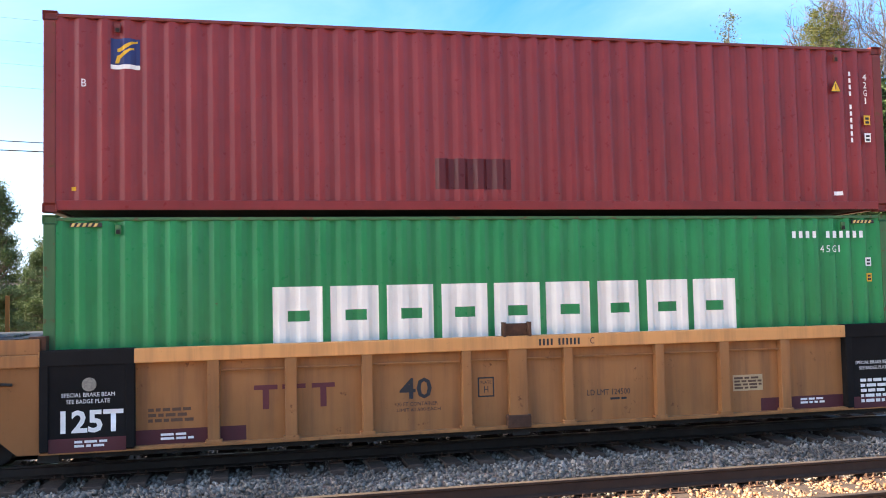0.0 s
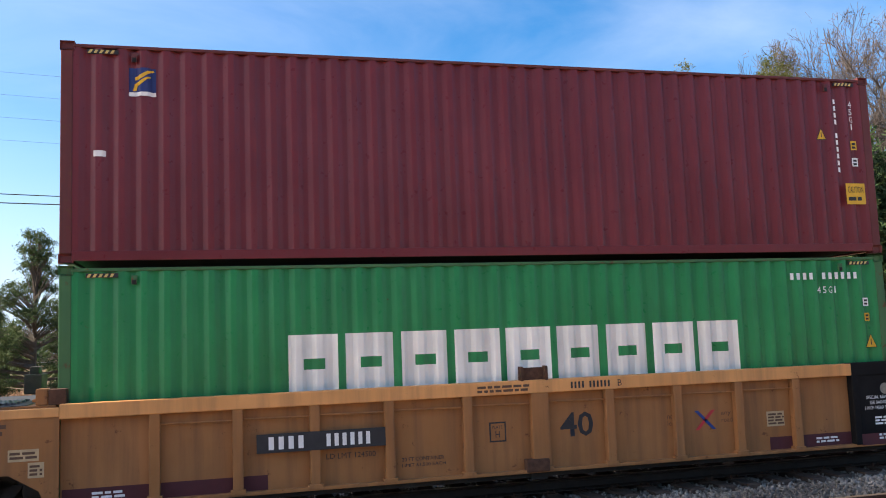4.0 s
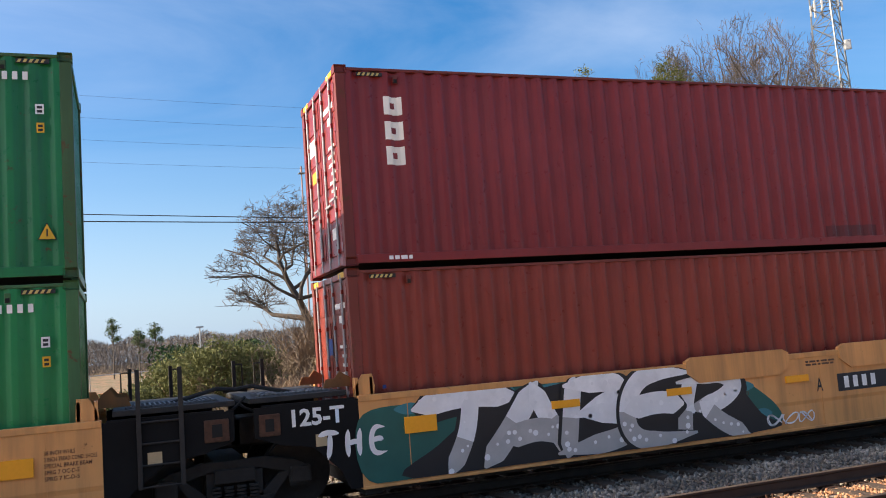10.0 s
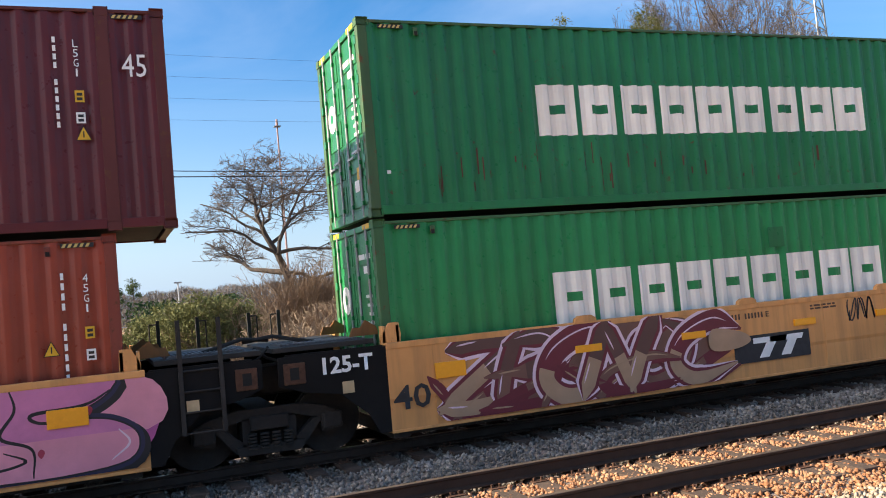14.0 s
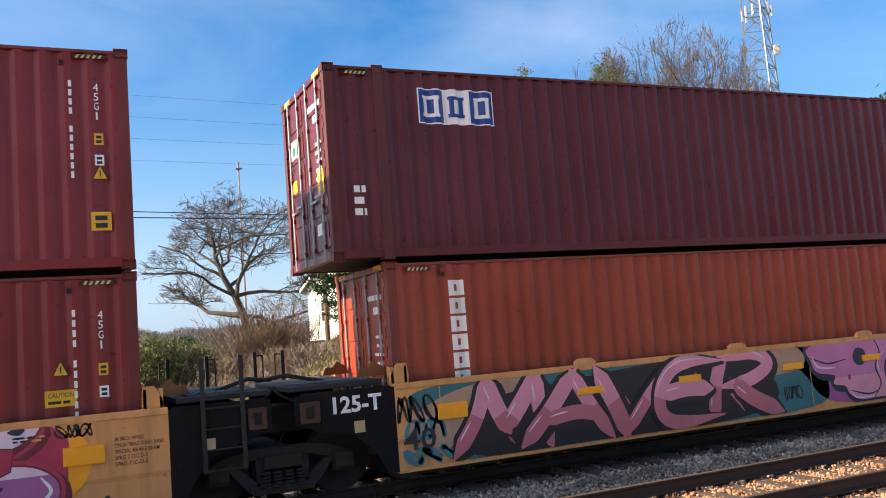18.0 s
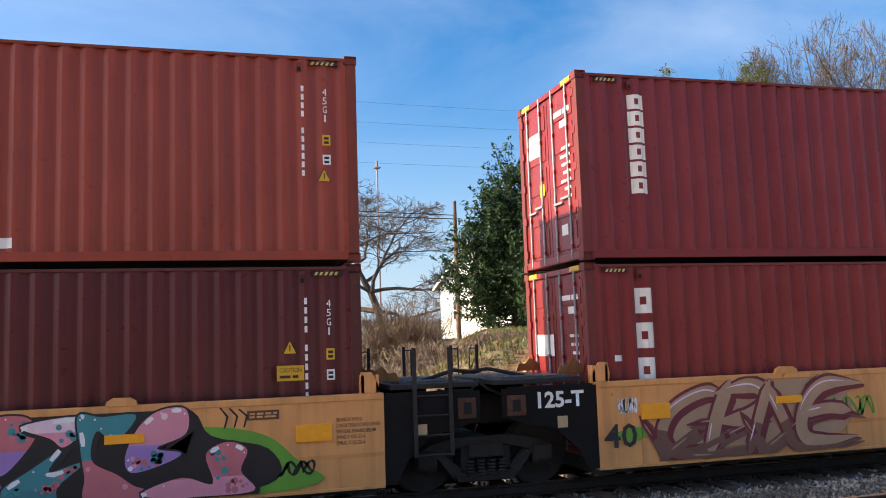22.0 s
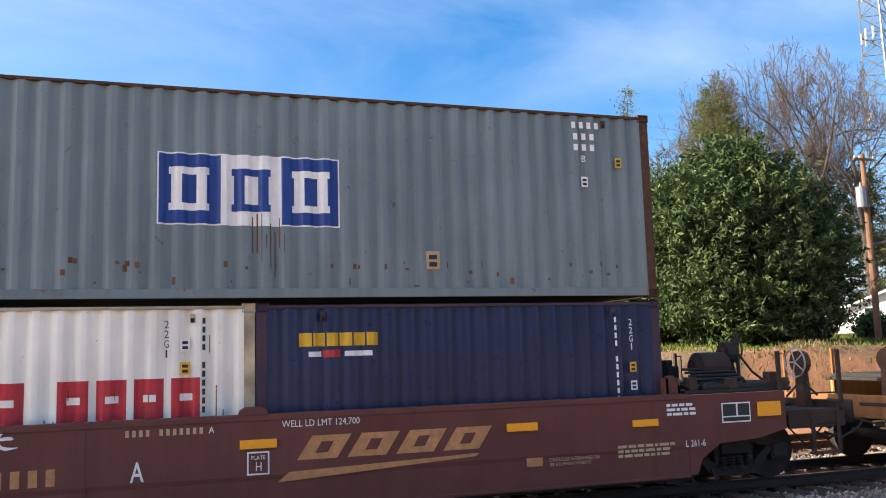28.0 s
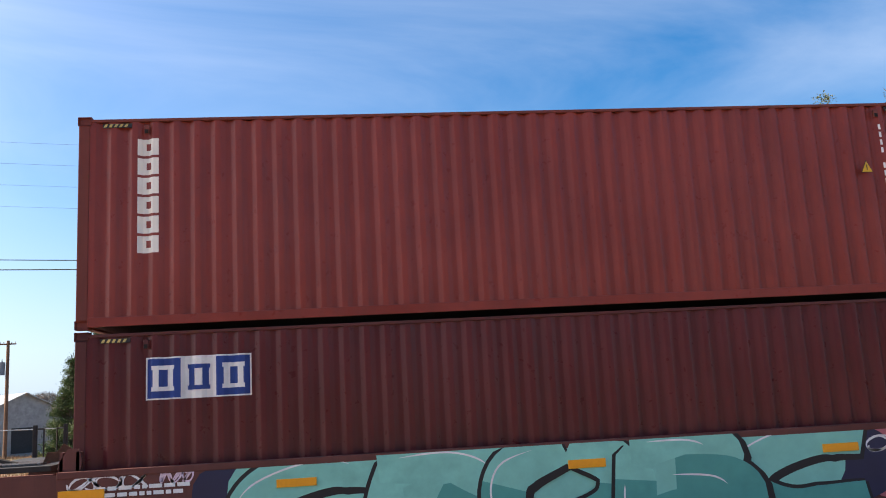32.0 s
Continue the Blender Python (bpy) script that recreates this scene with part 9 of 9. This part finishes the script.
def house(x, y, z, w, d, wall_h, roof_h, turn, label, boards=True):
    t = tagged(new("house"), label, "house")
    t.matrix_basis = pose(x, y, z, 0, 0, turn)
    bm = bmesh.new()
    prism(bm, [(-w / 2, -0.3), (w / 2, -0.3), (w / 2, wall_h), (0, wall_h + roof_h), (-w / 2, wall_h)], 0, d)
    part("wall", bm, SIDING, t)
    bm = bmesh.new()
    n = int((wall_h + roof_h) / 0.22)
    for i in range(n):
        zz = 0.1 + i * 0.22
        half = w / 2 if zz < wall_h else w / 2 * (wall_h + roof_h - zz) / roof_h
        if half > 0.2:
            box(bm, -half + 0.02, half - 0.02, -0.022, 0.0, zz, zz + 0.19)
    ob = part("clapboard", bm, SIDING, t)
    tagged(ob, kind="stuff")
    bm = bmesh.new()
    for s in (-1, 1):
        prism(bm, [(s * (w / 2 + 0.35), wall_h - 0.28), (0, wall_h + roof_h), (0, wall_h + roof_h + 0.14), (s * (w / 2 + 0.35), wall_h - 0.14)], -0.35, d + 0.35)
    part("roof", bm, ROOF, t)
    bm = bmesh.new()
    for s in (-1, 1):
        prism(bm, [(s * (w / 2 + 0.36), wall_h - 0.30), (0, wall_h + roof_h - 0.02), (0, wall_h + roof_h + 0.16), (s * (w / 2 + 0.36), wall_h - 0.12)], -0.40, -0.34)
    part("gable_trim", bm, SIDING, t)
    for q in (-w * 0.24, w * 0.24):
        wi = part("window", boxes((q - 0.45, q + 0.45, -0.05, 0.0, 0.9, 2.3)), SIDING, t)
        part("pane", boxes((q - 0.36, q + 0.36, -0.062, -0.04, 0.98, 1.58), (q - 0.36, q + 0.36, -0.062, -0.04, 1.64, 2.22)), GLASS, wi)
    return t


hx, hy = polar(17.85, 58)
house(hx, hy, 2.4, 6.0, 9, 3.3, 2.9, -56, "white clapboard house with a steep gable beside the evergreen")
hx, hy = polar(46.3, 74)
house(hx, hy, 2.5, 9.0, 7, 2.2, 1.6, -44, "low white house behind the lawn")


def shed():
    x, y = polar(-20.2, 78)
    t = tagged(new("shed"), "long grey tin shed with a low gable roof", "shed")
    t.matrix_basis = pose(x, y, -0.6, 0, 0, 40)
    bm = bmesh.new()
    prism(bm, [(-3.0, -0.6), (3.0, -0.6), (3.0, 3.3), (0, 4.7), (-3.0, 3.3)], 0, 10)
    part("wall", bm, TIN, t)
    bm = bmesh.new()
    for s in (-1, 1):
        prism(bm, [(s * 3.3, 3.16), (0, 4.7), (0, 4.78), (s * 3.3, 3.24)], -0.3, 10.3)
    part("roof", bm, BARE, t)
    part("door", boxes((-1.0, 1.0, -0.03, 0.0, 0.0, 2.0)), simple("dark_doorway", (0.05, 0.05, 0.05), 0.9), t)


shed()


def utility_pole(az, dist, z0, high, label, arm=True, transformer=False, group=""):
    x, y = polar(az, dist)
    t = tagged(new("utility_pole"), label, "utility pole", group)
    t.location = (x, y, z0)
    part("post", rod(bmesh.new(), (0, 0, -1.6), (0, 0, high), 0.16, 10, 0.11), POLE, t)
    if arm:
        part("crossarm", boxes((-0.6, 0.6, -0.13, -0.03, high - 0.32, high - 0.22)), POLE, t)
        for q in (-0.54, -0.28, 0.28, 0.54):
            part("insulator", rod(bmesh.new(), (q, -0.08, high - 0.22), (q, -0.08, high - 0.11), 0.035, 8, 0.03), BARE, t)
    if transformer:
        part("transformer", rod(rod(bmesh.new(), (-0.36, -0.1, high - 2.55), (-0.36, -0.1, high - 1.60), 0.22, 14), (-0.36, -0.1, high - 1.60), (-0.36, -0.1, high - 1.38), 0.05, 8, 0.03), TANK, t)
    return t


utility_pole(44.95, 44, 2.9, 7.9, "wooden utility pole with a transformer by the lawn", True, True)
utility_pole(16.75, 53, 2.6, 8.0, "wooden pole half hidden by the evergreen", False)
utility_pole(-21.2, 72, -1.0, 8.9, "wooden utility pole beside the shed", True, True)


def wire(pts, r, label, sag=0.0, n=24):
    cu = []
    for a, b in zip(pts, pts[1:]):
        for i in range(n):
            f0, f1 = i / n, (i + 1) / n
            p = Vector(a).lerp(Vector(b), f0) - Vector((0, 0, 4 * sag * f0 * (1 - f0)))
            q = Vector(a).lerp(Vector(b), f1) - Vector((0, 0, 4 * sag * f1 * (1 - f1)))
            cu.append((tuple(p), tuple(q), r, r))
    tagged(hang("overhead_wire", tube(cu, "overhead_wire", WIRE, 4)), label, "cable", "overhead wires")


def at(az, el, y):
    """A place at depth y on the line of sight from the eye."""
    x = y * math.tan(radians(az))
    return (x, y, EYE + math.hypot(x, y) * math.tan(radians(el)))


utility_pole(-36.0, 62, -1.2, 13.0, "wooden pole that carries the cables past the field", True)
lp = polar(-36.0, 62)
rp = polar(16.75, 53)
wire([(lp[0], lp[1], 11.79), (rp[0], rp[1], 9.71)], 0.026, "thick black cable along the railway", 0.12)
wire([(lp[0], lp[1], 11.06), (rp[0], rp[1], 9.48)], 0.030, "lower thick black cable along the railway", 0.12)


def steel_pole(x, y, high):
    t = tagged(new("power_pole"), "tall steel pole of the power line", "power pole", "power line poles")
    t.location = (x, y, -1.5)
    part("post", rod(bmesh.new(), (0, 0, 0), (0, 0, high), 0.45, 10, 0.2), LATTICE, t)
    for k in range(4):
        part("arm", rod(bmesh.new(), (0, 0, high - 0.6 - 3.1 * k), (0, -1.6, high - 0.4 - 3.1 * k), 0.08, 6), LATTICE, t)


steel_pole(-100, 121.6, 46.5)
steel_pole(101, 129.6, 41.0)
for k in range(4):
    wire([(-100, 120, 44.6 - 3.1 * k), (101, 128, 39.1 - 3.1 * k)], 0.014, "thin far power line", 3.2)


def mast():
    x, y = polar(11.6, 250)
    t = tagged(new("radio_mast"), "thin red mast far behind the oak", "mast")
    t.location = (x, y, 0)
    h = 1.95 + 250 * math.tan(radians(11.9))
    part("shaft", rod(bmesh.new(), (0, 0, 0), (0, 0, h - 1.5), 0.34, 8, 0.22), MAST, t)
    part("platform", boxes((-0.9, 0.9, -0.9, 0.9, h - 1.6, h - 1.35)), LATTICE, t)
    part("antenna", rod(bmesh.new(), (0, 0, h - 1.5), (0, 0, h + 0.6), 0.35, 8, 0.3), MAST, t)


mast()


ANTENNA = simple("grey_white_antenna", (0.46, 0.47, 0.47), 0.6, 0, 0.15, 5)


def cell_tower():
    x, y = polar(46.4, 100)
    t = tagged(new("cell_tower"), "grey lattice tower hung with white antennas", "tower")
    t.matrix_basis = pose(x, y, 0, 0, 0, -30)
    h = 48.0
    wid = lambda z: 2.7 - 1.45 * z / h
    legs = [(math.cos(a), math.sin(a)) for a in (0.5, 2.594, 4.689)]
    for cx, cy in legs:
        part("leg", tube_bm([((cx * wid(0), cy * wid(0), 0), (cx * wid(h), cy * wid(h), h))], 0.10), LATTICE, t)
    n = 22
    for k in range(n):
        z0, z1 = h * k / n, h * (k + 1) / n
        seg = []
        for i in range(3):
            a, b = legs[i], legs[(i + 1) % 3]
            p = lambda c, z: (c[0] * wid(z), c[1] * wid(z), z)
            seg += [(p(a, z0), p(b, z1)), (p(b, z0), p(a, z1)), (p(a, z1), p(b, z1))]
        tagged(part("bracing", tube_bm(seg, 0.045), LATTICE, t), kind="stuff")
    for z in (34.6, 39.6, 45.0):
        part("antenna_ring", tube_bm([((1.5 * math.cos(a), 1.5 * math.sin(a), z), (1.5 * math.cos(b), 1.5 * math.sin(b), z)) for a, b in [(i * 0.5236, (i + 1) * 0.5236) for i in range(12)]], 0.06), LATTICE, t)
        for i in range(12):
            if (i + int(z)) % 5:
                a = i * 0.5236
                cx, cy = 1.6 * math.cos(a), 1.6 * math.sin(a)
                part("antenna", boxes((cx - 0.10, cx + 0.10, cy - 0.10, cy + 0.10, z - 0.62, z + 0.62), bevel=0.03), ANTENNA, t)
    part("dish", boxes((1.2, 1.9, -0.6, -0.3, 29.5, 30.6), bevel=0.12), ANTENNA, t)
    part("dish", boxes((-1.6, -1.1, 0.6, 1.1, 25.5, 26.4), bevel=0.12), ANTENNA, t)


def tube_bm(segs, r):
    bm = bmesh.new()
    for a, b in segs:
        rod(bm, a, b, r, 5)
    return bm


cell_tower()


def fence():
    t = tagged(new("chain_link_fence"), "galvanised chain-link fence along the field", "fence")
    pts = [(-44 + 3.0 * i, 58 - 0.05 * i) for i in range(18)]
    for (x, y) in pts:
        z = ground_z(x, y)
        part("post", rod(bmesh.new(), (x, y, z - 0.1), (x, y, z + 2.15), 0.035, 6), BARE, t)
    for (xa, ya), (xb, yb) in zip(pts, pts[1:]):
        za, zb = ground_z(xa, ya), ground_z(xb, yb)
        part("top_rail", rod(bmesh.new(), (xa, ya, za + 2.1), (xb, yb, zb + 2.1), 0.03, 6), BARE, t)


fence()


def light_pole(az, dist, top):
    x, y = polar(az, dist)
    t = tagged(new("light_pole"), "tall steel floodlight pole beyond the field", "light pole", "floodlight poles")
    t.location = (x, y, -1.2)
    part("post", rod(bmesh.new(), (0, 0, 0), (0, 0, top), 0.10, 8, 0.07), BARE, t)
    part("lamp_head", boxes((-0.38, 0.38, -0.1, 0.1, top - 0.07, top + 0.09)), BARE, t)


light_pole(-5.2, 92, 6.6)
light_pole(4.6, 95, 6.4)



# ---------------------------------------------------------------- motion
def rolled(t):
    for (ta, sa), (tb, sb) in zip(ROLLED, ROLLED[1:]):
        if ta <= t <= tb:
            return sa + (sb - sa) * (t - ta) / (tb - ta)
    return ROLLED[-1][1]


def motions():
    for thing, x, y, z in TRAIN:
        walk(thing, [(t, pose(x + s, y, z)) for t, s in ROLLED])
    step = 4.0 / 30
    times = [k * step for k in range(int(32.0 / step) + 1)] + [32.0]
    for w, q in WHEELS:
        walk(w, [(t, pose(q, 0, 0.44) @ Matrix.Rotation(rolled(t) / 0.46, 4, "Y")) for t in times])


motions()
